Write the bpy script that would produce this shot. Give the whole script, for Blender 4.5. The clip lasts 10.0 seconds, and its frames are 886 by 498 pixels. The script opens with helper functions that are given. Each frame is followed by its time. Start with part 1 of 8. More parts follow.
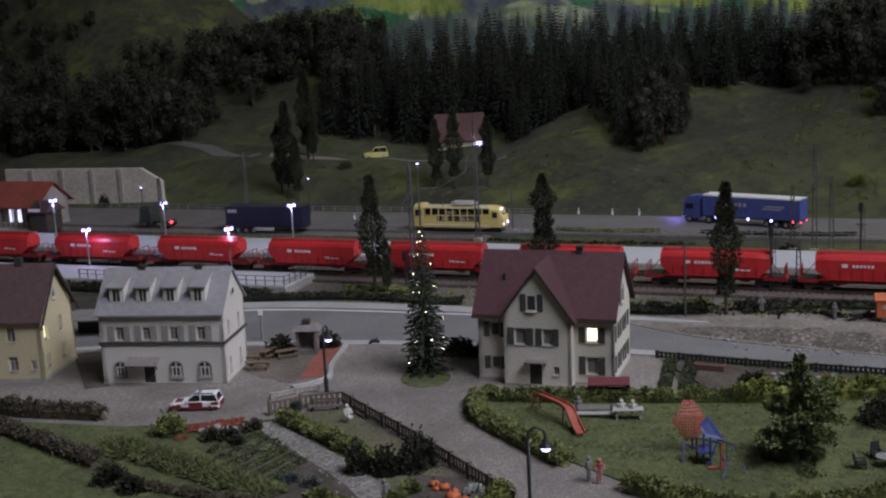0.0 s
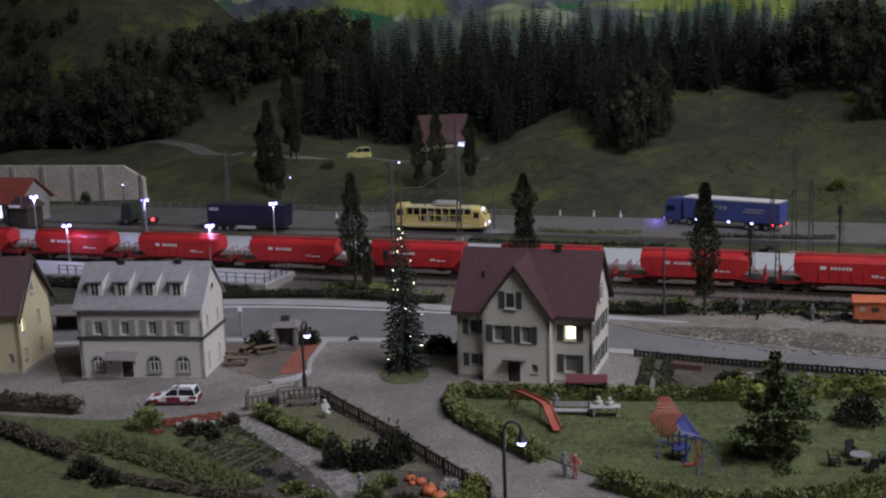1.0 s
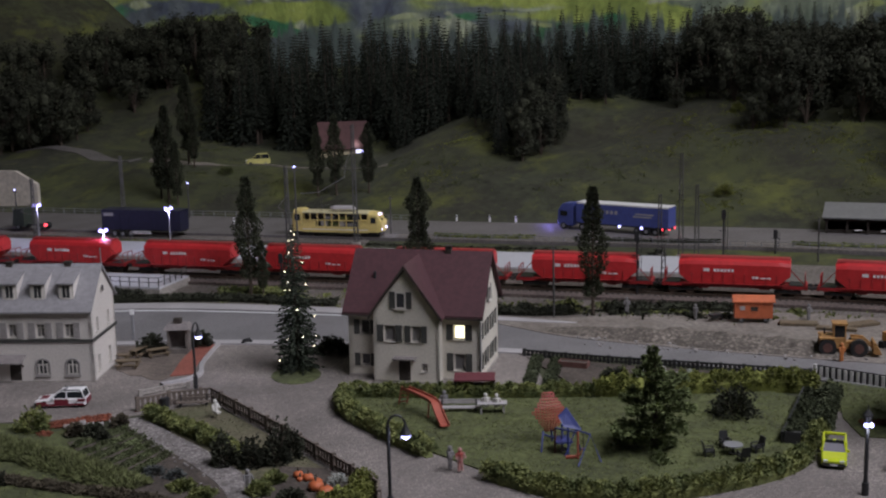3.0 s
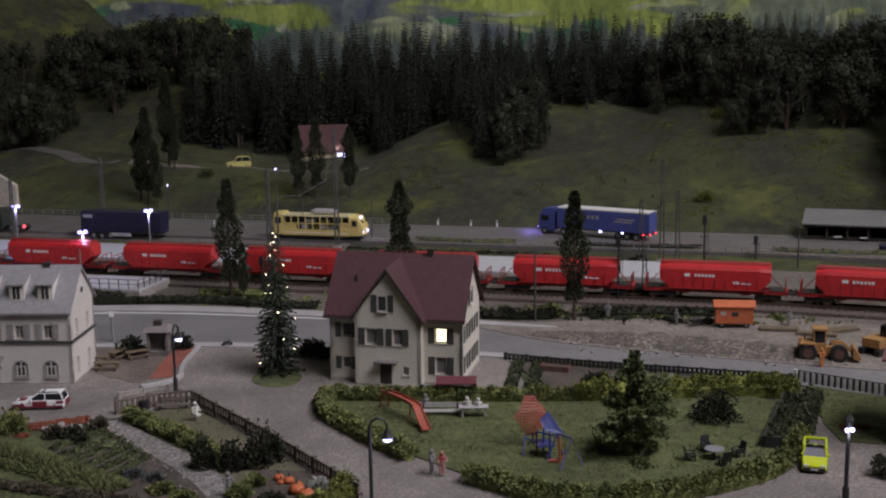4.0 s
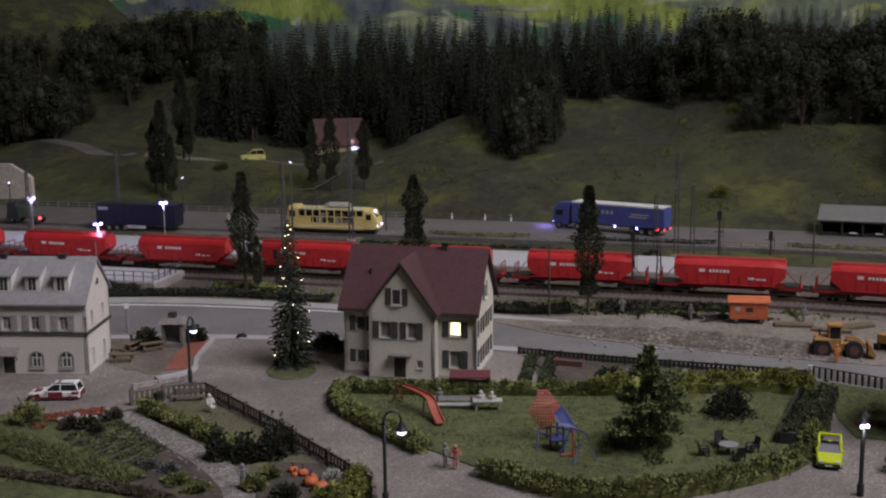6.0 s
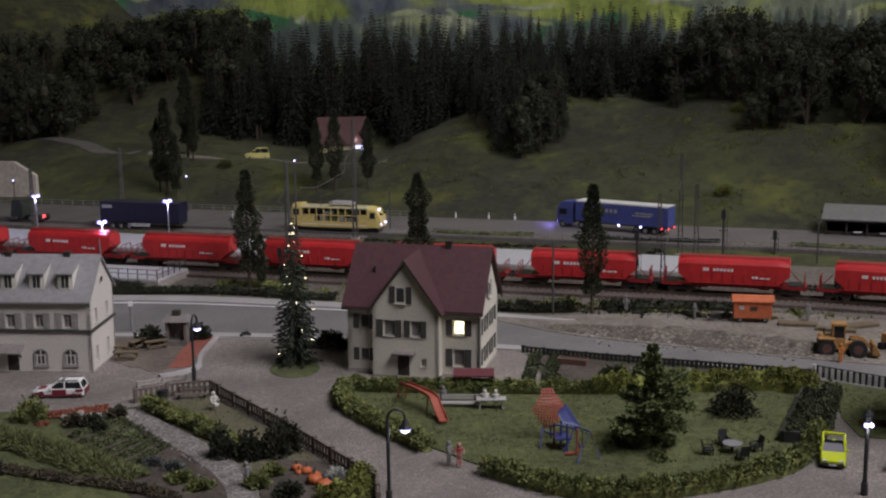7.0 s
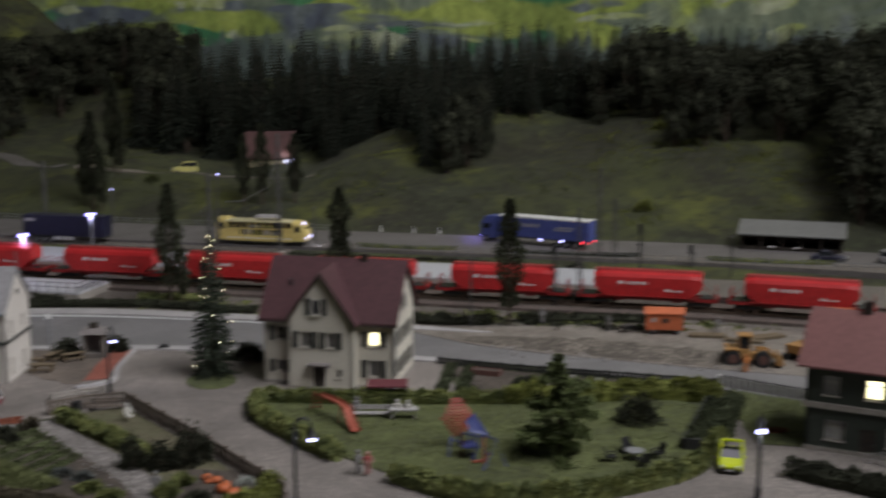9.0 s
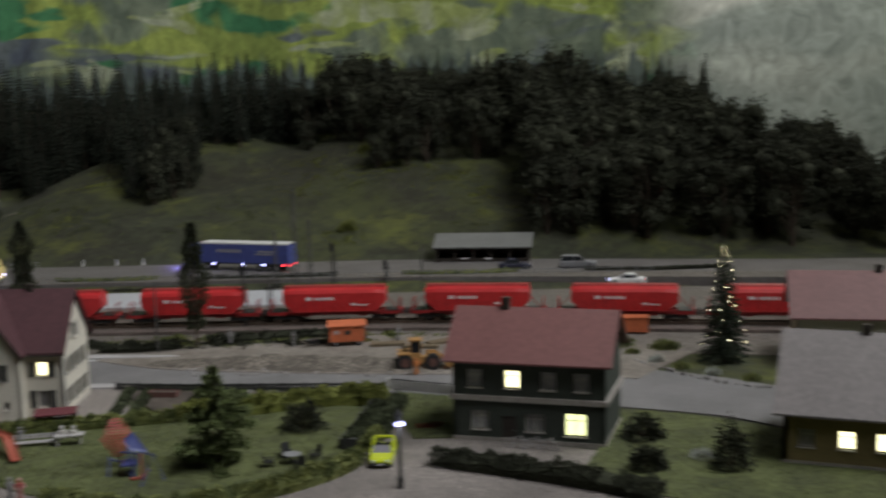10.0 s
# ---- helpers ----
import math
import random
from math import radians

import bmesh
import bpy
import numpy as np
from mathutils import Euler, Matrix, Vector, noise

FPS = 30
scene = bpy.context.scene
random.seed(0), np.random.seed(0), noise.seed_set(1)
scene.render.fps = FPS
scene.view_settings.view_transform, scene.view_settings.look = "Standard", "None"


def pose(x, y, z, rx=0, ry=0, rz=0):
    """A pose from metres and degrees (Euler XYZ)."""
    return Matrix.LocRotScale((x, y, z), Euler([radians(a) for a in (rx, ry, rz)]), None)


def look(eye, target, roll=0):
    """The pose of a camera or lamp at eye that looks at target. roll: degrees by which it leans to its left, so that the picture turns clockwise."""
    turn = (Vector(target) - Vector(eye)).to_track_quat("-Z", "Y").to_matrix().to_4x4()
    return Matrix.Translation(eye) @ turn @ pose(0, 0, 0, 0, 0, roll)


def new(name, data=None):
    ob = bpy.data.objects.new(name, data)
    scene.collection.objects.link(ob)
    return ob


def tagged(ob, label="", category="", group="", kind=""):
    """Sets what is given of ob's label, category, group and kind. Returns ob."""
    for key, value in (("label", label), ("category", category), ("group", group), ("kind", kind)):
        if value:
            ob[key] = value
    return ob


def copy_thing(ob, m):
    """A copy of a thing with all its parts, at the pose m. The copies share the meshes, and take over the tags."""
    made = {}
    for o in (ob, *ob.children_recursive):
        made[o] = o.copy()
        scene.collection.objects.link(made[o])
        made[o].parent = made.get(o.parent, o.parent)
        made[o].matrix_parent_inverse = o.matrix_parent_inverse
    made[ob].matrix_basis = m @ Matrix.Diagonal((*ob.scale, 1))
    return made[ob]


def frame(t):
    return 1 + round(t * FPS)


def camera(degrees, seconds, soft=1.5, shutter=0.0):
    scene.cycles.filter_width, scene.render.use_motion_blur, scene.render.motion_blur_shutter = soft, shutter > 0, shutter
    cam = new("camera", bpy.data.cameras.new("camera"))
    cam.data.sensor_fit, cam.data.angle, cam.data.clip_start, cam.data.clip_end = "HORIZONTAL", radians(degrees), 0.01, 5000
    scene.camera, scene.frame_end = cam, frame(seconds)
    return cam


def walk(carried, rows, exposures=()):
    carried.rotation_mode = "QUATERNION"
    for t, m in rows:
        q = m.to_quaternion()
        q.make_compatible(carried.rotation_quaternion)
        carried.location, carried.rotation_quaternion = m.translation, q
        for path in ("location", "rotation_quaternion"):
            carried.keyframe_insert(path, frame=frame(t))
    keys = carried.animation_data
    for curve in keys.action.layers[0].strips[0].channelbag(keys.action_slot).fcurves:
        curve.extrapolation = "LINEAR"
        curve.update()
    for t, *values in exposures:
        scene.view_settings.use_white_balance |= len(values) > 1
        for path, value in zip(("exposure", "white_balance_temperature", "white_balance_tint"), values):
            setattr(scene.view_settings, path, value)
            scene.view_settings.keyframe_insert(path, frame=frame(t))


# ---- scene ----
cam = camera(40.0, 10.0, soft=2.2, shutter=0.5)
PATH = [
    (0, (0.002, -0.002, 0.355), (0.118, 1.958, -0.027), -2.9),
    (0.5, (0.001, -0.005, 0.354), (0.13, 1.954, -0.027), -2.5),
    (1, (0.006, -0.005, 0.348), (0.148, 1.954, -0.028), -2.2),
    (1.5, (0.01, -0.011, 0.347), (0.185, 1.946, -0.027), -2.4),
    (2, (0.01, -0.019, 0.346), (0.231, 1.935, -0.02), -1.8),
    (2.5, (0.012, -0.021, 0.345), (0.265, 1.929, -0.019), -1.5),
    (3, (0.019, -0.026, 0.342), (0.314, 1.918, -0.022), -1.5),
    (4.5, (0.016, -0.023, 0.34), (0.348, 1.917, -0.015), -0.9),
    (5, (0.018, -0.024, 0.341), (0.337, 1.917, -0.022), -1.1),
    (5.5, (0.016, -0.024, 0.34), (0.329, 1.918, -0.025), -0.9),
    (7, (0.015, -0.024, 0.339), (0.316, 1.918, -0.028), -0.7),
    (7.5, (0.015, -0.026, 0.338), (0.317, 1.917, -0.024), -0.7),
    (8, (0.013, -0.026, 0.339), (0.316, 1.918, -0.021), -0.7),
    (8.5, (0.012, -0.025, 0.339), (0.314, 1.919, -0.018), -0.6),
    (8.65, (0.014, -0.028, 0.339), (0.316, 1.916, -0.018), -0.6),
    (8.8, (0.023, -0.041, 0.342), (0.333, 1.903, -0.015), -0.7),
    (9, (0.035, -0.048, 0.34), (0.435, 1.881, -0.003), -0.1),
    (9.2, (0.048, -0.06, 0.34), (0.529, 1.852, 0.006), -0.4),
    (9.4, (0.066, -0.075, 0.336), (0.621, 1.82, 0.016), -0.6),
    (9.5, (0.067, -0.08, 0.336), (0.66, 1.803, 0.021), -0.4),
    (9.6, (0.08, -0.091, 0.336), (0.706, 1.783, 0.025), -0.4),
    (9.8, (0.096, -0.102, 0.334), (0.797, 1.746, 0.029), -1.0),
    (10, (0.113, -0.116, 0.329), (0.888, 1.704, 0.032), -1.6),
]
walk(cam, [(t, look(eye, target, roll)) for t, eye, target, roll in PATH],
     [(0, 0, 6300, 9), (3, 0, 6500, 11), (4.5, 0, 6850, 13), (5.5, 0, 6850, 13), (7, 0, 6900, 10), (8.5, 0, 6900, 7), (10, 0, 6900, 1)])

# ---- light: a dim exhibition hall, lit by ceiling panels over the table ----
world = bpy.data.worlds.new("hall")
world.use_nodes = True
world.node_tree.nodes["Background"].inputs["Color"].default_value = (0.82, 0.86, 1.0, 1)
world.node_tree.nodes["Background"].inputs["Strength"].default_value = 0.128
scene.world = world


def area_lamp(name, eye, target, power, sx, sy, color, spread=180):
    data = bpy.data.lights.new(name, "AREA")
    data.shape, data.size, data.size_y, data.energy, data.color = "RECTANGLE", sx, sy, power, color
    data.spread = radians(spread)
    ob = new(name, data)
    ob.matrix_world = look(eye, target)
    return ob


def point_lamp(name, x, y, z, power, color, radius=0.002):
    data = bpy.data.lights.new(name, "POINT")
    data.energy, data.color, data.shadow_soft_size = power, color, radius
    ob = new(name, data)
    ob.location = (x / 100, y / 100, z / 100)
    return ob


area_lamp("hall_ceiling_light", (1.15, 0.15, 1.85), (-0.35, 1.5, 0.0), 21.5, 1.9, 0.7, (0.96, 0.96, 1.07), 105)
# unseen strips added to brighten the painted board, the second for its far end
area_lamp("backdrop_light", (0.84, 2.70, 1.15), (0.95, 2.93, 0.4), 6.2, 2.9, 0.1, (1.0, 0.97, 0.9))
area_lamp("backdrop_light", (2.06, 1.86, 1.15), (2.44, 1.92, 0.4), 6.4, 1.1, 0.1, (1.0, 0.97, 0.9))
scene.view_settings.exposure = 0.0

# ---- materials ----
CM = 0.01


def mat(name, color, rough=0.8, vary=0.25, grain=300.0, bump=0.3, metal=0.0, tint=None, emit=None, power=0.0, patch=25.0, random_tone=0.0, island=0.0):  # grain and patch: cells per metre
    """Procedural surface: fine grain and large patches over a base colour, with relief."""
    m = bpy.data.materials.new(name)
    m.use_nodes = True
    nt = m.node_tree
    n, l = nt.nodes, nt.links
    p = n["Principled BSDF"]
    p.inputs["Roughness"].default_value = rough
    p.inputs["Metallic"].default_value = metal
    tc = n.new("ShaderNodeTexCoord")
    fine = n.new("ShaderNodeTexNoise")
    fine.inputs["Scale"].default_value, fine.inputs["Detail"].default_value = grain, 5
    wide = n.new("ShaderNodeTexNoise")
    wide.inputs["Scale"].default_value, wide.inputs["Detail"].default_value = patch, 3
    l.new(tc.outputs["Object"], fine.inputs["Vector"])
    l.new(tc.outputs["Object"], wide.inputs["Vector"])
    t = tint or tuple(c * 0.55 for c in color)
    mix = n.new("ShaderNodeMix")
    mix.data_type = "RGBA"
    mix.inputs[6].default_value = (*color, 1)
    mix.inputs[7].default_value = (*t, 1)
    ramp = n.new("ShaderNodeMapRange")
    ramp.inputs["From Min"].default_value, ramp.inputs["From Max"].default_value = 0.38, 0.66
    ramp.inputs["To Max"].default_value = min(1.0, vary * 2.2)
    l.new(wide.outputs["Fac"], ramp.inputs["Value"])
    l.new(ramp.outputs["Result"], mix.inputs["Factor"])
    hsv = n.new("ShaderNodeHueSaturation")
    l.new(mix.outputs[2], hsv.inputs["Color"])
    val = n.new("ShaderNodeMapRange")
    val.inputs["From Min"].default_value, val.inputs["From Max"].default_value = 0.3, 0.7
    val.inputs["To Min"].default_value, val.inputs["To Max"].default_value = 1 - vary, 1 + vary
    l.new(fine.outputs["Fac"], val.inputs["Value"])
    out = val.outputs["Result"]
    if random_tone:
        info = n.new("ShaderNodeObjectInfo")
        rr = n.new("ShaderNodeMapRange")
        rr.inputs["To Min"].default_value, rr.inputs["To Max"].default_value = 1 - random_tone, 1 + random_tone
        l.new(info.outputs["Random"], rr.inputs["Value"])
        mul = n.new("ShaderNodeMath")
        mul.operation = "MULTIPLY"
        l.new(out, mul.inputs[0])
        l.new(rr.outputs["Result"], mul.inputs[1])
        out = mul.outputs["Value"]
    if island:
        # matt flock hardly shines
        p.inputs["Specular IOR Level"].default_value = 0.3
        geo = n.new("ShaderNodeNewGeometry")
        ri = n.new("ShaderNodeMapRange")
        ri.inputs["To Min"].default_value, ri.inputs["To Max"].default_value = 1 - island, 1 + island
        l.new(geo.outputs["Random Per Island"], ri.inputs["Value"])
        mul = n.new("ShaderNodeMath")
        mul.operation = "MULTIPLY"
        l.new(out, mul.inputs[0])
        l.new(ri.outputs["Result"], mul.inputs[1])
        out = mul.outputs["Value"]
    l.new(out, hsv.inputs["Value"])
    l.new(hsv.outputs["Color"], p.inputs["Base Color"])
    if bump:
        b = n.new("ShaderNodeBump")
        b.inputs["Strength"].default_value, b.inputs["Distance"].default_value = bump, 0.001
        l.new(fine.outputs["Fac"], b.inputs["Height"])
        l.new(b.outputs["Normal"], p.inputs["Normal"])
    if emit:
        p.inputs["Emission Color"].default_value = (*emit, 1)
        p.inputs["Emission Strength"].default_value = power
    return m


def mosaic(name, color, joint, scale, rough=0.85, spread=0.3, patch=18.0, stretch=(1, 1, 1), bump=0.6, vary=0.18):
    """Small stones or clumps, by cells, with dark joints."""
    m = mat(name, color, rough, vary, scale * 1.7, 0.0, patch=patch)
    nt = m.node_tree
    n, l = nt.nodes, nt.links
    p = n["Principled BSDF"]
    tc = next(k for k in n if k.type == "TEX_COORD")
    mp = n.new("ShaderNodeMapping")
    mp.inputs["Scale"].default_value = stretch
    l.new(tc.outputs["Object"], mp.inputs["Vector"])
    vo = n.new("ShaderNodeTexVoronoi")
    vo.inputs["Scale"].default_value = scale
    l.new(mp.outputs["Vector"], vo.inputs["Vector"])
    sep = n.new("ShaderNodeSeparateColor")
    l.new(vo.outputs["Color"], sep.inputs["Color"])
    tone = n.new("ShaderNodeMapRange")
    tone.inputs["To Min"].default_value, tone.inputs["To Max"].default_value = 1 - spread, 1 + spread
    l.new(sep.outputs[0], tone.inputs["Value"])
    old = p.inputs["Base Color"].links[0].from_socket
    h = n.new("ShaderNodeHueSaturation")
    l.new(old, h.inputs["Color"])
    l.new(tone.outputs["Result"], h.inputs["Value"])
    edge = n.new("ShaderNodeMapRange")
    edge.inputs["From Min"].default_value, edge.inputs["From Max"].default_value = 0.45, 0.75
    l.new(vo.outputs["Distance"], edge.inputs["Value"])
    mix = n.new("ShaderNodeMix")
    mix.data_type = "RGBA"
    l.new(edge.outputs["Result"], mix.inputs["Factor"])
    l.new(h.outputs["Color"], mix.inputs[6])
    mix.inputs[7].default_value = (*joint, 1)
    l.new(mix.outputs[2], p.inputs["Base Color"])
    b = n.new("ShaderNodeBump")
    b.invert = True
    b.inputs["Strength"].default_value, b.inputs["Distance"].default_value = bump, 0.0008
    l.new(vo.outputs["Distance"], b.inputs["Height"])
    l.new(b.outputs["Normal"], p.inputs["Normal"])
    return m




def flock(name):
    """Scattered flock on a hillside: grey-olive turf, brown bare spots, yellow-green patches."""
    m = mat(name, (0.042, 0.046, 0.026), 1.0, 0.34, 60, 0.8, tint=(0.034, 0.032, 0.021), patch=7.0)
    n, l = m.node_tree.nodes, m.node_tree.links
    p = n["Principled BSDF"]
    tc = next(k for k in n if k.type == "TEX_COORD")
    old = p.inputs["Base Color"].links[0].from_socket
    for scale, lo, hi, color, shift in ((4.0, 0.47, 0.62, (0.070, 0.080, 0.027), 0.0), (6.0, 0.53, 0.66, (0.115, 0.125, 0.026), 3.0), (18.0, 0.50, 0.64, (0.024, 0.024, 0.015), 7.0), (13.0, 0.57, 0.70, (0.110, 0.118, 0.030), 11.0)):
        mp = n.new("ShaderNodeMapping")
        mp.inputs["Location"].default_value = (shift, shift, 0)
        l.new(tc.outputs["Object"], mp.inputs["Vector"])
        a = n.new("ShaderNodeTexNoise")
        a.inputs["Scale"].default_value, a.inputs["Detail"].default_value, a.inputs["Roughness"].default_value = scale, 8, 0.68
        l.new(mp.outputs["Vector"], a.inputs["Vector"])
        f = n.new("ShaderNodeMapRange")
        f.inputs["From Min"].default_value, f.inputs["From Max"].default_value, f.inputs["To Max"].default_value = lo, hi, 0.75
        l.new(a.outputs["Fac"], f.inputs["Value"])
        mix = n.new("ShaderNodeMix")
        mix.data_type = "RGBA"
        l.new(f.outputs["Result"], mix.inputs["Factor"])
        l.new(old, mix.inputs[6])
        mix.inputs[7].default_value = (*color, 1)
        old = mix.outputs[2]
    l.new(old, p.inputs["Base Color"])
    return m


HILL = flock("hill_grass_flock")
LAWN = mat("lawn_flock", (0.098, 0.112, 0.042), 1.0, 0.36, 170, 0.8, tint=(0.050, 0.056, 0.026), patch=22)
COBBLE = mosaic("cobbled_square", (0.262, 0.228, 0.208), (0.162, 0.145, 0.134), 560, patch=14, spread=0.3, bump=0.8, vary=0.42)
ASPHALT = mat("model_asphalt", (0.184, 0.176, 0.178), 0.75, 0.2, 500, 0.25, patch=14)
REAR_ASPHALT = mat("worn_rear_asphalt", (0.145, 0.133, 0.13), 0.8, 0.28, 300, 0.3, tint=(0.095, 0.084, 0.078), patch=16)
PAVE = mat("pale_pavement", (0.40, 0.38, 0.38), 0.8, 0.15, 500, 0.2, patch=20)
WHITE_LINE = mat("road_paint", (0.72, 0.72, 0.72), 0.7, 0.15, 500, 0.1)
DIRT = mat("construction_dirt", (0.215, 0.19, 0.165), 0.95, 0.3, 200, 1.0, tint=(0.145, 0.12, 0.10), patch=26)
SOIL = mat("garden_soil", (0.085, 0.068, 0.056), 1.0, 0.4, 300, 0.9, patch=30)
GRAVEL = mosaic("gravel_path", (0.27, 0.245, 0.235), (0.13, 0.115, 0.105), 420, spread=0.45, patch=25, vary=0.3)
BALLAST = mosaic("brown_ballast", (0.15, 0.115, 0.10), (0.07, 0.055, 0.05), 380, patch=20)
TRACKSIDE = mosaic("trackside_gravel", (0.17, 0.15, 0.13), (0.10, 0.085, 0.075), 300, patch=12)
PLATFORM = mat("platform_asphalt", (0.47, 0.47, 0.50), 0.7, 0.12, 400, 0.15, patch=10)
CONCRETE = mat("concrete", (0.36, 0.33, 0.30), 0.85, 0.2, 250, 0.3, patch=25)
RAIL = mat("rusty_rail", (0.20, 0.15, 0.12), 0.45, 0.2, 300, 0.1, metal=0.7)
SLEEPER = mat("sleeper", (0.075, 0.06, 0.05), 0.9, 0.25, 200, 0.3)
PLASTER_W = mat("cream_plaster", (0.62, 0.58, 0.50), 0.85, 0.1, 500, 0.2, patch=12)
PLASTER_G = mat("pale_grey_plaster", (0.60, 0.56, 0.52), 0.85, 0.1, 500, 0.2, patch=12)
PLASTER_Y = mat("yellow_plaster", (0.55, 0.48, 0.31), 0.85, 0.12, 500, 0.2, patch=12)
ROOF_RED = mat("wine_red_roof", (0.068, 0.024, 0.029), 0.7, 0.16, 220, 0.15, patch=12)
ROOF_SLATE = mat("grey_slate_roof", (0.27, 0.26, 0.27), 0.6, 0.15, 220, 0.15, patch=12)
ROOF_BROWN = mat("brown_roof", (0.085, 0.05, 0.05), 0.6, 0.2, 220, 0.15, patch=12)
ROOF_PINK = mat("faded_red_roof", (0.185, 0.078, 0.074), 0.55, 0.12, 220, 0.15, patch=12)
ROOF_GREY = mat("dull_grey_roof", (0.22, 0.195, 0.19), 0.6, 0.15, 220, 0.15, patch=12)
DARK_WOOD = mat("dark_wood", (0.045, 0.035, 0.028), 0.75, 0.3, 250, 0.3)
SHUTTER = mat("grey_shutter", (0.06, 0.06, 0.055), 0.7, 0.2, 300, 0.2)
SHUTTER_L = mat("pale_shutter", (0.30, 0.28, 0.27), 0.7, 0.15, 300, 0.2)
FRAME_W = mat("white_window_frame", (0.56, 0.53, 0.48), 0.6, 0.08, 300, 0.0)
PANE = mat("dark_window_pane", (0.05, 0.05, 0.055), 0.12, 0.1, 100, 0.0)
PANE_L = mat("curtained_pane", (0.20, 0.19, 0.19), 0.3, 0.2, 200, 0.0)
PANE_C = mat("net_curtain_pane", (0.36, 0.36, 0.36), 0.35, 0.3, 300, 0.0)
LIT = mat("lit_window", (0.8, 0.75, 0.5), 0.5, 0.05, 200, 0.0, emit=(1.0, 0.93, 0.62), power=2.6)
LIT_Y = mat("warm_lit_window", (0.8, 0.75, 0.5), 0.5, 0.05, 200, 0.0, emit=(0.95, 1.0, 0.55), power=1.6)
# emission pushed to blue so blurred lamp rims imitate a violet-blue halo
BULB = mat("cool_lamp_glass", (0.9, 0.9, 1.0), 0.3, 0.02, 100, 0.0, emit=(0.42, 0.42, 1.0), power=5.0)
BULB_B = mat("blue_white_lamp", (0.9, 0.9, 1.0), 0.3, 0.02, 100, 0.0, emit=(0.30, 0.26, 1.0), power=4.6)
FAIRY = mat("fairy_light", (1.0, 0.9, 0.6), 0.3, 0.02, 100, 0.0, emit=(1.0, 0.86, 0.55), power=9.0)
TAIL = mat("red_tail_light", (0.6, 0.02, 0.03), 0.3, 0.02, 100, 0.0, emit=(1.0, 0.05, 0.08), power=4.0)
BLACK = mat("black_iron", (0.025, 0.025, 0.027), 0.5, 0.2, 300, 0.0)
MAST = mat("grey_mast_steel", (0.07, 0.067, 0.064), 0.6, 0.2, 300, 0.0)
WOOD = mat("weathered_wood", (0.15, 0.12, 0.10), 0.85, 0.3, 350, 0.3)
TRUNK = mat("bark", (0.075, 0.055, 0.04), 0.95, 0.3, 400, 0.5)
SPRUCE = mat("spruce_needles", (0.0245, 0.030, 0.0205), 0.9, 0.35, 250, 0.0, patch=30, random_tone=0.25, island=0.28)
LEAF_D = mat("dark_foliage", (0.040, 0.043, 0.027), 0.9, 0.35, 400, 0.9, patch=40, random_tone=0.25, island=0.3)
LEAF = mat("hedge_foliage", (0.19, 0.205, 0.07), 0.85, 0.4, 300, 0.0, tint=(0.08, 0.10, 0.04), patch=80, random_tone=0.1, island=0.35)
LEAF_Y = mat("yellow_green_foliage", (0.18, 0.195, 0.05), 0.9, 0.4, 300, 0.0, patch=80, random_tone=0.1, island=0.35)
POPLAR = mat("poplar_foliage", (0.046, 0.052, 0.029), 0.9, 0.35, 300, 0.0, patch=60, random_tone=0.2, island=0.5)
XMAS = mat("christmas_fir_needles", (0.036, 0.046, 0.030), 0.9, 0.35, 300, 0.0, patch=60, island=0.5)
RED = mat("wagon_red_paint", (0.54, 0.03, 0.034), 0.4, 0.12, 150, 0.05, patch=20)
RED_D = mat("chassis_red", (0.30, 0.02, 0.022), 0.5, 0.2, 150, 0.05)
ORANGE = mat("orange_paint", (0.56, 0.145, 0.06), 0.55, 0.15, 200, 0.05)
ORANGE_FL = mat("orange_red_flowers", (0.27, 0.08, 0.045), 0.9, 0.4, 400, 0.3, patch=80)
YELLOW = mat("yellow_paint", (0.68, 0.54, 0.19), 0.45, 0.12, 200, 0.05)
LIME = mat("lime_car_paint", (0.52, 0.60, 0.03), 0.25, 0.05, 100, 0.0)
BLUE = mat("blue_tarpaulin", (0.07, 0.092, 0.30), 0.5, 0.12, 150, 0.05)
NAVY = mat("navy_tarpaulin", (0.013, 0.013, 0.038), 0.5, 0.15, 150, 0.05)
WHITE = mat("white_paint", (0.75, 0.74, 0.74), 0.45, 0.06, 200, 0.0)
GREY = mat("mid_grey_plastic", (0.22, 0.22, 0.23), 0.6, 0.15, 200, 0.0)
TYRE = mat("tyre_rubber", (0.02, 0.02, 0.02), 0.85, 0.2, 300, 0.0)
# the pale grey paints the reflections into the windscreen glass
PANE_REFLECTION = mat("windscreen_painted_reflection", (0.22, 0.21, 0.24), 0.15, 0.1, 100, 0.0)
GLASS = mat("dark_car_glass", (0.02, 0.022, 0.025), 0.08, 0.05, 100, 0.0)
PLAY_RED = mat("play_red_plastic", (0.46, 0.08, 0.065), 0.5, 0.1, 200, 0.0)
PLAY_BLUE = mat("play_blue_plastic", (0.042, 0.055, 0.20), 0.5, 0.1, 200, 0.0)
PUMPKIN = mat("pumpkin_skin", (0.52, 0.13, 0.045), 0.6, 0.2, 150, 0.1)
STONE = mat("rubble_stone", (0.30, 0.28, 0.27), 0.9, 0.3, 250, 0.5, random_tone=0.25)
YELLOW_D = mat("worn_machine_yellow", (0.40, 0.21, 0.07), 0.6, 0.25, 200, 0.1)
HILL_BUSH = mat("olive_scrub", (0.10, 0.115, 0.04), 0.95, 0.4, 150, 0.0, patch=40)


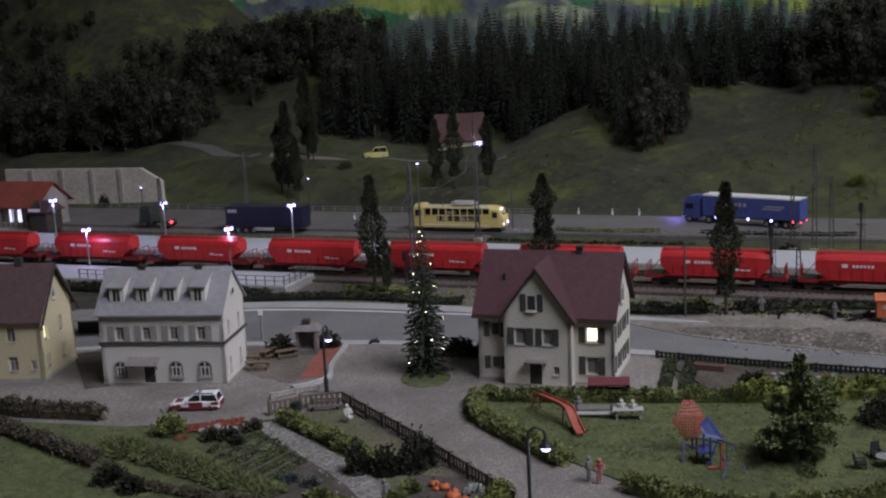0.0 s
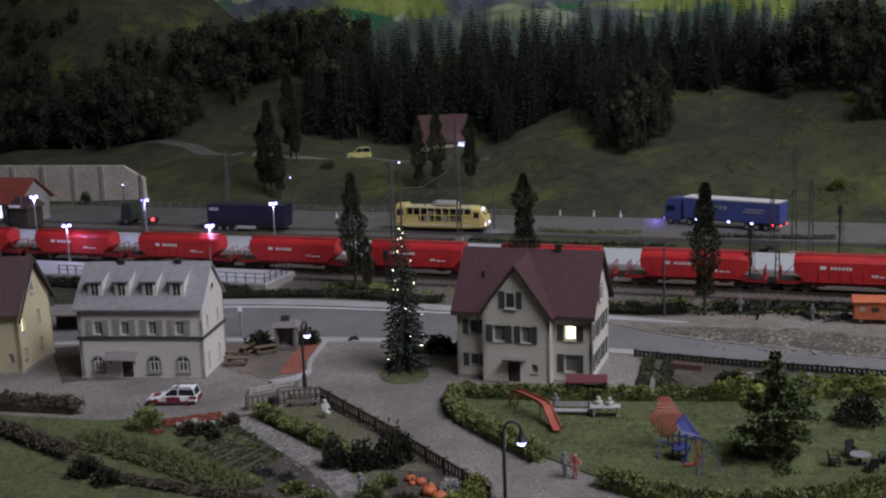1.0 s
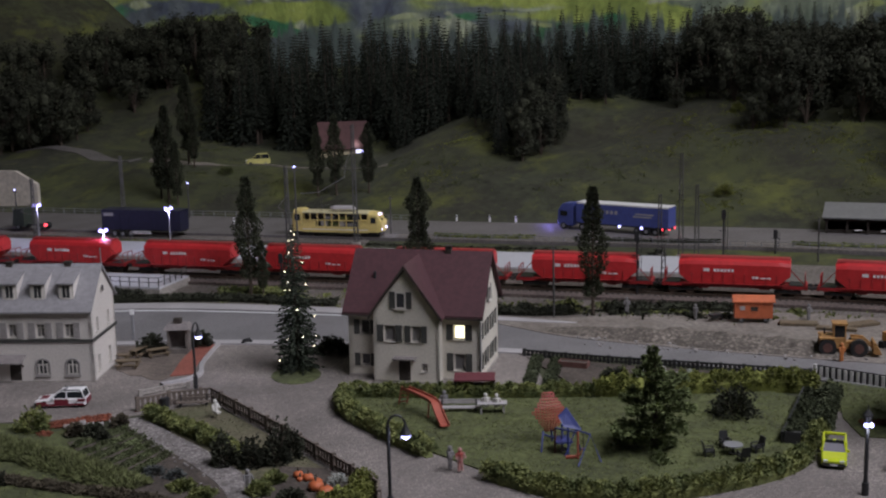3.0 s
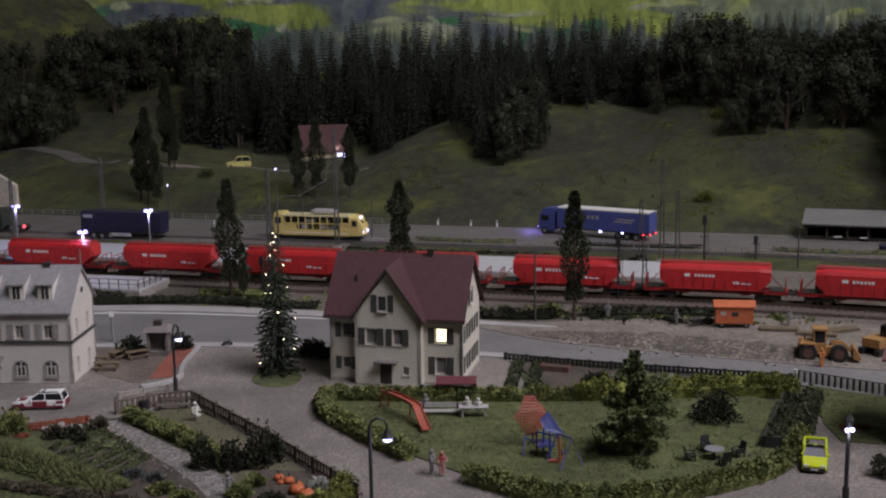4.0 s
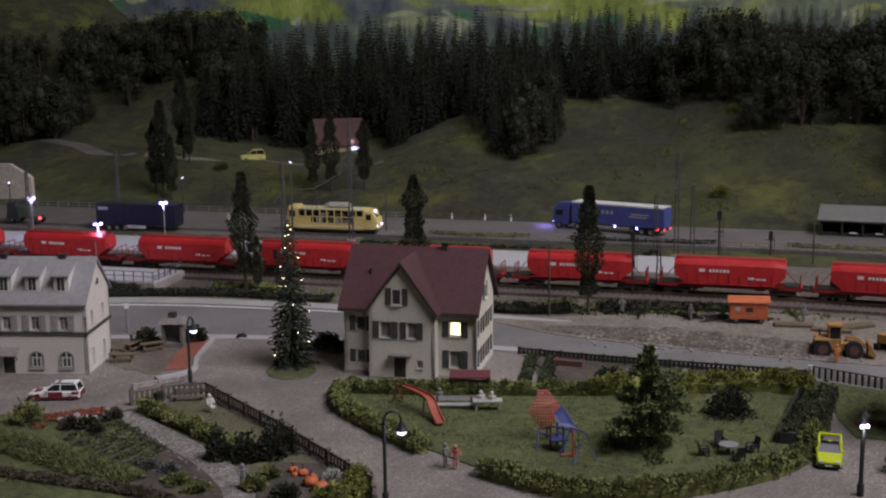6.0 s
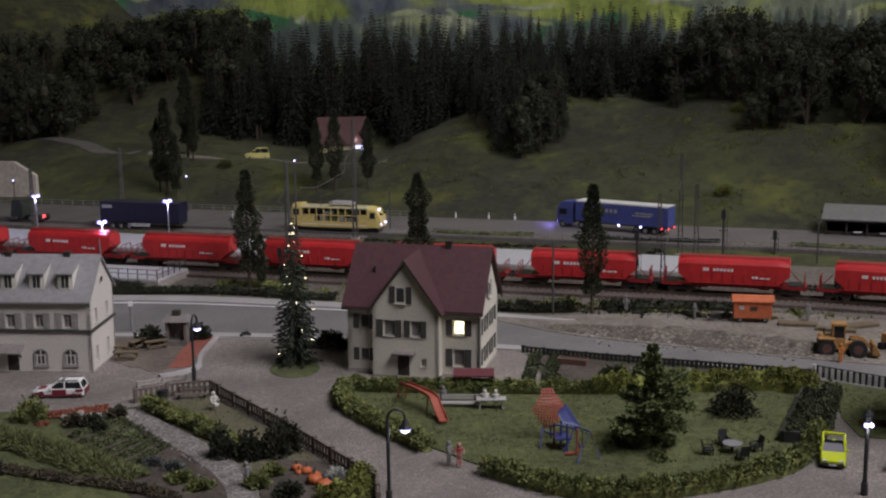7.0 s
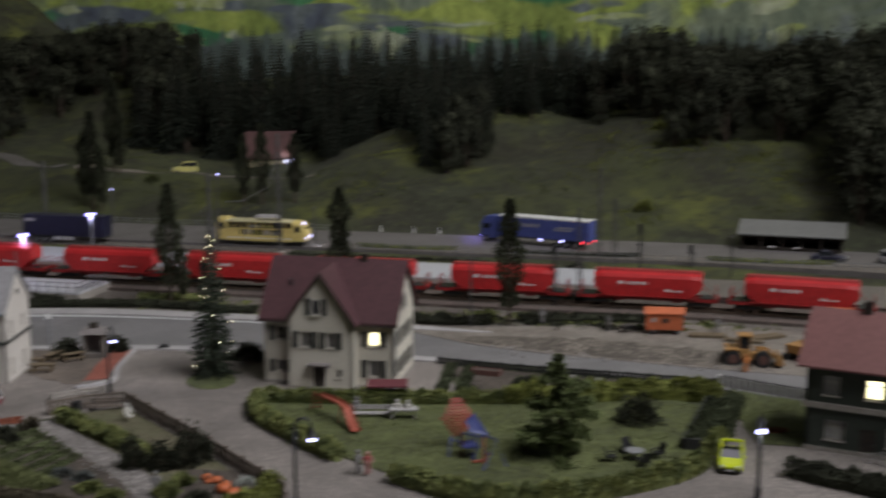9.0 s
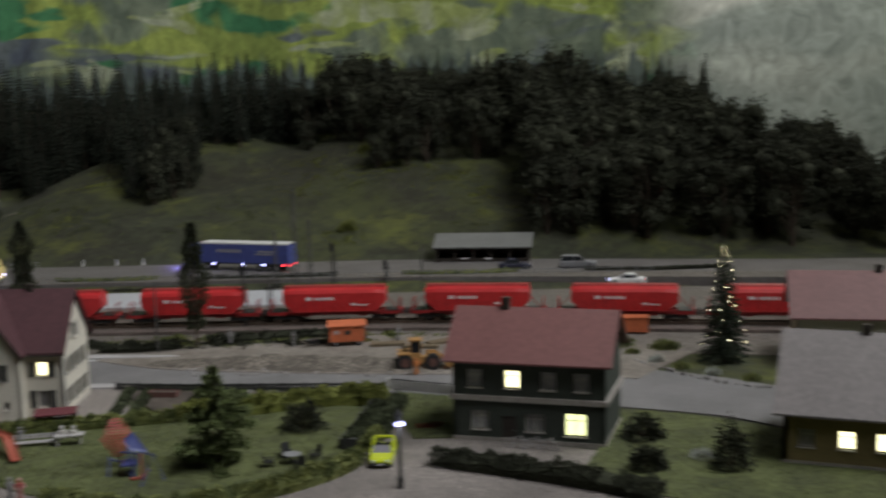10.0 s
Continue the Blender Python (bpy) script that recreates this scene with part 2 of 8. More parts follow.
def painted_backdrop():
    """Hand-painted landscape on board: pale green and grey mountain sides in loose strokes over a dark painted wood, pale crags to one end."""
    m = bpy.data.materials.new("painted_landscape_board")
    m.use_nodes = True
    n, l = m.node_tree.nodes, m.node_tree.links
    p = n["Principled BSDF"]
    p.inputs["Roughness"].default_value = 0.8
    tc = n.new("ShaderNodeTexCoord")
    sep = n.new("ShaderNodeSeparateXYZ")
    l.new(tc.outputs["Object"], sep.inputs["Vector"])

    def noise_of(scale, size, detail=5, turn=0.0, rough=0.55, bend=0.0):
        mp = n.new("ShaderNodeMapping")
        mp.inputs["Rotation"].default_value, mp.inputs["Scale"].default_value = (0, radians(turn), 0), scale
        l.new(tc.outputs["Object"], mp.inputs["Vector"])
        a = n.new("ShaderNodeTexNoise")
        a.inputs["Scale"].default_value, a.inputs["Detail"].default_value, a.inputs["Roughness"].default_value, a.inputs["Distortion"].default_value = size, detail, rough, bend
        l.new(mp.outputs["Vector"], a.inputs["Vector"])
        return a.outputs["Fac"]

    def calc(kind, a, b, c=None):
        k = n.new("ShaderNodeMath")
        k.operation = kind
        for i, v in enumerate((a, b, c)):
            if v is not None:
                if isinstance(v, float):
                    k.inputs[i].default_value = v
                else:
                    l.new(v, k.inputs[i])
        return k.outputs["Value"]

    def between(v, lo, hi):
        k = n.new("ShaderNodeMapRange")
        k.inputs["From Min"].default_value, k.inputs["From Max"].default_value = lo, hi
        l.new(v, k.inputs["Value"])
        return k.outputs["Result"]

    def blend(f, a, b):
        k = n.new("ShaderNodeMix")
        k.data_type = "RGBA"
        l.new(f, k.inputs["Factor"])
        for i, v in ((6, a), (7, b)):
            if isinstance(v, tuple):
                k.inputs[i].default_value = (*v, 1)
            else:
                l.new(v, k.inputs[i])
        return k.outputs[2]

    fields = noise_of((1.3, 0.8, 3.2), 1.3, 2, 24, 0.5, 0.6)
    strokes = noise_of((5.0, 2.0, 2.6), 2.4, 4, 30, 0.6, 0.6)
    # broad layers of paint, one over another
    color = blend(between(strokes, 0.40, 0.62), (0.15, 0.19, 0.15), (0.27, 0.32, 0.24))
    for scale, size, turn, lo, paint_a, paint_b in (
            ((1.4, 0.8, 4.0), 1.6, 28, 0.50, (0.24, 0.31, 0.08), (0.42, 0.50, 0.13)),
            ((1.1, 0.7, 4.6), 1.9, 18, 0.58, (0.10, 0.12, 0.17), (0.17, 0.20, 0.22)),
            ((1.8, 0.9, 5.0), 1.7, 35, 0.59, (0.04, 0.17, 0.08), (0.08, 0.27, 0.13)),
            ((2.2, 1.2, 6.0), 2.2, 22, 0.60, (0.36, 0.42, 0.16), (0.48, 0.52, 0.40))):
        mask = calc("MULTIPLY_ADD", strokes, 0.22, noise_of(scale, size, 2, turn, 0.5, 0.5))
        color = blend(between(mask, lo + 0.09, lo + 0.14), color, blend(between(strokes, 0.42, 0.60), paint_a, paint_b))
    # jagged painted wood along the foot
    wood = calc("MULTIPLY_ADD", noise_of((26, 8, 3.0), 1.6, 3), 0.22, calc("MULTIPLY", sep.outputs["Z"], -1.0))
    color = blend(between(wood, -0.235, -0.20), color, blend(strokes, (0.05, 0.08, 0.075), (0.17, 0.20, 0.20)))
    # pale grey mountain under a white sky at the far end
    drift = noise_of((1, 1, 1), 2.3, 4)
    far = calc("MULTIPLY_ADD", drift, 0.30, calc("MULTIPLY_ADD", sep.outputs["Z"], 0.25, sep.outputs["X"]))
    mountain = blend(between(fields, 0.42, 0.6), (0.42, 0.47, 0.475), (0.60, 0.64, 0.635))
    ridge = calc("MULTIPLY_ADD", drift, 0.16, calc("MULTIPLY_ADD", sep.outputs["X"], -0.30, sep.outputs["Z"]))
    mountain = blend(between(ridge, -0.08, -0.055), mountain, (0.80, 0.81, 0.81))
    color = blend(between(far, 2.10, 2.20), color, mountain)
    # brush marks
    marks = n.new("ShaderNodeHueSaturation")
    tone = n.new("ShaderNodeMapRange")
    tone.inputs["From Min"].default_value, tone.inputs["From Max"].default_value = 0.33, 0.67
    tone.inputs["To Min"].default_value, tone.inputs["To Max"].default_value = 0.70, 1.25
    l.new(noise_of((9, 6, 6.5), 2.4, 5, 36, 0.66, 1.6), tone.inputs["Value"])
    l.new(tone.outputs["Result"], marks.inputs["Value"])
    l.new(color, marks.inputs["Color"])
    l.new(marks.outputs["Color"], p.inputs["Base Color"])
    return m


BACKDROP = painted_backdrop()

# ---- geometry helpers: all lengths in centimetres of the model (scale 1:87) ----
class Shape:
    """Collects faces, then becomes one mesh."""

    def __init__(self):
        self.v, self.f = [], []

    def add(self, verts, faces):
        k = len(self.v)
        self.v += [tuple(p) for p in verts]
        self.f += [tuple(i + k for i in face) for face in faces]
        return self

    def box(self, x0, y0, z0, x1, y1, z1):
        return self.add([(x0, y0, z0), (x1, y0, z0), (x1, y1, z0), (x0, y1, z0), (x0, y0, z1), (x1, y0, z1), (x1, y1, z1), (x0, y1, z1)],
                        [(0, 3, 2, 1), (4, 5, 6, 7), (0, 1, 5, 4), (1, 2, 6, 5), (2, 3, 7, 6), (3, 0, 4, 7)])

    def prism(self, poly, z0, z1):
        n = len(poly)
        return self.add([(x, y, z0) for x, y in poly] + [(x, y, z1) for x, y in poly],
                        [tuple(range(n))[::-1], tuple(range(n, 2 * n))] + [(i, (i + 1) % n, n + (i + 1) % n, n + i) for i in range(n)])

    def loft(self, rings, close=True):
        """Skin over rings of equal length."""
        n = len(rings[0])
        faces = []
        for k in range(len(rings) - 1):
            for i in range(n):
                j = (i + 1) % n
                faces.append((k * n + i, k * n + j, (k + 1) * n + j, (k + 1) * n + i))
        if close:
            faces += [tuple(range(n))[::-1], tuple(range((len(rings) - 1) * n, len(rings) * n))]
        return self.add([p for r in rings for p in r], faces)

    def tube(self, points, radius, sides=6):
        rings = []
        pts = [Vector(p) for p in points]
        for k, p in enumerate(pts):
            d = (pts[min(k + 1, len(pts) - 1)] - pts[max(k - 1, 0)]).normalized()
            a = d.orthogonal().normalized() if abs(d.z) < 0.99 else Vector((1, 0, 0))
            b = d.cross(a)
            r = radius[k] if isinstance(radius, (list, tuple)) else radius
            rings.append([tuple(p + r * (math.cos(2 * math.pi * i / sides) * a + math.sin(2 * math.pi * i / sides) * b)) for i in range(sides)])
        return self.loft(rings)

    def ball(self, x, y, z, r, rz=None, rows=6, sides=8, wobble=0.0, rnd=random):
        rz = rz or r
        rings = []
        for k in range(1, rows):
            a = math.pi * k / rows
            ring = []
            for i in range(sides):
                q = 1 + rnd.uniform(-wobble, wobble)
                ring.append((x + r * q * math.sin(a) * math.cos(2 * math.pi * i / sides), y + r * q * math.sin(a) * math.sin(2 * math.pi * i / sides), z - rz * q * math.cos(a)))
            rings.append(ring)
        return self.loft(rings)

    def disc(self, x, y, z, r, h, axis="z", sides=14):
        ring = [(math.cos(2 * math.pi * i / sides) * r, math.sin(2 * math.pi * i / sides) * r) for i in range(sides)]
        place = {"z": lambda a, b, c: (x + a, y + b, z + c), "y": lambda a, b, c: (x + a, y + c, z + b), "x": lambda a, b, c: (x + c, y + a, z + b)}[axis]
        return self.loft([[place(a, b, -h / 2) for a, b in ring], [place(a, b, h / 2) for a, b in ring]])

    def flat(self, poly, z):
        return self.add([(x, y, z) for x, y in poly], [tuple(range(len(poly)))])

    def mesh(self, name, material, smooth=False):
        me = bpy.data.meshes.new(name)
        me.from_pydata([(x * CM, y * CM, z * CM) for x, y, z in self.v], [], self.f)
        me.materials.append(material)
        bm = bmesh.new()
        bm.from_mesh(me)
        bmesh.ops.recalc_face_normals(bm, faces=bm.faces)
        bm.to_mesh(me)
        bm.free()
        if smooth:
            me.shade_smooth()
        return me


def thing(name, x, y, z=0.0, turn=0.0, label="", category="", group="", kind="", tilt=(0, 0)):
    ob = new(name)
    ob.empty_display_size = 0.01
    ob.matrix_basis = pose(x * CM, y * CM, z * CM, tilt[0], tilt[1], turn)
    return tagged(ob, label, category, group, kind)


def part(name, shape, material, parent, label="", smooth=False, at=None):
    ob = new(name, shape if isinstance(shape, bpy.types.Mesh) else shape.mesh(name, material, smooth))
    ob.parent = parent
    if at:
        ob.matrix_basis = pose(at[0] * CM, at[1] * CM, at[2] * CM, 0, 0, at[3] if len(at) > 3 else 0)
    return tagged(ob, label)


def solid(name, shape, material, label="", category="", kind="", group="", smooth=False):
    return tagged(new(name, shape.mesh(name, material, smooth)), label, category, group, kind)


def at_pose(x, y, z=0.0, turn=0.0):
    return pose(x * CM, y * CM, z * CM, 0, 0, turn)


UX, UY = 0.905, -0.425  # along the railway


def uv(u, v):
    return (UX * u - UY * v, UY * u + UX * v)


def to_uv(x, y):
    return (UX * x + UY * y, -UY * x + UX * y)


def strip(left, right, z0, z1):
    """A sheet with thickness between two edge lines of equal length."""
    return Shape().loft([[(a[0], a[1], z0), (b[0], b[1], z0), (b[0], b[1], z1), (a[0], a[1], z1)] for a, b in zip(left, right)])


def draped(left, right, lift, depth=0.5):
    """A path laid over the terrain between two lines."""
    a, b = smoothline(left, 10), smoothline(right, 10)
    rings = []
    for p, q in zip(a, b):
        m = ((p[0] + q[0]) / 2, (p[1] + q[1]) / 2)
        za, zm, zb = ground_z(*p), ground_z(*m), ground_z(*q)
        rings.append([(p[0], p[1], za - depth), (q[0], q[1], zb - depth), (q[0], q[1], zb + lift), (m[0], m[1], zm + lift), (p[0], p[1], za + lift)])
    return Shape().loft(rings)


def smoothline(points, steps=6):
    """A smooth line through points."""
    out = []
    p = [points[0]] + list(points) + [points[-1]]
    for k in range(1, len(p) - 2):
        for i in range(steps):
            t = i / steps
            out.append(tuple(0.5 * (2 * p[k][c] + (p[k + 1][c] - p[k - 1][c]) * t + (2 * p[k - 1][c] - 5 * p[k][c] + 4 * p[k + 1][c] - p[k + 2][c]) * t * t + (3 * p[k][c] - p[k - 1][c] - 3 * p[k + 1][c] + p[k + 2][c]) * t ** 3) for c in range(len(points[0]))))
    out.append(tuple(points[-1]))
    return out


def ribbon(name, left, right, z0, z1, material, **tags):
    """Smooth sheet between two lines, one mesh without seams."""
    a, b = smoothline(left), smoothline(right)
    n = len(a)
    s = Shape()
    s.add([(x, y, z1) for x, y in a] + [(x, y, z1) for x, y in b] + [(x, y, z0) for x, y in a] + [(x, y, z0) for x, y in b],
          [(i, i + 1, n + i + 1, n + i) for i in range(n - 1)] + [(2 * n + i, 2 * n + i + 1, i + 1, i) for i in range(n - 1)] + [(n + i, n + i + 1, 3 * n + i + 1, 3 * n + i) for i in range(n - 1)])
    return solid(name, s, material, **tags)


def ease(t):
    t = max(0.0, min(1.0, t))
    return t * t * (3 - 2 * t)


def hill_height(u, v):
    """Height of the ground: level village and railway, wooded hill behind."""
    base = 1.0 * ease((v - 170) / 8)
    right = ease((u + 83) / 27)
    left = ease((-150 - u) / 75)
    # terrace in the middle with a wood behind
    mid = 6.4 * ease((v - 197) / 26) + 15.0 * ease((v - 246) / 55)
    bare = 6.4 * ease((v - 197) / 26) + 15.0 * ease((v - 238) / 44)
    mid += (bare - mid) * ease((-116 - u) / 22)
    # steep grass slope
    slope = 16.5 * max(0.0, min(1.0, (v - 195) / 52)) ** 0.9 + 5.0 * ease((v - 245) / 40)
    # tall hill with a bare top
    tall = 5.5 * ease((v - 208) / 26) + 52.0 * ease((v - 236) / 74)
    h = mid + (slope - mid) * right
    h = h + (tall - h) * left
    h *= 1 - 0.93 * ease((u - 60) / 40)
    return base + h


def ground_z(x, y):
    u, v = to_uv(x, y)
    z = hill_height(u, v)
    if v > 197:
        z += 1.5 * noise.noise(Vector((x / 10, y / 10, 0.3))) * ease((v - 197) / 10)
        z += 2.8 * noise.noise(Vector((x / 24, y / 24, 5.3))) * ease((v - 205) / 25)
    return z

# ---- the ground and what is laid on it ----
def build_ground():
    s = Shape()
    us = [-420 + 5.0 * i for i in range(141)]
    vs = [30, 60, 100, 130, 150, 165, 170] + [172 + 2.5 * i for i in range(62)]
    idx = {}
    for i, u in enumerate(us):
        for j, v in enumerate(vs):
            x, y = uv(u, v)
            idx[i, j] = len(s.v)
            s.v.append((x, y, ground_z(x, y) - 0.02))
    for i in range(len(us) - 1):
        for j in range(len(vs) - 1):
            s.f.append((idx[i, j], idx[i + 1, j], idx[i + 1, j + 1], idx[i, j + 1]))
    solid("ground", s, HILL, "olive green flocked hillside and table top", "ground", "structure", smooth=True)


build_ground()
# cobbled village square
solid("village_square", Shape().prism([(-75, 126), (-75, 108), (-40, 112), (-24, 107), (-11, 106), (-3, 108), (9, 81.5), (14, 70), (60, 55), (75, 62), (62, 76), (53, 86), (50, 96), (28, 106), (29, 119), (-1.6, 132), (-33, 136.5), (-75, 137)], -0.5, 0.06), COBBLE, "worn grey-brown cobbled village square and lanes", "paving", "structure")
road_back = [(-110, 146), (-60, 151), (-36, 150.8), (-13.6, 149.2), (9.2, 140.9), (29.6, 131.2), (48, 121.5), (66, 110), (82.2, 95.5), (90, 82), (100, 60)]
road_front = [(-110, 132), (-60, 136.5), (-33, 135.8), (-12.4, 133), (4.6, 129.0), (27, 120), (42, 111.0), (58.2, 97.6), (75, 82), (80, 74), (88, 52)]
ribbon("road", road_front, road_back, -0.4, 0.14, ASPHALT, label="smooth grey asphalt village road", category="road", kind="structure")


def offset(line, a, b):
    """Line moved sideways between two edge lines by a share."""
    return [(p[0] + (q[0] - p[0]) * t, p[1] + (q[1] - p[1]) * t) for p, q, t in zip(line[0], line[1], [a] * len(line[0]))]


edge_a = offset((road_front, road_back), 0.955, 0)[:6]
edge_b = offset((road_front, road_back), 0.985, 0)[:6]
edge_a.append((33.5, 128.6)), edge_b.append((33.7, 129.2))
ribbon("road_marking", edge_a, edge_b, 0.1, 0.18, WHITE_LINE, label="white painted edge line on the road", category="road marking", kind="structure")
walk_a = [(-60, 151.4), (-36, 151.2), (-13.6, 149.6), (9.2, 141.3), (29.6, 131.6), (34, 129.6), (37, 128.6)]
walk_b = [(-60, 154.5), (-36, 154.2), (-13.3, 152.6), (10.3, 143.6), (30.6, 133.0), (34.4, 130.6), (37.1, 128.9)]
ribbon("pavement", walk_a, walk_b, -0.3, 0.26, PAVE, label="pale pavement with kerb along the road", category="pavement", kind="structure")
dirt_a = [(28, 131.2), (35, 122.6), (47.3, 114.0), (56, 108.5), (64, 104.0), (72, 99), (78, 94)]
dirt_b = [(29, 132.2), (42, 131), (56, 129.5), (68, 124), (76, 118), (84, 110), (90, 101)]
ribbon("building_site_ground", dirt_a, dirt_b, -0.3, 0.2, DIRT, label="rough brown dirt of a roadside building site", category="dirt", kind="structure")


def rough_bank(name, left, right, height, material, label, seed):
    """Uneven heap of earth between two lines."""
    a, b = smoothline(left, 14), smoothline(right, 14)
    s = Shape()
    m = 9
    for k, (p, q) in enumerate(zip(a, b)):
        taper = min(1.0, 3.0 * k / len(a), 3.0 * (len(a) - 1 - k) / len(a))
        for j in range(m):
            f = j / (m - 1)
            x, y = p[0] + (q[0] - p[0]) * f, p[1] + (q[1] - p[1]) * f
            h = height * math.sin(math.pi * min(1.0, f * 1.05)) ** 0.8 if f < 0.96 else 0.0
            s.v.append((x, y, 0.16 + taper * h * (0.85 + 0.7 * noise.noise(Vector((x * 0.55, y * 0.55, seed)))) + (0.12 * noise.noise(Vector((x * 1.7, y * 1.7, seed))) if 0 < j < m - 1 else -0.1)))
    for k in range(len(a) - 1):
        for j in range(m - 1):
            i = k * m + j
            s.f.append((i, i + m, i + m + 1, i + 1))
    return solid(name, s, material, label, "dirt", "structure")


BANK = mosaic("stony_earth", (0.175, 0.15, 0.125), (0.09, 0.075, 0.062), 260, spread=0.45, patch=22, vary=0.3, bump=1.0)
rough_bank("dirt_bank", [(32, 126.0), (38, 121.0), (47.3, 114.3), (56, 108.8), (60, 106.4)], [(33.5, 128.4), (42, 125.2), (52, 119.6), (60, 114.0), (62.5, 110.6)], 1.0, BANK, "uneven bank of brown stony earth by the road", 4)
ribbon("front_pavement", [(-60, 134.6), (-33, 134.6), (-12.4, 131.6), (-1.6, 129.2), (8, 126.2), (18, 122.2), (28.2, 117.6)], [(-60, 136.3), (-33, 135.9), (-12.4, 133.0), (-1.6, 130.9), (8, 127.7), (18.6, 123.6), (29.0, 119.0)], -0.3, 0.24, PAVE, label="pale kerb strip between square and road", category="pavement", kind="structure")
ribbon("house_path", [(23.2, 103.5), (26.0, 111), (28.2, 118.2), (29.0, 119.5)], [(25.0, 103.2), (28.0, 111), (31.0, 117.6), (33.0, 117.7)], -0.3, 0.1, COBBLE, label="grey cobbled footpath beside the gabled house", category="path", kind="structure")

# trackside, rails, platforms
U0, U1 = -330, 140


def track_line(v, u):
    """The tracks swing towards the village at the far end."""
    bend = ease((u - -5) / 90)
    return v - 9.0 * bend


def along(v, z, step=6.0, a=U0, b=U1):
    n = int((b - a) / step)
    return [(*uv(a + step * i, track_line(v, a + step * i)), z) for i in range(n + 1)]


def bed(name, v0, v1, z0, z1, material, a=U0, b=U1, **tags):
    l, r = [p[:2] for p in along(v0, 0, 8.0, a, b)], [p[:2] for p in along(v1, 0, 8.0, a, b)]
    return solid(name, strip(l, r, z0, z1), material, **tags)


bed("trackside", 133.5, 176.5, -0.6, 0.05, TRACKSIDE, label="brown-grey trackside gravel", category="gravel", kind="structure")
bed("ballast", 144.6, 157.2, -0.2, 0.45, BALLAST, label="dark brown ballast under two tracks", category="ballast", kind="structure")
bed("rear_road", 176.5, 193.5, -0.6, 1.35, REAR_ASPHALT, a=-330, b=104, label="grey asphalt road along the foot of the hill", category="road", kind="structure")


bed("gravel_verge", 176.6, 181.6, 0.9, 1.39, TRACKSIDE, a=-58, b=92, label="brown gravel verge in front of the rear road", category="gravel", kind="structure")
bed("siding_strip", 173.1, 176.45, -0.3, 0.95, TRACKSIDE, a=-150, b=-60, label="brown-grey gravel strip beside the rear road", category="gravel", kind="structure")


def build_track(v, name):
    t = thing(name, 0, 0, 0, label="rusty model rails on dark sleepers in ballast", category="railway track", group="tracks")
    s = Shape()
    pts = along(v, 0, 0.75, -170, 70)
    for k in range(len(pts) - 1):
        x, y, _ = pts[k]
        s2 = Vector((pts[k + 1][0] - x, pts[k + 1][1] - y, 0)).normalized()
        n2 = Vector((-s2.y, s2.x, 0))
        c = Vector((x, y, 0))
        q = [c - n2 * 1.5 - s2 * 0.15, c + n2 * 1.5 - s2 * 0.15, c + n2 * 1.5 + s2 * 0.15, c - n2 * 1.5 + s2 * 0.15]
        s.prism([(p.x, p.y) for p in q], 0.3, 0.55)
    tagged(part("sleeper", s, SLEEPER, t), kind="stuff")
    for side in (-0.86, 0.86):
        l, r = [p[:2] for p in along(v + side - 0.07, 0, 5)], [p[:2] for p in along(v + side + 0.07, 0, 5)]
        part("rail", strip(l, r, 0.5, 0.8), RAIL, t)


build_track(148.2, "railway_track")
build_track(154.2, "railway_track")
pl = thing("platform", *uv(0, 0), label="long pale grey station platform with concrete edge", category="platform", kind="structure")
part("platform_edge", strip([uv(-330, 157.6), uv(-8, 157.6)], [uv(-330, 168.8), uv(-8, 168.8)], -0.3, 1.0), CONCRETE, pl, "weathered concrete edge")
part("platform_surface", strip([uv(-330, 157.7), uv(-8.1, 157.7)], [uv(-330, 168.7), uv(-8.1, 168.7)], 1.0, 1.2), PLATFORM, pl, "pale grey asphalt surface")
pl2 = thing("platform", *uv(0, 0), label="short pale grey platform with railing round its end", category="platform", kind="structure")
part("platform_edge", strip([uv(-330, 137.0), uv(-77, 137.0)], [uv(-330, 145.3), uv(-77, 145.3)], -0.3, 1.0), CONCRETE, pl2, "weathered concrete edge")
part("platform_surface", strip([uv(-330, 137.1), uv(-77.1, 137.1)], [uv(-330, 145.2), uv(-77.1, 145.2)], 1.0, 1.2), PLATFORM, pl2, "pale grey asphalt surface")

# painted board behind the hill and the hall that closes the place
bd = Shape()
line = smoothline([uv(-420, 300), uv(-300, 312), uv(-150, 316), uv(0, 312), uv(90, 300), uv(160, 262), uv(190, 200), uv(200, 60)], 10)
n = len(line)
bd.add([(x, y, -40) for x, y in line] + [(x, y, 130) for x, y in line], [(i, i + 1, n + i + 1, n + i) for i in range(n - 1)])
solid("backdrop", bd, BACKDROP, "board painted with green and grey mountain sides", "backdrop", "structure", smooth=True)
# unseen hall shell, its grey raised to bounce fill light onto the table
HALL = mat("hall_wall_paint", (0.24, 0.24, 0.25), 0.9, 0.1, 30, 0.0)
solid("floor", Shape().box(-520, -420, -100, 420, 480, -95), HALL, "dark hall floor", "floor", "structure")
solid("ceiling", Shape().box(-520, -420, 300, 420, 480, 305), HALL, "dark hall ceiling", "ceiling", "structure")
solid("wall_back", Shape().box(-520, 480, -95, 420, 485, 300), HALL, "dark hall wall", "wall", "structure")
solid("wall_front", Shape().box(-520, -425, -95, 420, -420, 300), HALL, "dark hall wall", "wall", "structure")
solid("wall_left", Shape().box(-525, -420, -95, -520, 480, 300), HALL, "dark hall wall", "wall", "structure")
solid("wall_right", Shape().box(420, -420, -95, 425, 480, 300), HALL, "dark hall wall", "wall", "structure")

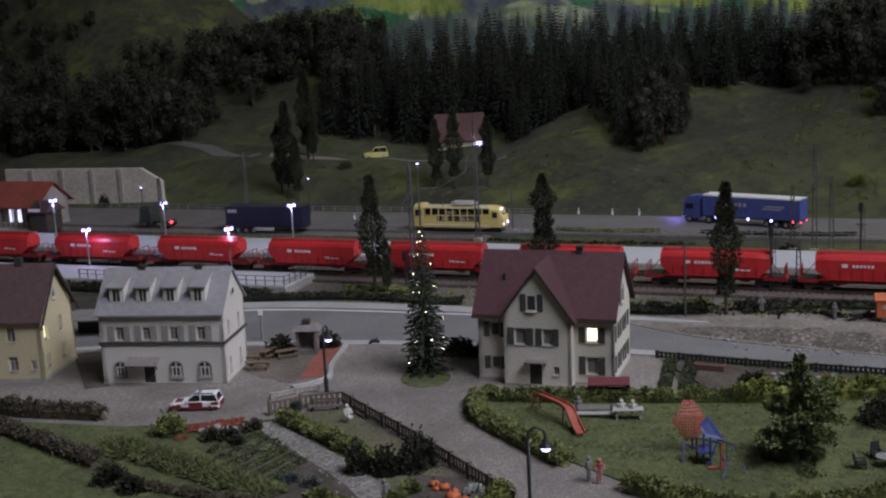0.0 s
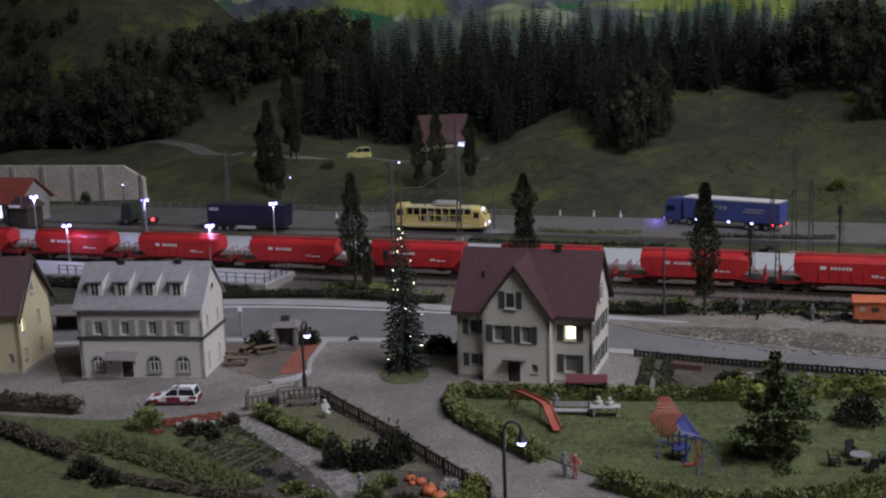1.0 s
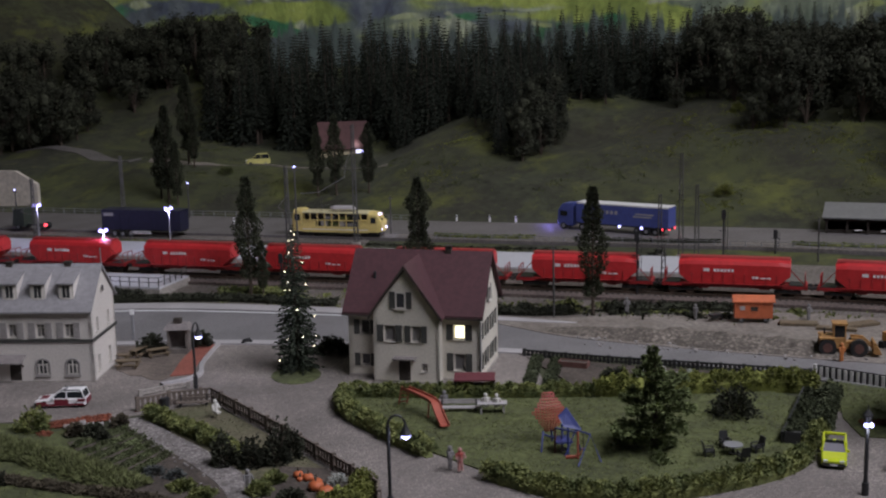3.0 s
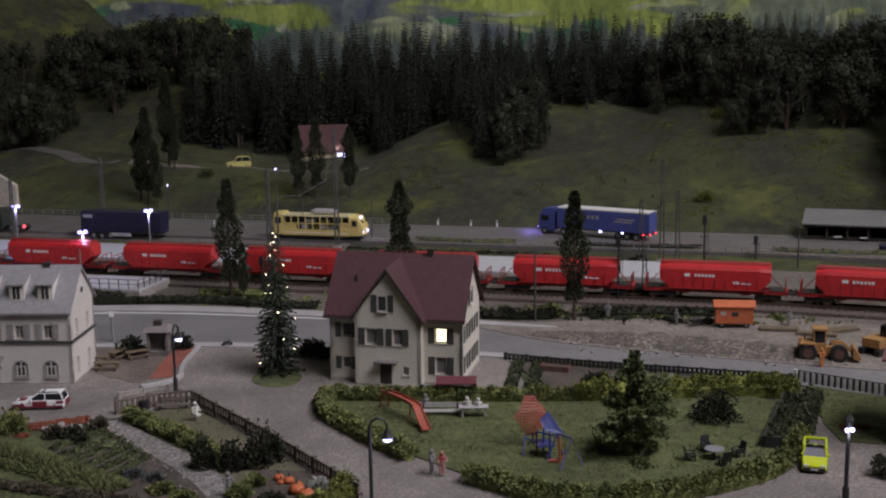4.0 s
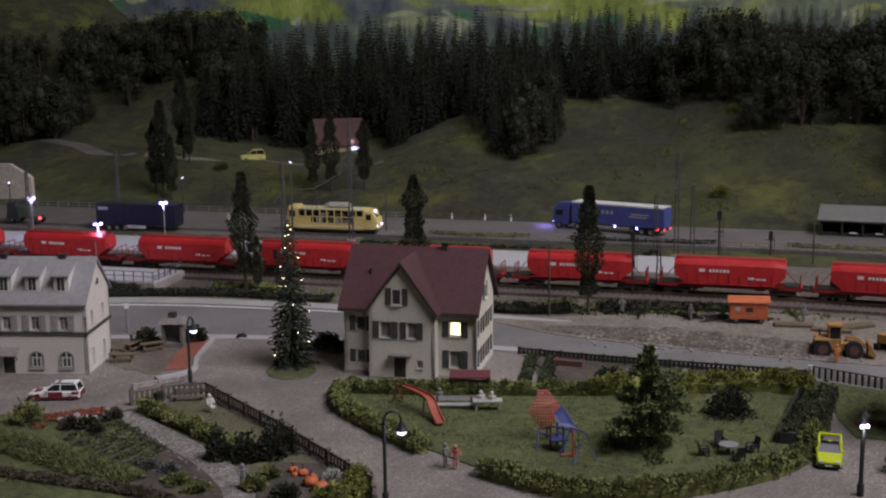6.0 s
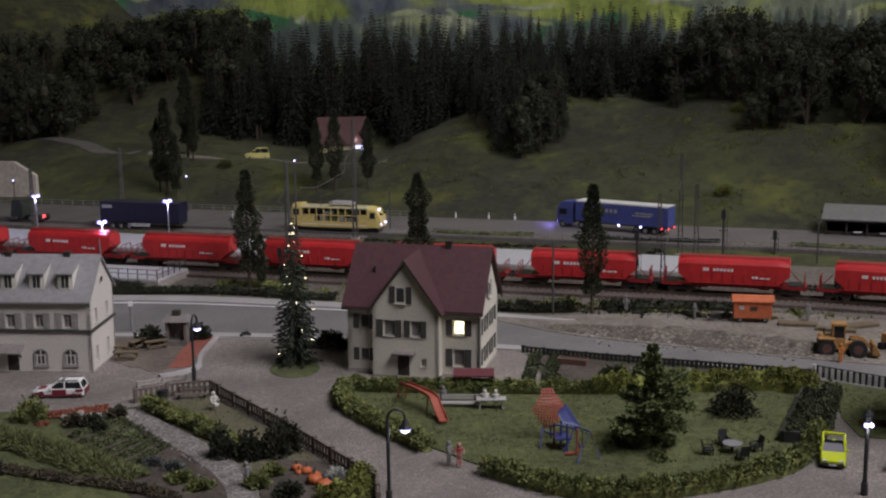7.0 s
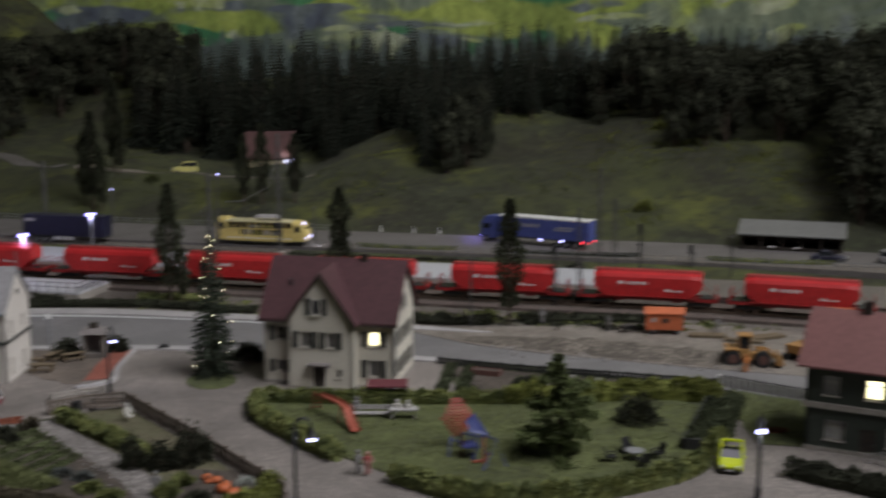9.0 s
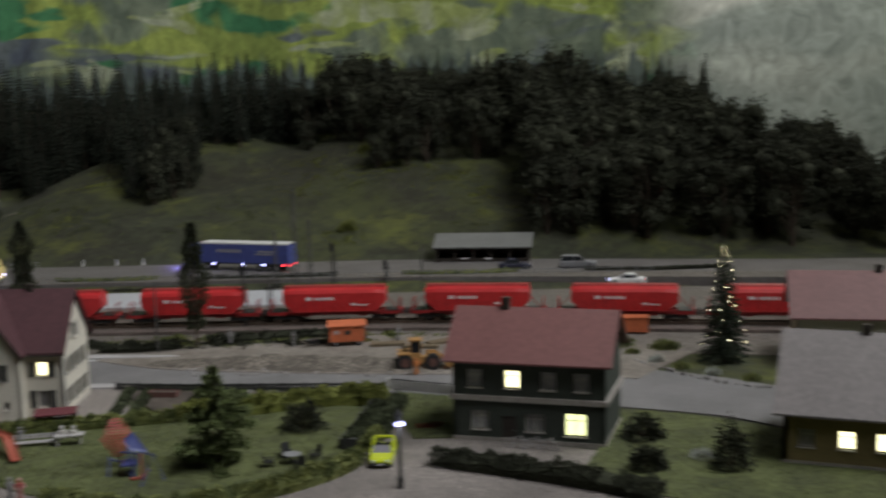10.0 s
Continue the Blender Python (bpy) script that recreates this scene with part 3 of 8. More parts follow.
# ---- houses ----
def facade(w, h, openings, thick=0.4):
    """A wall of that width and height with real rectangular openings (x0, z0, x1, z1); front at y = 0."""
    s = Shape()
    xs = sorted({0, w, *[o[0] for o in openings], *[o[2] for o in openings]})
    zs = sorted({0, h, *[o[1] for o in openings], *[o[3] for o in openings]})
    nx, nz = len(xs) - 1, len(zs) - 1
    hole = lambda a, b: any(o[0] <= a < o[2] and o[1] <= b < o[3] for o in openings)
    full = {(i, j) for i in range(nx) for j in range(nz) if not hole(xs[i], zs[j])}
    index = {}

    def corner(i, j, back):
        key = (i, j, back)
        if key not in index:
            index[key] = len(s.v)
            s.v.append((xs[i], thick if back else 0, zs[j]))
        return index[key]

    for i, j in sorted(full):
        ring = [(i, j), (i + 1, j), (i + 1, j + 1), (i, j + 1)]
        s.f.append(tuple(corner(*q, False) for q in ring))
        s.f.append(tuple(corner(*q, True) for q in reversed(ring)))
        for k, beside in enumerate(((i, j - 1), (i + 1, j), (i, j + 1), (i - 1, j))):
            if beside not in full:
                q, r = ring[k], ring[(k + 1) % 4]
                s.f.append((corner(*r, False), corner(*q, False), corner(*q, True), corner(*r, True)))
    return s


SIDES = {"front": lambda w, d: (0, 0, 0, 0), "right": lambda w, d: (w, 0, 0, 90), "back": lambda w, d: (w, d, 0, 180), "left": lambda w, d: (0, d, 0, -90)}


def window(parent, where, x0, z0, x1, z1, pane=None, shutters=None, sill=True, proud=0.0, bars=True):
    """A window in its opening: frame with bars, pane, sill and shutters. where: the wall's pose in the house."""
    y = 0.26 if not proud else 0.02 - proud
    b = 0.08 if bars else 0.12
    s = Shape().box(x0, y, z0, x0 + b, y + 0.07, z1).box(x1 - b, y, z0, x1, y + 0.07, z1).box(x0 + b, y, z0, x1 - b, y + 0.07, z0 + b).box(x0 + b, y, z1 - b, x1 - b, y + 0.07, z1)
    xm, zm = (x0 + x1) / 2, z0 + (z1 - z0) * 0.68
    if bars:
        s.box(xm - 0.04, y + 0.01, z0 + b, xm + 0.04, y + 0.06, z1 - b).box(x0 + b, y + 0.01, zm - 0.03, xm - 0.04, y + 0.06, zm + 0.03).box(xm + 0.04, y + 0.01, zm - 0.03, x1 - b, y + 0.06, zm + 0.03)
    w = part("window", s, FRAME_W, parent, at=where)
    part("pane", Shape().box(x0 + 0.02, y + 0.045, z0 + 0.02, x1 - 0.02, y + 0.1, z1 - 0.02), pane or PANE, w)
    if sill:
        part("sill", Shape().box(x0 - 0.08, -0.1 - proud, z0 - 0.1, x1 + 0.08, y, z0), FRAME_W, w)
    if shutters:
        wide = (x1 - x0) * 0.56
        for a in (x0 - wide - 0.04, x1 + 0.04):
            q = Shape().box(a, -0.09, z0 - 0.03, a + wide, -0.003, z1 + 0.03)
            part("shutter", q, shutters, w)


def gable_roof(w, d, eave, ridge, over=0.55, side=0.45, thick=0.18):
    """Two sloping slabs along x, with overhang, as one shell."""
    rise = (ridge - eave) / (d / 2)
    s = Shape()
    y0, z0 = -over, eave - over * rise
    prof = [(y0, z0), (d / 2, ridge), (d + over, z0), (d + over, z0 + thick), (d / 2, ridge + thick * 1.35), (y0, z0 + thick)]
    s.loft([[(-side, y, z) for y, z in prof], [(w + side, y, z) for y, z in prof]])
    return s


def gable_end(d, eave, ridge, thick=0.22):
    return Shape().loft([[(0, 0, eave), (d, 0, eave), (d / 2, 0, ridge)], [(0, thick, eave), (d, thick, eave), (d / 2, thick, ridge)]])


def door(parent, where, x0, x1, h, material, z=0.0):
    dr = part("door", Shape().box(x0, 0.12, z, x1, 0.2, h).box(x0 + 0.12, 0.1, z + 0.15, x1 - 0.12, 0.13, h * 0.45).box(x0 + 0.12, 0.1, h * 0.5, x1 - 0.12, 0.13, h - 0.12), material, parent, at=where)
    part("door_handle", Shape().box(x1 - 0.22, 0.03, h * 0.45, x1 - 0.14, 0.12, h * 0.49), GREY, dr)


def shell(h, w, d, eave, ridge, plaster, holes, roof, plinth=0.4, over=0.55, sidehang=0.45):
    """Four walls with openings, gable ends, plinth and roof."""
    spans = {"front": w, "back": w, "left": d, "right": d}
    for key, span in spans.items():
        at = SIDES[key](w, d)
        part("wall", facade(span, eave, holes.get(key, [])), plaster, h, at=at)
        if key in ("left", "right"):
            part("gable", gable_end(d, eave, ridge - 0.05), plaster, h, at=at)
    if plinth:
        part("plinth", Shape().box(-0.06, -0.06, -0.1, w + 0.06, d + 0.06, plinth), CONCRETE, h, "dark stone plinth")
    return part("roof", gable_roof(w, d, eave, ridge, over, sidehang), roof, h)


def gabled_house():
    w, d, eave, ridge = 13.2, 9.0, 7.15, 11.95
    h = thing("gabled_house", 9.93, 113.95, 0, -22.4, "cream plaster house with wine-red cross-gabled roof and grey shutters", "house", tilt=(0, 0.5))
    bayx0, bayx1, out = 2.95, 9.5, 1.3
    front = [(1.2, 1.3, 2.2, 2.5), (1.2, 4.5, 2.2, 5.9), (10.6, 1.2, 11.75, 2.9), (10.6, 4.3, 11.75, 5.75)]
    side = [(x, z, x + 0.85, z + 1.5) for x in (1.5, 4.0, 6.5) for z in (1.2, 4.2)]
    r = shell(h, w, d, eave, ridge, PLASTER_W, {"front": front, "right": side, "left": side}, ROOF_RED)
    for k, o in enumerate(front):
        window(h, SIDES["front"](w, d), *o, pane=LIT if k == 3 else (PANE_L if k == 2 else PANE), shutters=SHUTTER, bars=False)
    for key in ("right", "left"):
        for o in side:
            window(h, SIDES[key](w, d), *o, shutters=SHUTTER, bars=False)
        window(h, SIDES[key](w, d), 3.95, 7.3, 4.85, 8.8, shutters=SHUTTER, proud=0.14, bars=False)
    # projecting bay with its own gable
    bw = bayx1 - bayx0
    bay = [(1.05, 4.2, 2.2, 5.8), (3.75, 4.2, 4.75, 5.8), (2.45, 0.0, 3.65, 2.3), (4.75, 1.3, 5.35, 2.1)]
    at = (bayx0, -out, 0, 0)
    part("wall", facade(bw, eave, bay), PLASTER_W, h, at=at)
    part("wall", facade(out, eave, []), PLASTER_W, h, at=(bayx1, -out, 0, 90))
    part("wall", facade(out, eave, []), PLASTER_W, h, at=(bayx0, 0, 0, -90))
    part("gable", gable_end(bw, eave, 11.25), PLASTER_W, h, at=at)
    window(h, at, *bay[0], pane=PANE_L, shutters=SHUTTER, bars=False)
    window(h, at, *bay[1], pane=PANE_L, shutters=SHUTTER, bars=False)
    window(h, at, *bay[3], pane=PANE_L)
    window(h, at, 2.3, 7.5, 3.3, 9.1, pane=PANE, shutters=SHUTTER, proud=0.14, bars=False)
    door(h, at, 2.45, 3.65, 2.3, DARK_WOOD)
    part("door_step", Shape().box(bayx0 + 2.3, -out - 0.5, -0.05, bayx0 + 4.1, -out - 0.05, 0.18), CONCRETE, h)
    cn = Shape().box(bayx0 + 2.1, -out - 1.0, 2.62, bayx0 + 4.3, -out + 0.0, 2.74)
    cn.box(bayx0 + 2.2, -out - 0.9, 2.45, bayx0 + 2.3, -out, 2.62).box(bayx0 + 4.1, -out - 0.9, 2.45, bayx0 + 4.2, -out, 2.62)
    part("door_canopy", cn, ROOF_GREY, h, "small grey canopy")
    part("plinth", Shape().box(bayx0 - 0.05, -out - 0.05, -0.1, bayx1 + 0.05, 0, 0.3), CONCRETE, h)
    # cross gable roof: runs back into the main slope
    mid, tip, low, ov, th = (bayx0 + bayx1) / 2, 11.65, 6.55, 0.4, 0.17
    half = bw / 2 + ov
    yf = -out - 0.5
    rise = (ridge - eave) / (d / 2)
    back = lambda z: (z - eave) / rise + 0.12
    x = Shape()
    for sgn in (-1, 1):
        a, b = (mid, yf, tip), (mid + sgn * half, yf, low)
        c, e = (mid + sgn * half, max(back(low), 0.0), low), (mid, back(tip), tip)
        lo = [a, b, c, e]
        x.loft([[(p[0], p[1], p[2]) for p in lo], [(p[0], p[1], p[2] + th) for p in lo]])
    part("cross_roof", x, ROOF_RED, h)
    v = Shape()
    for sgn in (-1, 1):
        v.loft([[(mid, yf - 0.03, tip + th), (mid, yf - 0.03, tip - 0.25), (mid + sgn * half, yf - 0.03, low - 0.22), (mid + sgn * half, yf - 0.03, low + th)], [(mid, yf + 0.1, tip + th), (mid, yf + 0.1, tip - 0.25), (mid + sgn * half, yf + 0.1, low - 0.22), (mid + sgn * half, yf + 0.1, low + th)]])
    part("bargeboard", v, DARK_WOOD, h, "dark bargeboards")
    part("chimney", Shape().box(8.9, d / 2 - 0.3, 11.4, 9.5, d / 2 + 0.3, 12.55).box(8.83, d / 2 - 0.37, 12.55, 9.57, d / 2 + 0.37, 12.7), DARK_WOOD, h, "sooty chimney")
    part("vent_pipe", Shape().tube([(2.2, 2.2, 9.0), (2.2, 2.2, 10.3)], 0.14), BLACK, h)
    for sgn, y0 in ((-1, -0.55), (1, d + 0.55)):
        part("gutter", Shape().box(-0.45, y0 - 0.12, eave - 0.74, w + 0.45 if sgn > 0 else bayx0 - 0.45, y0 + 0.06, eave - 0.58), DARK_WOOD, h)
    part("gutter", Shape().box(bayx1 + 0.45, -0.67, eave - 0.74, w + 0.45, -0.49, eave - 0.58), DARK_WOOD, h)
    part("downpipe", Shape().tube([(w + 0.1, -0.1, eave - 0.6), (w + 0.1, -0.1, 0)], 0.08, 5), GREY, h)
    return h


def inn():
    w, d, eave, ridge = 12.9, 7.3, 7.7, 11.2
    h = thing("village_inn", -27.75, 120.85, 0, -11.5, "pale grey plaster inn with slate roof and four dormers", "house", tilt=(0, 0.4))
    up = [(a, 4.7, a + 0.85, 6.05) for a in (1.65, 4.45, 7.3, 10.15)]
    low = [(1.2, 0.8, 2.6, 2.0), (7.0, 0.8, 8.5, 2.0), (10.0, 0.8, 11.5, 2.0)]
    dr = (4.3, 0.0, 5.5, 2.25)
    side = [(1.2, 0.9, 2.1, 2.5), (4.6, 0.9, 5.5, 2.5), (1.4, 4.9, 2.2, 6.3), (4.8, 4.9, 5.6, 6.3)]
    shell(h, w, d, eave, ridge, PLASTER_G, {"front": up + [dr], "right": side, "left": side}, ROOF_SLATE, plinth=0.25, over=0.5, sidehang=0.25)
    at = SIDES["front"](w, d)
    for o in up:
        window(h, at, *o, pane=PANE_L)
        for a in (o[0] - 0.75, o[2] + 0.08):
            q = Shape().box(a, -0.09, 4.62, a + 0.66, -0.003, 6.2)
            part("shutter", q, SHUTTER_L, h, "pale grey shutter")
    for x0, z0, x1, z1 in low:
        # arched window: surround, frame, pane
        r = (x1 - x0) / 2
        arc = [(x0, z0)] + [(x0 + r - r * math.cos(math.pi * k / 10), z1 + r * 0.75 * math.sin(math.pi * k / 10)) for k in range(11)] + [(x1, z0)]
        inner = [(x0 + r + (x - x0 - r) * 0.8, z0 + 0.12 + (z - z0) * 0.86) for x, z in arc]
        n = len(arc)
        s = Shape()
        s.add([(x, -0.1, z) for x, z in arc] + [(x, -0.1, z) for x, z in inner] + [(x, 0.0, z) for x, z in arc] + [(x, -0.02, z) for x, z in inner],
              [(i, (i + 1) % n, n + (i + 1) % n, n + i) for i in range(n)] + [(i, (i + 1) % n, 2 * n + (i + 1) % n, 2 * n + i) for i in range(n)] + [(n + i, n + (i + 1) % n, 3 * n + (i + 1) % n, 3 * n + i) for i in range(n)])
        wn = part("arched_window", s, SHUTTER_L, h)
        part("pane", Shape().add([(x, -0.02, z) for x, z in inner], [tuple(range(n))]), PANE, wn)
        xm = x0 + r
        part("window_frame", Shape().box(xm - 0.06, -0.07, z0 + 0.12, xm + 0.06, -0.03, z1 + r * 0.6).box(x0 + 0.25, -0.07, z0 + 0.12, x0 + 0.42, -0.03, z1).box(x1 - 0.42, -0.07, z0 + 0.12, x1 - 0.25, -0.03, z1).box(x0 + 0.25, -0.07, z1 - 0.15, x1 - 0.25, -0.03, z1 - 0.05).box(x0 + 0.2, -0.07, z0 + 0.08, x1 - 0.2, -0.03, z0 + 0.22), FRAME_W, wn)
        part("sill", Shape().box(x0 - 0.05, -0.18, z0 - 0.1, x1 + 0.05, 0, z0), SHUTTER_L, wn)
    door(h, at, 4.3, 5.5, 2.25, DARK_WOOD)
    cn = Shape().loft([[(2.8, -1.35, 2.3), (6.1, -1.35, 2.3), (6.1, 0, 2.85), (2.8, 0, 2.85)], [(2.8, -1.35, 2.42), (6.1, -1.35, 2.42), (6.1, 0, 2.97), (2.8, 0, 2.97)]])
    part("door_canopy", cn, ROOF_GREY, h, "grey lean-to canopy over the door")
    for a in (3.3, 5.75):
        part("bracket", Shape().tube([(a, 0, 1.7), (a, -0.9, 2.38)], 0.07, 4), DARK_WOOD, h)
    part("belt_course", Shape().box(-0.14, -0.14, 4.22, w + 0.14, d + 0.14, 4.5), SHUTTER, h, "dark moulded belt between the floors")
    for key in ("right", "left"):
        for o in side:
            window(h, SIDES[key](w, d), *o, pane=PANE_L)
    part("round_window", Shape().disc(w + 0.04, d / 2, 8.9, 0.45, 0.14, "x"), FRAME_W, h)
    part("round_pane", Shape().disc(w + 0.06, d / 2, 8.9, 0.32, 0.16, "x"), PANE, h)
    rise = (ridge - eave) / (d / 2)
    for a in (1.15, 3.95, 6.8, 9.65):
        yf = 0.6
        z0 = eave + rise * yf
        zt, wd = z0 + 1.75, 1.5
        yb = (zt + 0.75 - eave) / rise
        dm = part("dormer", Shape().loft([[(a, yf, z0 - 0.1), (a + wd, yf, z0 - 0.1), (a + wd, yf, zt), (a, yf, zt)], [(a, yb, zt + 0.1), (a + wd, yb, zt + 0.1), (a + wd, yb, zt + 0.7), (a, yb, zt + 0.7)]]), PLASTER_G, h)
        part("dormer_roof", Shape().loft([[(a - 0.14, yf - 0.3, zt - 0.08), (a + wd + 0.14, yf - 0.3, zt - 0.08), (a + wd + 0.05, yb + 0.3, zt + 0.95), (a - 0.05, yb + 0.3, zt + 0.95)], [(a - 0.14, yf - 0.3, zt + 0.06), (a + wd + 0.14, yf - 0.3, zt + 0.06), (a + wd + 0.05, yb + 0.3, zt + 1.08), (a - 0.05, yb + 0.3, zt + 1.08)]]), ROOF_SLATE, dm)
        part("dormer_window", Shape().box(a + 0.38, yf - 0.05, z0 + 0.3, a + wd - 0.38, yf + 0.02, zt - 0.22), PANE, dm)
        part("dormer_frame", Shape().box(a + 0.26, yf - 0.09, z0 + 0.16, a + wd - 0.26, yf, z0 + 0.3).box(a + 0.26, yf - 0.09, z0 + 0.3, a + 0.38, yf, zt - 0.14).box(a + wd - 0.38, yf - 0.09, z0 + 0.3, a + wd - 0.26, yf, zt - 0.14).box(a + wd / 2 - 0.03, yf - 0.08, z0 + 0.3, a + wd / 2 + 0.03, yf - 0.05, zt - 0.22), FRAME_W, dm)
    for a in (3.4, 9.4):
        part("chimney", Shape().box(a, d / 2 - 0.3, 10.4, a + 0.65, d / 2 + 0.3, 11.55).box(a - 0.06, d / 2 - 0.36, 11.55, a + 0.71, d / 2 + 0.36, 11.68), DARK_WOOD, h, "sooty chimney")
    part("flag_pole", Shape().tube([(w + 0.2, d / 2, 10.8), (w + 0.15, d / 2, 13.0)], 0.06, 5), GREY, h)
    return h


def yellow_house():
    w, d, eave, ridge = 12.3, 8.4, 6.9, 11.5
    h = thing("yellow_house", -46.5, 125.6, 0, -9.6, "yellow plaster house with dark brown roof", "house")
    side = [(1.1, 1.2, 2.0, 2.6), (4.9, 1.3, 5.8, 2.7), (1.0, 4.2, 1.9, 5.7), (4.8, 4.3, 5.7, 5.8)]
    front = [(a, z, a + 1.0, z + 1.5) for a in (1.5, 4.5, 8.6) for z in (1.2, 4.3)] + [(11.0, 1.3, 11.6, 2.3)]
    shell(h, w, d, eave, ridge, PLASTER_Y, {"front": front, "right": side, "left": side}, ROOF_BROWN)
    for o in front:
        window(h, SIDES["front"](w, d), *o, pane=PANE_L)
    for k, o in enumerate(side):
        window(h, SIDES["right"](w, d), *o, pane=LIT_Y if k == 2 else PANE_L)
        window(h, SIDES["left"](w, d), *o)
    window(h, SIDES["right"](w, d), 3.6, 8.0, 4.4, 9.2, proud=0.14)
    part("bargeboard", Shape().loft([[(w + 0.47, -0.6, 6.0), (w + 0.47, d / 2, 11.7), (w + 0.47, d + 0.6, 6.0), (w + 0.47, d + 0.6, 5.6), (w + 0.47, d / 2, 11.2), (w + 0.47, -0.6, 5.6)], [(w + 0.6, -0.6, 6.0), (w + 0.6, d / 2, 11.7), (w + 0.6, d + 0.6, 6.0), (w + 0.6, d + 0.6, 5.6), (w + 0.6, d / 2, 11.2), (w + 0.6, -0.6, 5.6)]]), DARK_WOOD, h)
    part("chimney", Shape().box(8.6, d / 2 - 0.3, 11.2, 9.3, d / 2 + 0.3, 12.4), DARK_WOOD, h)
    return h


GREEN_WALL = mat("dark_green_clapboard", (0.045, 0.055, 0.045), 0.8, 0.2, 300, 0.2)
OLIVE = mat("olive_plaster", (0.22, 0.17, 0.075), 0.85, 0.15, 300, 0.2)


def green_house():
    w, d, eave, ridge = 13.56, 8.5, 7.9, 11.1
    h = thing("green_house", 52.85, 84.62, 0, -40.0, "dark green house with faded red roof and lit windows", "house")
    up = [(a, 4.9, a + 1.35, 6.5) for a in (1.3, 4.7, 7.9, 10.8)]
    low = [(1.6, 1.1, 3.2, 2.8), (10.0, 0.9, 11.9, 2.9), (6.5, 1.1, 8.2, 2.7)]
    dr = (4.4, 0.0, 5.7, 2.4)
    shell(h, w, d, eave, ridge, GREEN_WALL, {"front": up + low + [dr]}, ROOF_PINK, over=0.9, sidehang=0.7)
    for k, o in enumerate(up):
        window(h, SIDES["front"](w, d), *o, pane=LIT if k == 1 else PANE_C)
    for k, o in enumerate(low):
        window(h, SIDES["front"](w, d), *o, pane=LIT_Y if k == 1 else PANE_C)
    door(h, SIDES["front"](w, d), 4.4, 5.7, 2.4, DARK_WOOD)
    part("belt_course", Shape().box(-0.25, -0.25, 3.75, w + 0.25, d + 0.25, 4.2), CONCRETE, h, "pale belt between the floors")
    part("chimney", Shape().box(3.6, d / 2 - 0.35, 10.6, 4.3, d / 2 + 0.35, 12.2), DARK_WOOD, h)
    return h


def side_house(name, x, y, turn, w, d, eave, ridge, wall, roof, label, lit):
    h = thing(name, x, y, 0, turn, label, "house")
    holes = [(a, z, a + 1.3, z + 1.5) for a in (1.2, 4.3, 7.2) for z in ((1.0, 4.0) if eave > 6 else (1.6,))]
    shell(h, w, d, eave, ridge, wall, {"front": holes, "back": holes, "left": holes[:4], "right": holes[:4]}, roof, over=0.7, sidehang=0.8)
    for key in ("front", "back", "left", "right"):
        for k, o in enumerate(holes if key in ("front", "back") else holes[:4]):
            window(h, SIDES[key](w, d), *o, pane=LIT if (k in lit and key in ("front", "right")) else PANE_L)
    part("chimney", Shape().box(w * 0.6, d / 2 - 0.3, ridge - 0.6, w * 0.6 + 0.7, d / 2 + 0.3, ridge + 0.9), DARK_WOOD, h)
    return h


gabled_house(), inn(), yellow_house(), green_house()
side_house("olive_house", 73.9, 65.8, -45, 9.5, 12.0, 4.8, 9.8, OLIVE, ROOF_GREY, "olive plaster house with dull grey roof and lit windows", (1, 2))
side_house("red_roofed_house", 95.5, 90.5, -35, 14.0, 8.5, 5.9, 9.6, PLASTER_W, ROOF_PINK, "plaster house with faded red roof", ())

# ---- trees: trunk, and a crown of many small sprays ----
def leaf(s, p, d, size, rnd, wide=0.42):
    """One small blade from p along d, turned at random."""
    side = d.cross(Vector((rnd.uniform(-1, 1), rnd.uniform(-1, 1), rnd.uniform(-1, 1)))).normalized()
    m = p + d * (size * 0.45)
    s.add([p, m + side * (size * wide), p + d * size, m - side * (size * wide)], [(0, 1, 2, 3)])


def conifer(height, radius, seed, material, bare=0.12, whorls=18, blade=1.0, name="spruce", label="", taper=0.95):
    rnd = random.Random(seed)
    t = thing(name, 0, 0, 0, label=label, category="tree", group="spruce wood")
    part("trunk", Shape().tube([(0, 0, -0.6), (0, 0, height * 0.55), (0, 0, height * 0.98)], [height * 0.02, height * 0.008, 0.02], 6), TRUNK, t)
    s = Shape()
    for k in range(whorls):
        f = k / (whorls - 1)
        z = height * (bare + (1 - bare) * f * 0.985)
        r = radius * (1 - f) ** taper * rnd.uniform(0.82, 1.15) + 0.12
        arms = (8 if f < 0.8 else 7) + (3 if taper < 0.9 else 0)
        off = rnd.uniform(0, 6.28)
        for i in range(arms):
            a = off + 6.283 * i / arms + rnd.uniform(-0.25, 0.25)
            rr = r * rnd.uniform(0.7, 1.15)
            d = Vector((math.cos(a), math.sin(a), -0.28 + rnd.uniform(-0.15, 0.15))).normalized()
            steps = max(2, int(rr / (0.27 * blade)))
            for j in range(steps):
                p = Vector((0, 0, z)) + d * (rr * (j + 0.4) / steps)
                dd = (d + Vector((rnd.uniform(-0.5, 0.5), rnd.uniform(-0.5, 0.5), rnd.uniform(-0.75, 0.25)))).normalized()
                leaf(s, p, dd, blade * (0.38 + 0.42 * (1 - f)) * rnd.uniform(0.7, 1.2), rnd, 0.3)
    part("crown", s, material, t)
    return t


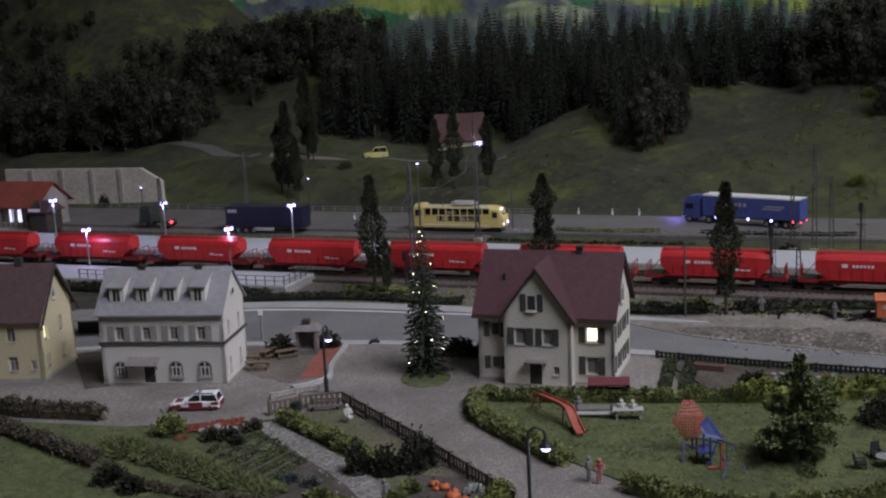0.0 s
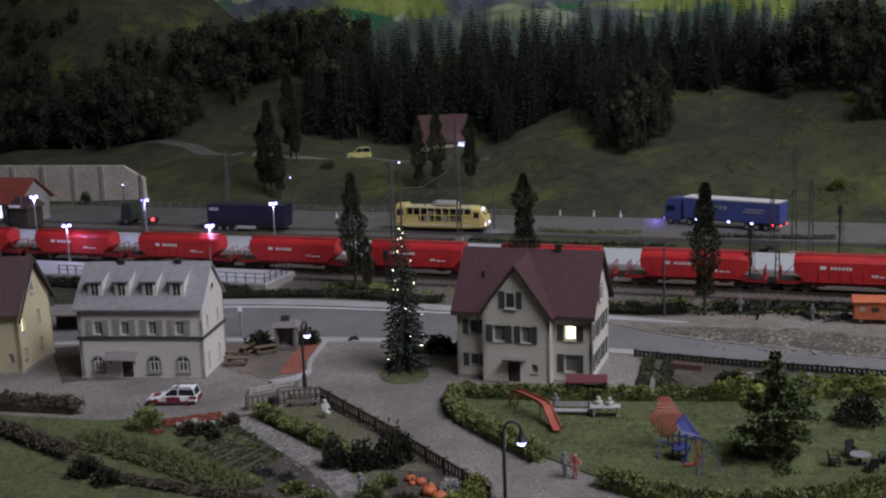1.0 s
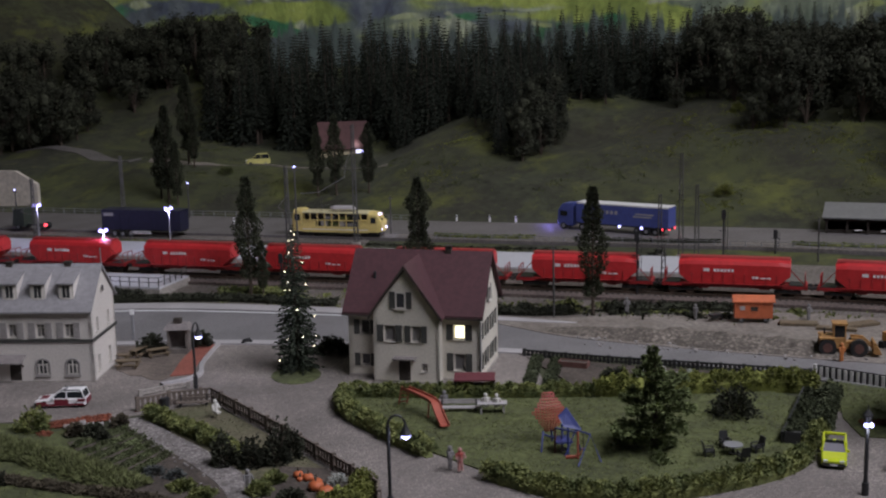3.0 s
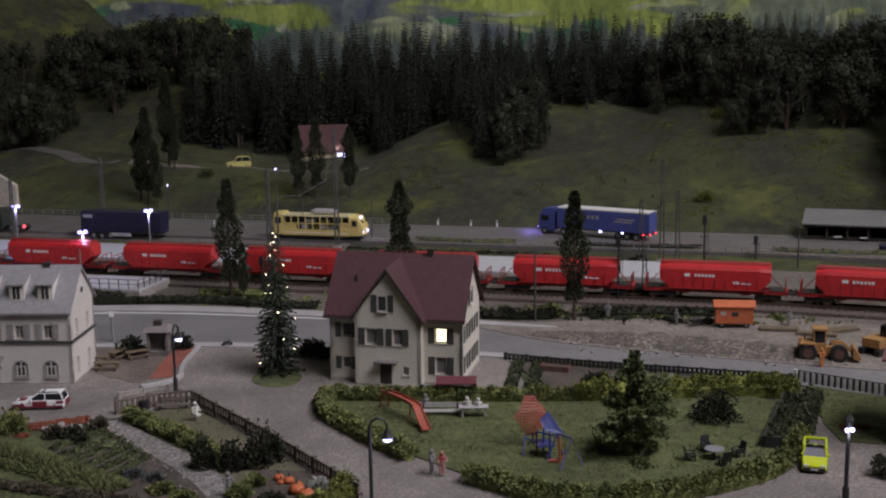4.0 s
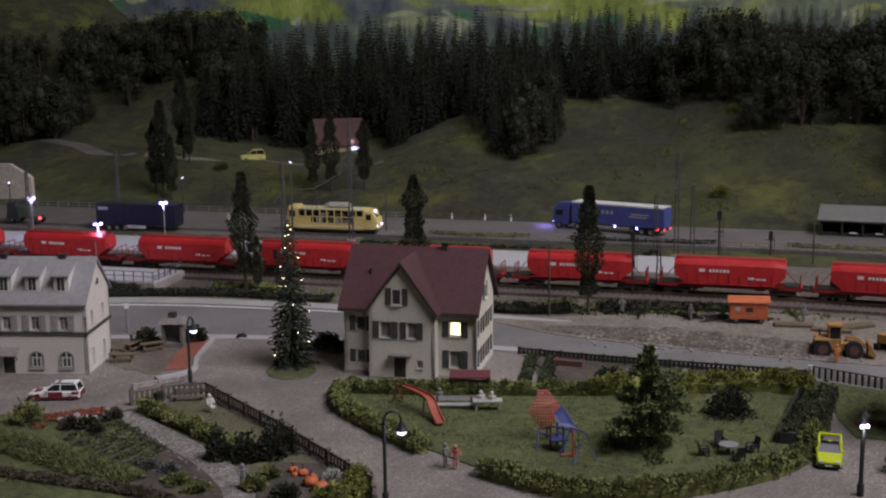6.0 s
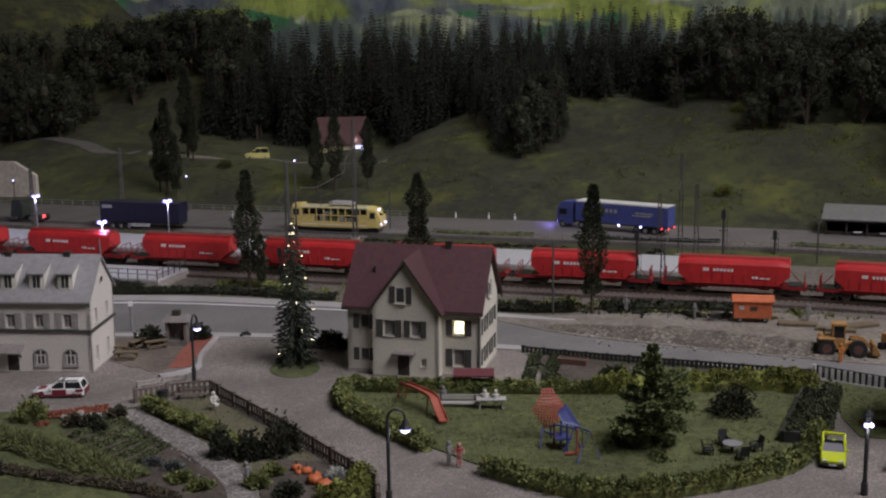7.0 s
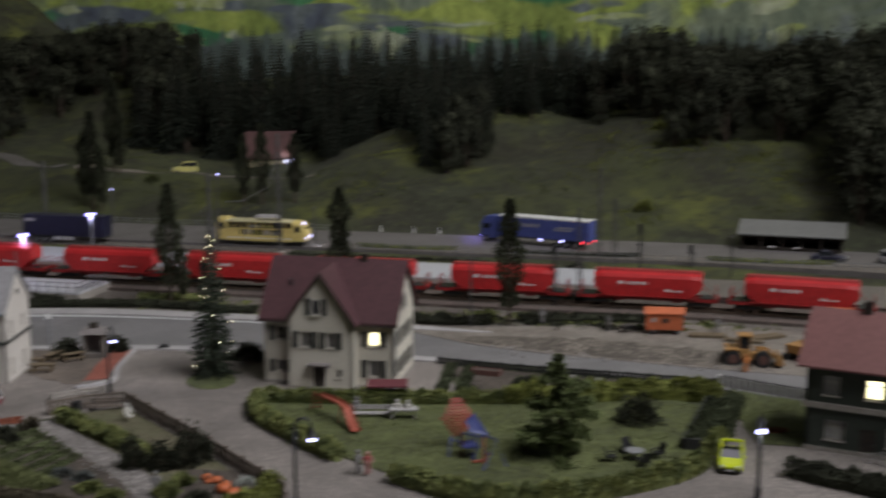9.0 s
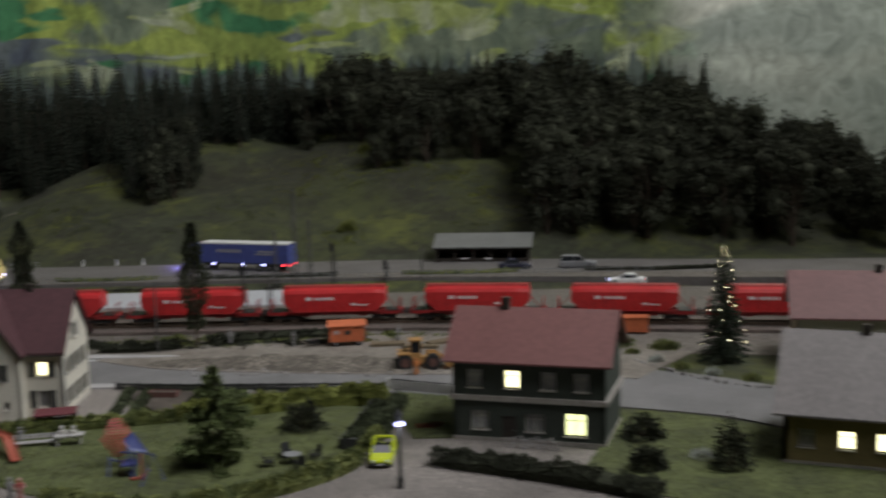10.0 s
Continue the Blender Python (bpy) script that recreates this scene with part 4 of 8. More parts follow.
def broadleaf(height, radius, seed, material, n=420, size=0.75, trunk=0.3, squash=1.0, name="broadleaf_tree", label="", lumps=7):
    rnd = random.Random(seed)
    t = thing(name, 0, 0, 0, label=label, category="tree", group="broadleaf trees")
    tr = Shape().tube([(0, 0, -0.6), (0.1, 0.05, height * trunk), (0, 0.1, height * 0.75)], [height * 0.03, height * 0.022, 0.06], 6)
    c0 = height * (0.5 + trunk * 0.4)
    rz = height * (1 - trunk) / 2 * squash
    blobs = []
    for _ in range(lumps):
        a, zz = rnd.uniform(0, 6.283), rnd.uniform(-0.75, 0.8)
        rr = radius * 0.62 * math.sqrt(1 - zz * zz)
        b = Vector((rr * math.cos(a), rr * math.sin(a), c0 + rz * zz * 0.9))
        blobs.append((b, radius * rnd.uniform(0.22, 0.48)))
        tr.tube([(0, 0, height * trunk * 0.8), tuple(b)], [0.09, 0.03], 3)
    part("trunk", tr, TRUNK, t)
    s = Shape()
    for b, br in blobs:
        s.ball(b.x, b.y, b.z, br * 0.5, br * 0.6, 5, 7, 0.3, rnd)
    for _ in range(n):
        b, br = rnd.choice(blobs)
        d = Vector((rnd.gauss(0, 1), rnd.gauss(0, 1), rnd.gauss(0.25, 1))).normalized()
        knot = 0.92 + 0.75 * noise.noise(b * 0.7 + d * (br * 1.6))
        leaf(s, b + Vector((d.x, d.y, d.z * 1.25)) * br * knot * rnd.uniform(0.5, 1.12), (d * 0.5 + Vector((rnd.uniform(-1, 1), rnd.uniform(-1, 1), rnd.uniform(-1, 0.9)))).normalized(), size * rnd.uniform(0.6, 1.2), rnd)
    part("crown", s, material, t, smooth=True)
    return t


def poplar(height, radius, seed):
    rnd = random.Random(seed)
    t = thing("poplar", 0, 0, 0, label="slender dark green columnar poplar beside the railway", category="tree", group="poplars")
    part("trunk", Shape().tube([(0, 0, -0.3), (0, 0, height * 0.3), (0, 0, height * 0.92)], [0.24, 0.18, 0.05], 6), TRUNK, t)
    s = Shape()
    for _ in range(5200):
        f = rnd.random() ** 0.9
        z = height * (0.15 + 0.85 * f)
        r = radius * (0.85 + 0.25 * math.sin(f * 11 + seed) + 0.15 * math.sin(f * 27)) * min(1.0, (1 - f) * 3.2 + 0.12) * (0.7 + 0.3 * min(1, f * 6))
        a = rnd.uniform(0, 6.283)
        q = r * rnd.uniform(0.35, 1.0)
        leaf(s, Vector((q * math.cos(a), q * math.sin(a), z)), Vector((0.5 * math.cos(a), 0.5 * math.sin(a), rnd.uniform(0.3, 1.0))).normalized(), rnd.uniform(0.2, 0.34), rnd)
    part("crown", s, POPLAR, t)
    return t


def plant(proto, x, y, scale=1.0, turn=0.0, z=None, lean=(0, 0)):
    ob = copy_thing(proto, Matrix())
    ob.matrix_basis = pose(x * CM, y * CM, (ground_z(x, y) if z is None else z) * CM, lean[0], lean[1], turn) @ Matrix.Diagonal((scale, scale, scale, 1))
    return ob


def move(ob, x, y, scale=1.0, turn=0.0, z=None):
    ob.matrix_basis = pose(x * CM, y * CM, (ground_z(x, y) if z is None else z) * CM, 0, 0, turn) @ Matrix.Diagonal((scale, scale, scale, 1))


rnd = random.Random(11)
LBL = "dark green model spruce in the hillside wood"
SPRUCES = [conifer(15.5, 3.0, 1, SPRUCE, 0.06, 28, 0.85, label=LBL), conifer(13.5, 2.7, 2, SPRUCE, 0.08, 26, 0.85, label=LBL), conifer(17.5, 3.1, 3, SPRUCE, 0.06, 30, 0.88, label=LBL), conifer(16.0, 2.3, 9, SPRUCE, 0.22, 27, 0.85, label="tall bare-stemmed spruce in the hillside wood")]
LBB = "dark bushy model tree on the hillside"
BROADS = [broadleaf(10.5, 3.9, 4, LEAF_D, 2800, 0.38, 0.04, label=LBB, lumps=16), broadleaf(9.0, 3.5, 5, LEAF_D, 2600, 0.38, 0.04, label=LBB, lumps=15), broadleaf(12.0, 3.7, 6, LEAF_D, 2900, 0.38, 0.08, label=LBB, lumps=18)]
used = set()


TALL = {"s": (15.5, 13.5, 17.5, 16.0), "b": (9.3, 8.0, 10.6)}


def stand(kind, u, v, crest):
    """One tree of the wood; crest: the lowest and highest height that its tip may reach."""
    x, y = uv(u, v)
    if abs(x - 20) < 8 and 225 < y < 262:
        return
    protos = SPRUCES if kind == "s" else BROADS
    i = rnd.randrange(len(protos))
    scale = max(0.5, min(1.45, (rnd.uniform(*crest) - ground_z(x, y)) / TALL[kind][i]))
    if (kind, i) not in used:
        used.add((kind, i))
        move(protos[i], x, y, scale, rnd.uniform(0, 360))
    else:
        plant(protos[i], x, y, scale, rnd.uniform(0, 360))


def scatter(kind, u0, u1, v0, v1, step, low, high, jitter=0.45, keep=1.0):
    u = u0
    while u < u1:
        v = v0
        while v < v1:
            if rnd.random() < keep:
                stand(kind, u + rnd.uniform(-jitter, jitter) * step, v + rnd.uniform(-jitter, jitter) * step, (low, high))
            v += step
        u += step


# spruce wood over the terrace and along the ridge
scatter("s", -130, -70, 264, 284, 5.0, 32, 37.5)
scatter("s", -128, -70, 250, 264, 4.8, 24, 31)
scatter("s", -86, -72, 238, 252, 4.8, 21, 27)
scatter("s", -70, -30, 262, 282, 5.2, 32.5, 38)
scatter("s", -72, -34, 247, 262, 5.2, 25, 32)
scatter("s", -30, 24, 268, 282, 6.0, 33, 37.5)
scatter("s", -18, 30, 248, 262, 8.0, 26, 36, keep=0.6)
scatter("s", -36, -16, 250, 268, 5.0, 29, 37)
scatter("b", -16, 34, 252, 272, 6.2, 30, 37)
# clump of bushy trees and a few spruces on the slope
for kind, u, v, crest in (("b", -46.6, 218.5, 15.5), ("b", -44.0, 222.5, 17.0), ("b", -48.6, 223.0, 18.6), ("b", -45.6, 227.5, 20.6), ("b", -42.4, 228.0, 18.2), ("b", -48.2, 231.0, 22.6), ("b", -44.4, 234.5, 23.4), ("s", -51.6, 222.0, 19.5), ("s", -53.4, 227.5, 22.5), ("s", -50.4, 229.0, 25.0), ("s", -41.6, 232.5, 22.0)):
    stand(kind, u, v, (crest - 0.5, crest + 0.5))
scatter("s", -55, -42, 233, 250, 4.6, 24, 31)
scatter("s", -60, -52, 236, 250, 4.6, 23, 29)
scatter("s", -42, -34, 246, 254, 4.8, 26, 33, keep=0.8)
# bushy trees at the foot of the tall hill and at its shoulder
scatter("b", -232, -186, 238, 256, 6.2, 18, 28)
scatter("b", -186, -156, 238, 252, 5.4, 17, 26)
scatter("b", -184, -166, 252, 272, 6.2, 22, 32, keep=0.7)
scatter("b", -246, -204, 260, 292, 8.0, 30, 46, keep=0.6)
scatter("b", -172, -128, 270, 288, 5.4, 30, 37.5)
scatter("b", -132, -122, 256, 272, 5.8, 24, 32, keep=0.7)
scatter("b", -164, -132, 258, 272, 6.5, 25, 33, keep=0.4)
# trees reaching down the slope
scatter("b", -22, -12, 243, 251, 5.6, 20, 30, keep=0.6)
scatter("b", -8, 18, 232, 250, 5.8, 20, 31, keep=0.75)
# wood at the far end
scatter("b", 26, 62, 202, 246, 6.0, 25, 36)
scatter("b", 62, 88, 200, 238, 6.8, 19, 31)
scatter("s", 20, 66, 246, 264, 5.8, 31, 36)

POP = [poplar(15.2, 1.75, 3), poplar(14.6, 1.65, 5)]
move(POP[0], 0.3, 154.4, 1.02, 20)
move(POP[1], 22.0, 150.5, 1.02, 70)
plant(POP[0], 40.0, 132.4, 1.0, 200)
plant(POP[1], 1.9, 153.6, 0.5, 130)
for x, y, s in ((-14.9, 232.2, 1.22), (-16.4, 234.5, 0.95), (-13.2, 231.0, 0.8), (-11.8, 252, 1.2), (-10.6, 249, 0.75), (12.9, 222.6, 0.86), (16.2, 221.4, 0.98), (22.0, 218.4, 0.86)):
    plant(rnd.choice(POP), x, y, s, rnd.uniform(0, 360))

# ---- the red freight train ----
def ring_yz(x, half, z0, z1, crown, n=7):
    """Cross section with rounded top."""
    pts = [(x, -half, z0)]
    for k in range(n):
        a = math.pi * k / (n - 1)
        pts.append((x, -half * math.cos(a), z1 - crown + crown * math.sin(a)))
    pts.append((x, half, z0))
    return pts


def wheelset(parent, x):
    w = part("wheelset", Shape().tube([(x, -0.9, 0.55), (x, 0.9, 0.55)], 0.12, 6), BLACK, parent)
    for y in (-0.86, 0.86):
        part("wheel", Shape().disc(x, y, 0.55, 0.55, 0.2, "y", 16), RAIL, w)


def bogie(parent, x):
    b = part("bogie", Shape().box(x - 1.5, -1.12, 0.45, x + 1.5, -0.98, 0.8).box(x - 1.5, 0.98, 0.45, x + 1.5, 1.12, 0.8).box(x - 0.4, -1.0, 0.5, x + 0.4, 1.0, 0.9), BLACK, parent, "black bogie")
    for dx in (-1.05, 1.05):
        part("wheel", Shape().disc(x + dx, -0.86, 0.55, 0.55, 0.2, "y", 16).disc(x + dx, 0.86, 0.55, 0.55, 0.2, "y", 16).tube([(x + dx, -0.86, 0.55), (x + dx, 0.86, 0.55)], 0.1, 6), RAIL, b)


def hopper_wagon():
    w = thing("hopper_wagon", 0, 0, 0, label="bright red covered hopper wagon with white lettering", category="freight wagon", group="wagons of the red train")
    # rounded body with sloping ends
    body = Shape().loft([ring_yz(-6.6, 1.45, 2.55, 4.45, 0.75), ring_yz(-5.3, 1.55, 1.5, 4.6, 0.8), ring_yz(5.3, 1.55, 1.5, 4.6, 0.8), ring_yz(6.6, 1.45, 2.55, 4.45, 0.75)])
    part("body", body, RED, w, smooth=False)
    lid = Shape().loft([ring_yz(-6.5, 0.85, 4.45, 4.68, 0.2, 5), ring_yz(6.5, 0.85, 4.45, 4.68, 0.2, 5)])
    part("roof_hatch", lid, RED_D, w, "long roof cover")
    for k in range(-4, 5):
        for y in (-1.63, 1.54):
            part("rib", Shape().box(k * 1.25 - 0.05, y, 1.55, k * 1.25 + 0.05, y + 0.09, 2.7), RED_D, w)
    part("chassis", Shape().box(-8.4, -1.35, 1.0, 8.4, -1.1, 1.4).box(-8.4, 1.1, 1.0, 8.4, 1.35, 1.4).box(-8.6, -1.45, 1.0, -8.3, 1.45, 1.5).box(8.3, -1.45, 1.0, 8.6, 1.45, 1.5).box(-8.3, -0.3, 1.05, 8.3, 0.3, 1.35), RED_D, w)
    for sx in (-1, 1):
        part("end_platform", Shape().box(sx * 7.4 - 0.9, -1.3, 1.4, sx * 7.4 + 0.9, 1.3, 1.5), BLACK, w)
        rail = Shape()
        for y in (-1.25, 0, 1.25):
            rail.tube([(sx * 8.3, y, 1.5), (sx * 8.3, y, 2.8)], 0.06, 4)
        rail.tube([(sx * 8.3, -1.25, 2.8), (sx * 8.3, 1.25, 2.8)], 0.06, 4).tube([(sx * 8.3, -1.25, 1.5), (sx * 6.4, -1.3, 3.6)], 0.06, 4)
        part("handrail", rail, RED_D, w)
        for y in (-0.95, 0.95):
            part("buffer", Shape().tube([(sx * 8.6, y, 1.2), (sx * 9.0, y, 1.2)], 0.12, 6).disc(sx * 9.05, y, 1.2, 0.26, 0.1, "x", 10), BLACK, w)
        part("chute", Shape().loft([[(sx * 3.6 - 1.3, -1.3, 1.55), (sx * 3.6 + 1.3, -1.3, 1.55), (sx * 3.6 + 1.3, 1.3, 1.55), (sx * 3.6 - 1.3, 1.3, 1.55)], [(sx * 3.6 - 0.5, -1.0, 0.75), (sx * 3.6 + 0.5, -1.0, 0.75), (sx * 3.6 + 0.5, 1.0, 0.75), (sx * 3.6 - 0.5, 1.0, 0.75)]]), RED_D, w)
        bogie(w, sx * 6.3)
    mark = Shape().box(-3.6, -1.6, 2.95, -2.9, -1.57, 3.35)
    for k in range(6):
        mark.box(-2.4 + 0.42 * k, -1.6, 2.95, -2.12 + 0.42 * k, -1.57, 3.3)
    part("lettering", mark, WHITE, w, "white bars of lettering")
    part("data_panel", Shape().box(2.2, -1.6, 2.2, 2.9, -1.57, 2.5).box(3.1, -1.6, 2.2, 4.3, -1.57, 2.35), WHITE, w)
    part("walkway", Shape().box(-6.0, -1.72, 1.42, 6.0, -1.4, 1.5), RED_D, w)
    return w


def place_on_track(ob, u, v):
    a, b = uv(u - 6, track_line(v, u - 6)), uv(u + 6, track_line(v, u + 6))
    ob.matrix_basis = pose((a[0] + b[0]) / 2 * CM, (a[1] + b[1]) / 2 * CM, 0.8 * CM, 0, 0, math.degrees(math.atan2(b[1] - a[1], b[0] - a[0])))


first = hopper_wagon()
place_on_track(first, -4.5, 148.2)
for k in list(range(-10, 0)) + list(range(1, 5)):
    place_on_track(copy_thing(first, Matrix()), -4.5 + 18.4 * k, 148.2)

# ---- plants of the village ----
def hedge(points, width, height, material, label, per=46, size=0.42, name="hedge", seed=1, rough=0.35, wide=0.42):
    """A clipped or wild row of shrubs along a line: twiggy core, leafy skin, uneven top."""
    r = random.Random(seed)
    t = thing(name, points[0][0], points[0][1], 0, label=label, category="hedge")
    ox, oy = points[0]
    pts = [Vector((x - ox, y - oy, 0)) for x, y in smoothline(points, 8)]
    core, skin = Shape(), Shape()
    rings = []
    for k, p in enumerate(pts):
        d = (pts[min(k + 1, len(pts) - 1)] - pts[max(k - 1, 0)]).normalized()
        n = Vector((-d.y, d.x, 0))
        h = height * (0.7 + 0.25 * noise.noise(Vector((p.x * 0.5, p.y * 0.5, seed))))
        end = min(1.0, (min(k, len(pts) - 1 - k) + 0.3) / 3)
        h, w = h * end, width * 0.36 * (0.4 + 0.6 * end)
        rings.append([tuple(p - n * w), tuple(p - n * w * 1.1 + Vector((0, 0, h * 0.6))), tuple(p + Vector((0, 0, h))), tuple(p + n * w * 1.1 + Vector((0, 0, h * 0.6))), tuple(p + n * w)])
    core.loft(rings)
    part("core", core, material, t)
    for k in range(len(pts) - 1):
        a, b = pts[k], pts[k + 1]
        d = b - a
        n = Vector((-d.y, d.x, 0)).normalized()
        for _ in range(int(d.length * per * 3.4)):
            q = a + d * r.random()
            h = height * (0.84 + rough * noise.noise(Vector((q.x * 0.9, q.y * 0.9, seed))) + 0.22 * noise.noise(Vector((q.x * 2.6, q.y * 2.6, seed + 9))))
            f = r.uniform(-1, 1) * (0.9 + 0.28 * noise.noise(Vector((q.x * 1.3, q.y * 1.3, seed + 5))))
            z = h * math.sqrt(max(0.0, 1 - min(1.0, f * f) * 0.75)) * (r.random() ** 0.4)
            p = q + n * (f * width * 0.5 * (1.05 - 0.2 * z / h))
            dr = Vector((n.x * f + r.uniform(-0.6, 0.6), n.y * f + r.uniform(-0.6, 0.6), r.uniform(-0.1, 1.0))).normalized()
            leaf(skin, p + Vector((0, 0, z)), dr, size * 0.56 * r.uniform(0.6, 1.4), r, wide)
    part("foliage", skin, material, t)
    return t


def shrub(x, y, radius, height, material, label, seed, n=260, size=0.5, name="shrub"):
    r = random.Random(seed)
    t = thing(name, x, y, 0, label=label, category="shrub")
    tw, s = Shape(), Shape()
    for k in range(5):
        a = 6.283 * k / 5 + r.random()
        tw.tube([(0, 0, -0.1), (radius * 0.5 * math.cos(a), radius * 0.5 * math.sin(a), height * 0.7)], [0.08, 0.03], 4)
    for _ in range(int(n * 4.0)):
        d = Vector((r.gauss(0, 1), r.gauss(0, 1), abs(r.gauss(0, 0.9)))).normalized()
        q = r.uniform(0.5, 1.0) * (0.8 + 0.36 * noise.noise(d * 2.6 + Vector((seed, 0, 0))))
        leaf(s, Vector((d.x * radius * q, d.y * radius * q, 0.15 + d.z * height * q)), (d + Vector((r.uniform(-0.6, 0.6), r.uniform(-0.6, 0.6), r.uniform(-0.3, 0.6)))).normalized(), size * 0.54 * r.uniform(0.6, 1.25), r)
    part("stem", tw, TRUNK, t)
    part("foliage", s, material, t)
    return t


def inside(poly, x, y):
    c = False
    for i in range(len(poly)):
        (x0, y0), (x1, y1) = poly[i - 1], poly[i]
        if (y0 > y) != (y1 > y) and x < (x1 - x0) * (y - y0) / (y1 - y0) + x0:
            c = not c
    return c


def lawn(name, poly, label, seed, tufts=9000, height=0.12, turf=None, blades=None):
    s = Shape().prism(poly, -0.4, 0.16)
    solid(name, s, turf or LAWN, label, "lawn", "structure")
    r = random.Random(seed)
    g = Shape()
    xs, ys = [p[0] for p in poly], [p[1] for p in poly]
    for _ in range(int(tufts * 2.2)):
        x, y = r.uniform(min(xs), max(xs)), r.uniform(min(ys), max(ys))
        if inside(poly, x, y):
            a, h = r.uniform(0, 6.283), height * r.uniform(0.5, 1.3)
            dx, dy = 0.06 * math.cos(a), 0.06 * math.sin(a)
            h *= 1.0 + 0.9 * noise.noise(Vector((x * 0.6, y * 0.6, seed)))
            g.add([(x - dx, y - dy, 0.14), (x + dx, y + dy, 0.14), (x + r.uniform(-0.34, 0.34), y + r.uniform(-0.34, 0.34), 0.14 + h)], [(0, 1, 2)])
    solid("grass", g, blades or GRASS, "short green grass fibres", "grass", "stuff")


GRASS = mat("grass_fibre", (0.132, 0.150, 0.056), 0.95, 0.25, 120, 0.0, tint=(0.10, 0.098, 0.046), patch=30, island=0.45)
BROWN_HEDGE = mat("brown_hedge", (0.085, 0.07, 0.045), 0.95, 0.35, 200, 0.0, patch=60)
lawn("playground_lawn", [(10, 107), (9.5, 100), (14.3, 91), (18.6, 84.5), (23, 80), (29, 78.6), (35.5, 79.5), (42, 83), (45, 88), (50, 96), (47, 100), (37, 103.5), (28, 104.5), (20, 105.5)], "trimmed green playground lawn", 3, 15000)
lawn("roadside_grass", [(53.3, 97.6), (54.0, 101.5), (60, 95.5), (67, 89), (62, 83), (53.5, 84.5), (49.6, 86.2), (50.4, 91)], "rough green grass beside the lane", 4, 4500)
lawn("garden_grass", [(-34, 110.5), (-25.5, 107.5), (-18, 105), (-14.5, 99), (-10.4, 89.5), (-8, 84), (-8, 70), (-70, 70), (-70, 108)], "green garden grass sloping beside hedges", 5, 15000)
lawn("green_house_grass", [(63.5, 77), (69.5, 85), (75, 81), (80, 73), (88, 52), (84, 46), (66, 58), (57, 68), (59, 72)], "green lawn beside the dark green house", 6, 7000)
lawn("fenced_grass", [(-9.0, 106.2), (-3.6, 108), (-0.4, 102), (3.2, 94.5), (9.0, 81.5), (8.6, 76), (1, 76), (0.6, 86), (-6.0, 99)], "patchy dry grass inside the garden fence", 8, 5000, turf=mat("dry_turf", (0.125, 0.11, 0.07), 1.0, 0.25, 200, 0.6, tint=(0.09, 0.10, 0.045), patch=26), blades=mat("dry_grass_fibre", (0.15, 0.135, 0.085), 0.95, 0.2, 120, 0.0))
solid("fir_grass_patch", Shape().prism([(4.7 + 2.5 * math.cos(k * 0.4488), 115.6 + 3.2 * math.sin(k * 0.4488)) for k in range(14)], -0.3, 0.12), LAWN, "round green grass patch under the decorated fir", "lawn", "structure")

hedge([(-37, 114.5), (-34, 112.4), (-29, 110.6), (-25.3, 109.4)], 1.5, 2.0, BROWN_HEDGE, "clipped brownish garden hedge", 60, 0.4, seed=2)
hedge([(-40, 113), (-35, 108.6), (-29, 102.4), (-23.3, 96.6)], 1.7, 1.7, BROWN_HEDGE, "low brown and green hedge across the grass", 55, 0.4, seed=3)
hedge([(-23.0, 96.2), (-20.5, 92.8), (-17.0, 90.2), (-13.5, 88.2), (-9.8, 86.1), (-6.4, 84.0), (-5.0, 82.4)], 1.3, 0.8, BROWN_HEDGE, "low dark brown hedge between grass and garden", 80, 0.34, seed=4)
shrub(-21.6, 93.0, 1.6, 1.9, LEAF_D, "dense dark green garden bush", 401, 320, 0.5)
shrub(-19.6, 90.8, 1.3, 1.4, LEAF_D, "dense dark green garden bush", 402, 260, 0.5)
ring = [(9.0, 107.2), (8.6, 103), (10.0, 98.6), (14.4, 89.4), (17.9, 84.3), (22.9, 79.0), (28.9, 77.3), (35.7, 78.4), (40.2, 80.2), (43.2, 82.6)]
hedge(ring[:4], 1.9, 1.75, LEAF, "leafy green hedge round the playground lawn", 136, 0.38, seed=5)
hedge(ring[4:], 1.9, 1.75, LEAF, "leafy green hedge round the playground lawn", 136, 0.38, seed=15)
hedge([(9.4, 107.4), (14, 106.0), (18.5, 105.0), (25, 103.4), (31.5, 102.0)], 1.7, 1.6, LEAF, "leafy green hedge in front of the house", 136, 0.38, seed=6)
hedge([(31.5, 102.0), (38, 101.2), (44, 100.8), (49.0, 99.8), (51.8, 98.4)], 2.3, 2.3, LEAF_Y, "tall yellow-green hedge below the road", 144, 0.38, seed=7)
IVY = mat("dull_green_ivy", (0.068, 0.08, 0.042), 0.9, 0.35, 300, 0.0, patch=60, island=0.4)
hedge([(44.6, 84.6), (46.6, 87.6)], 1.9, 1.5, LEAF, "leafy green hedge round the playground lawn", 136, 0.38, seed=16)
hedge([(46.6, 87.6), (49.4, 92.0), (52.4, 97.0)], 1.9, 1.6, IVY, "dull green hedge along the lane", 136, 0.38, seed=8)
hedge([(48.6, 79.3), (52.5, 74.5), (56.5, 69.4), (60.5, 63)], 2.4, 1.9, LEAF_D, "dark green hedge before the green house", 119, 0.38, seed=9)
hedge([(-8.9, 105.2), (-6.0, 101.0), (-2.8, 96.2), (-0.6, 92.6)], 1.6, 1.6, LEAF, "loose green shrub row along the gravel path", 127, 0.38, seed=10)
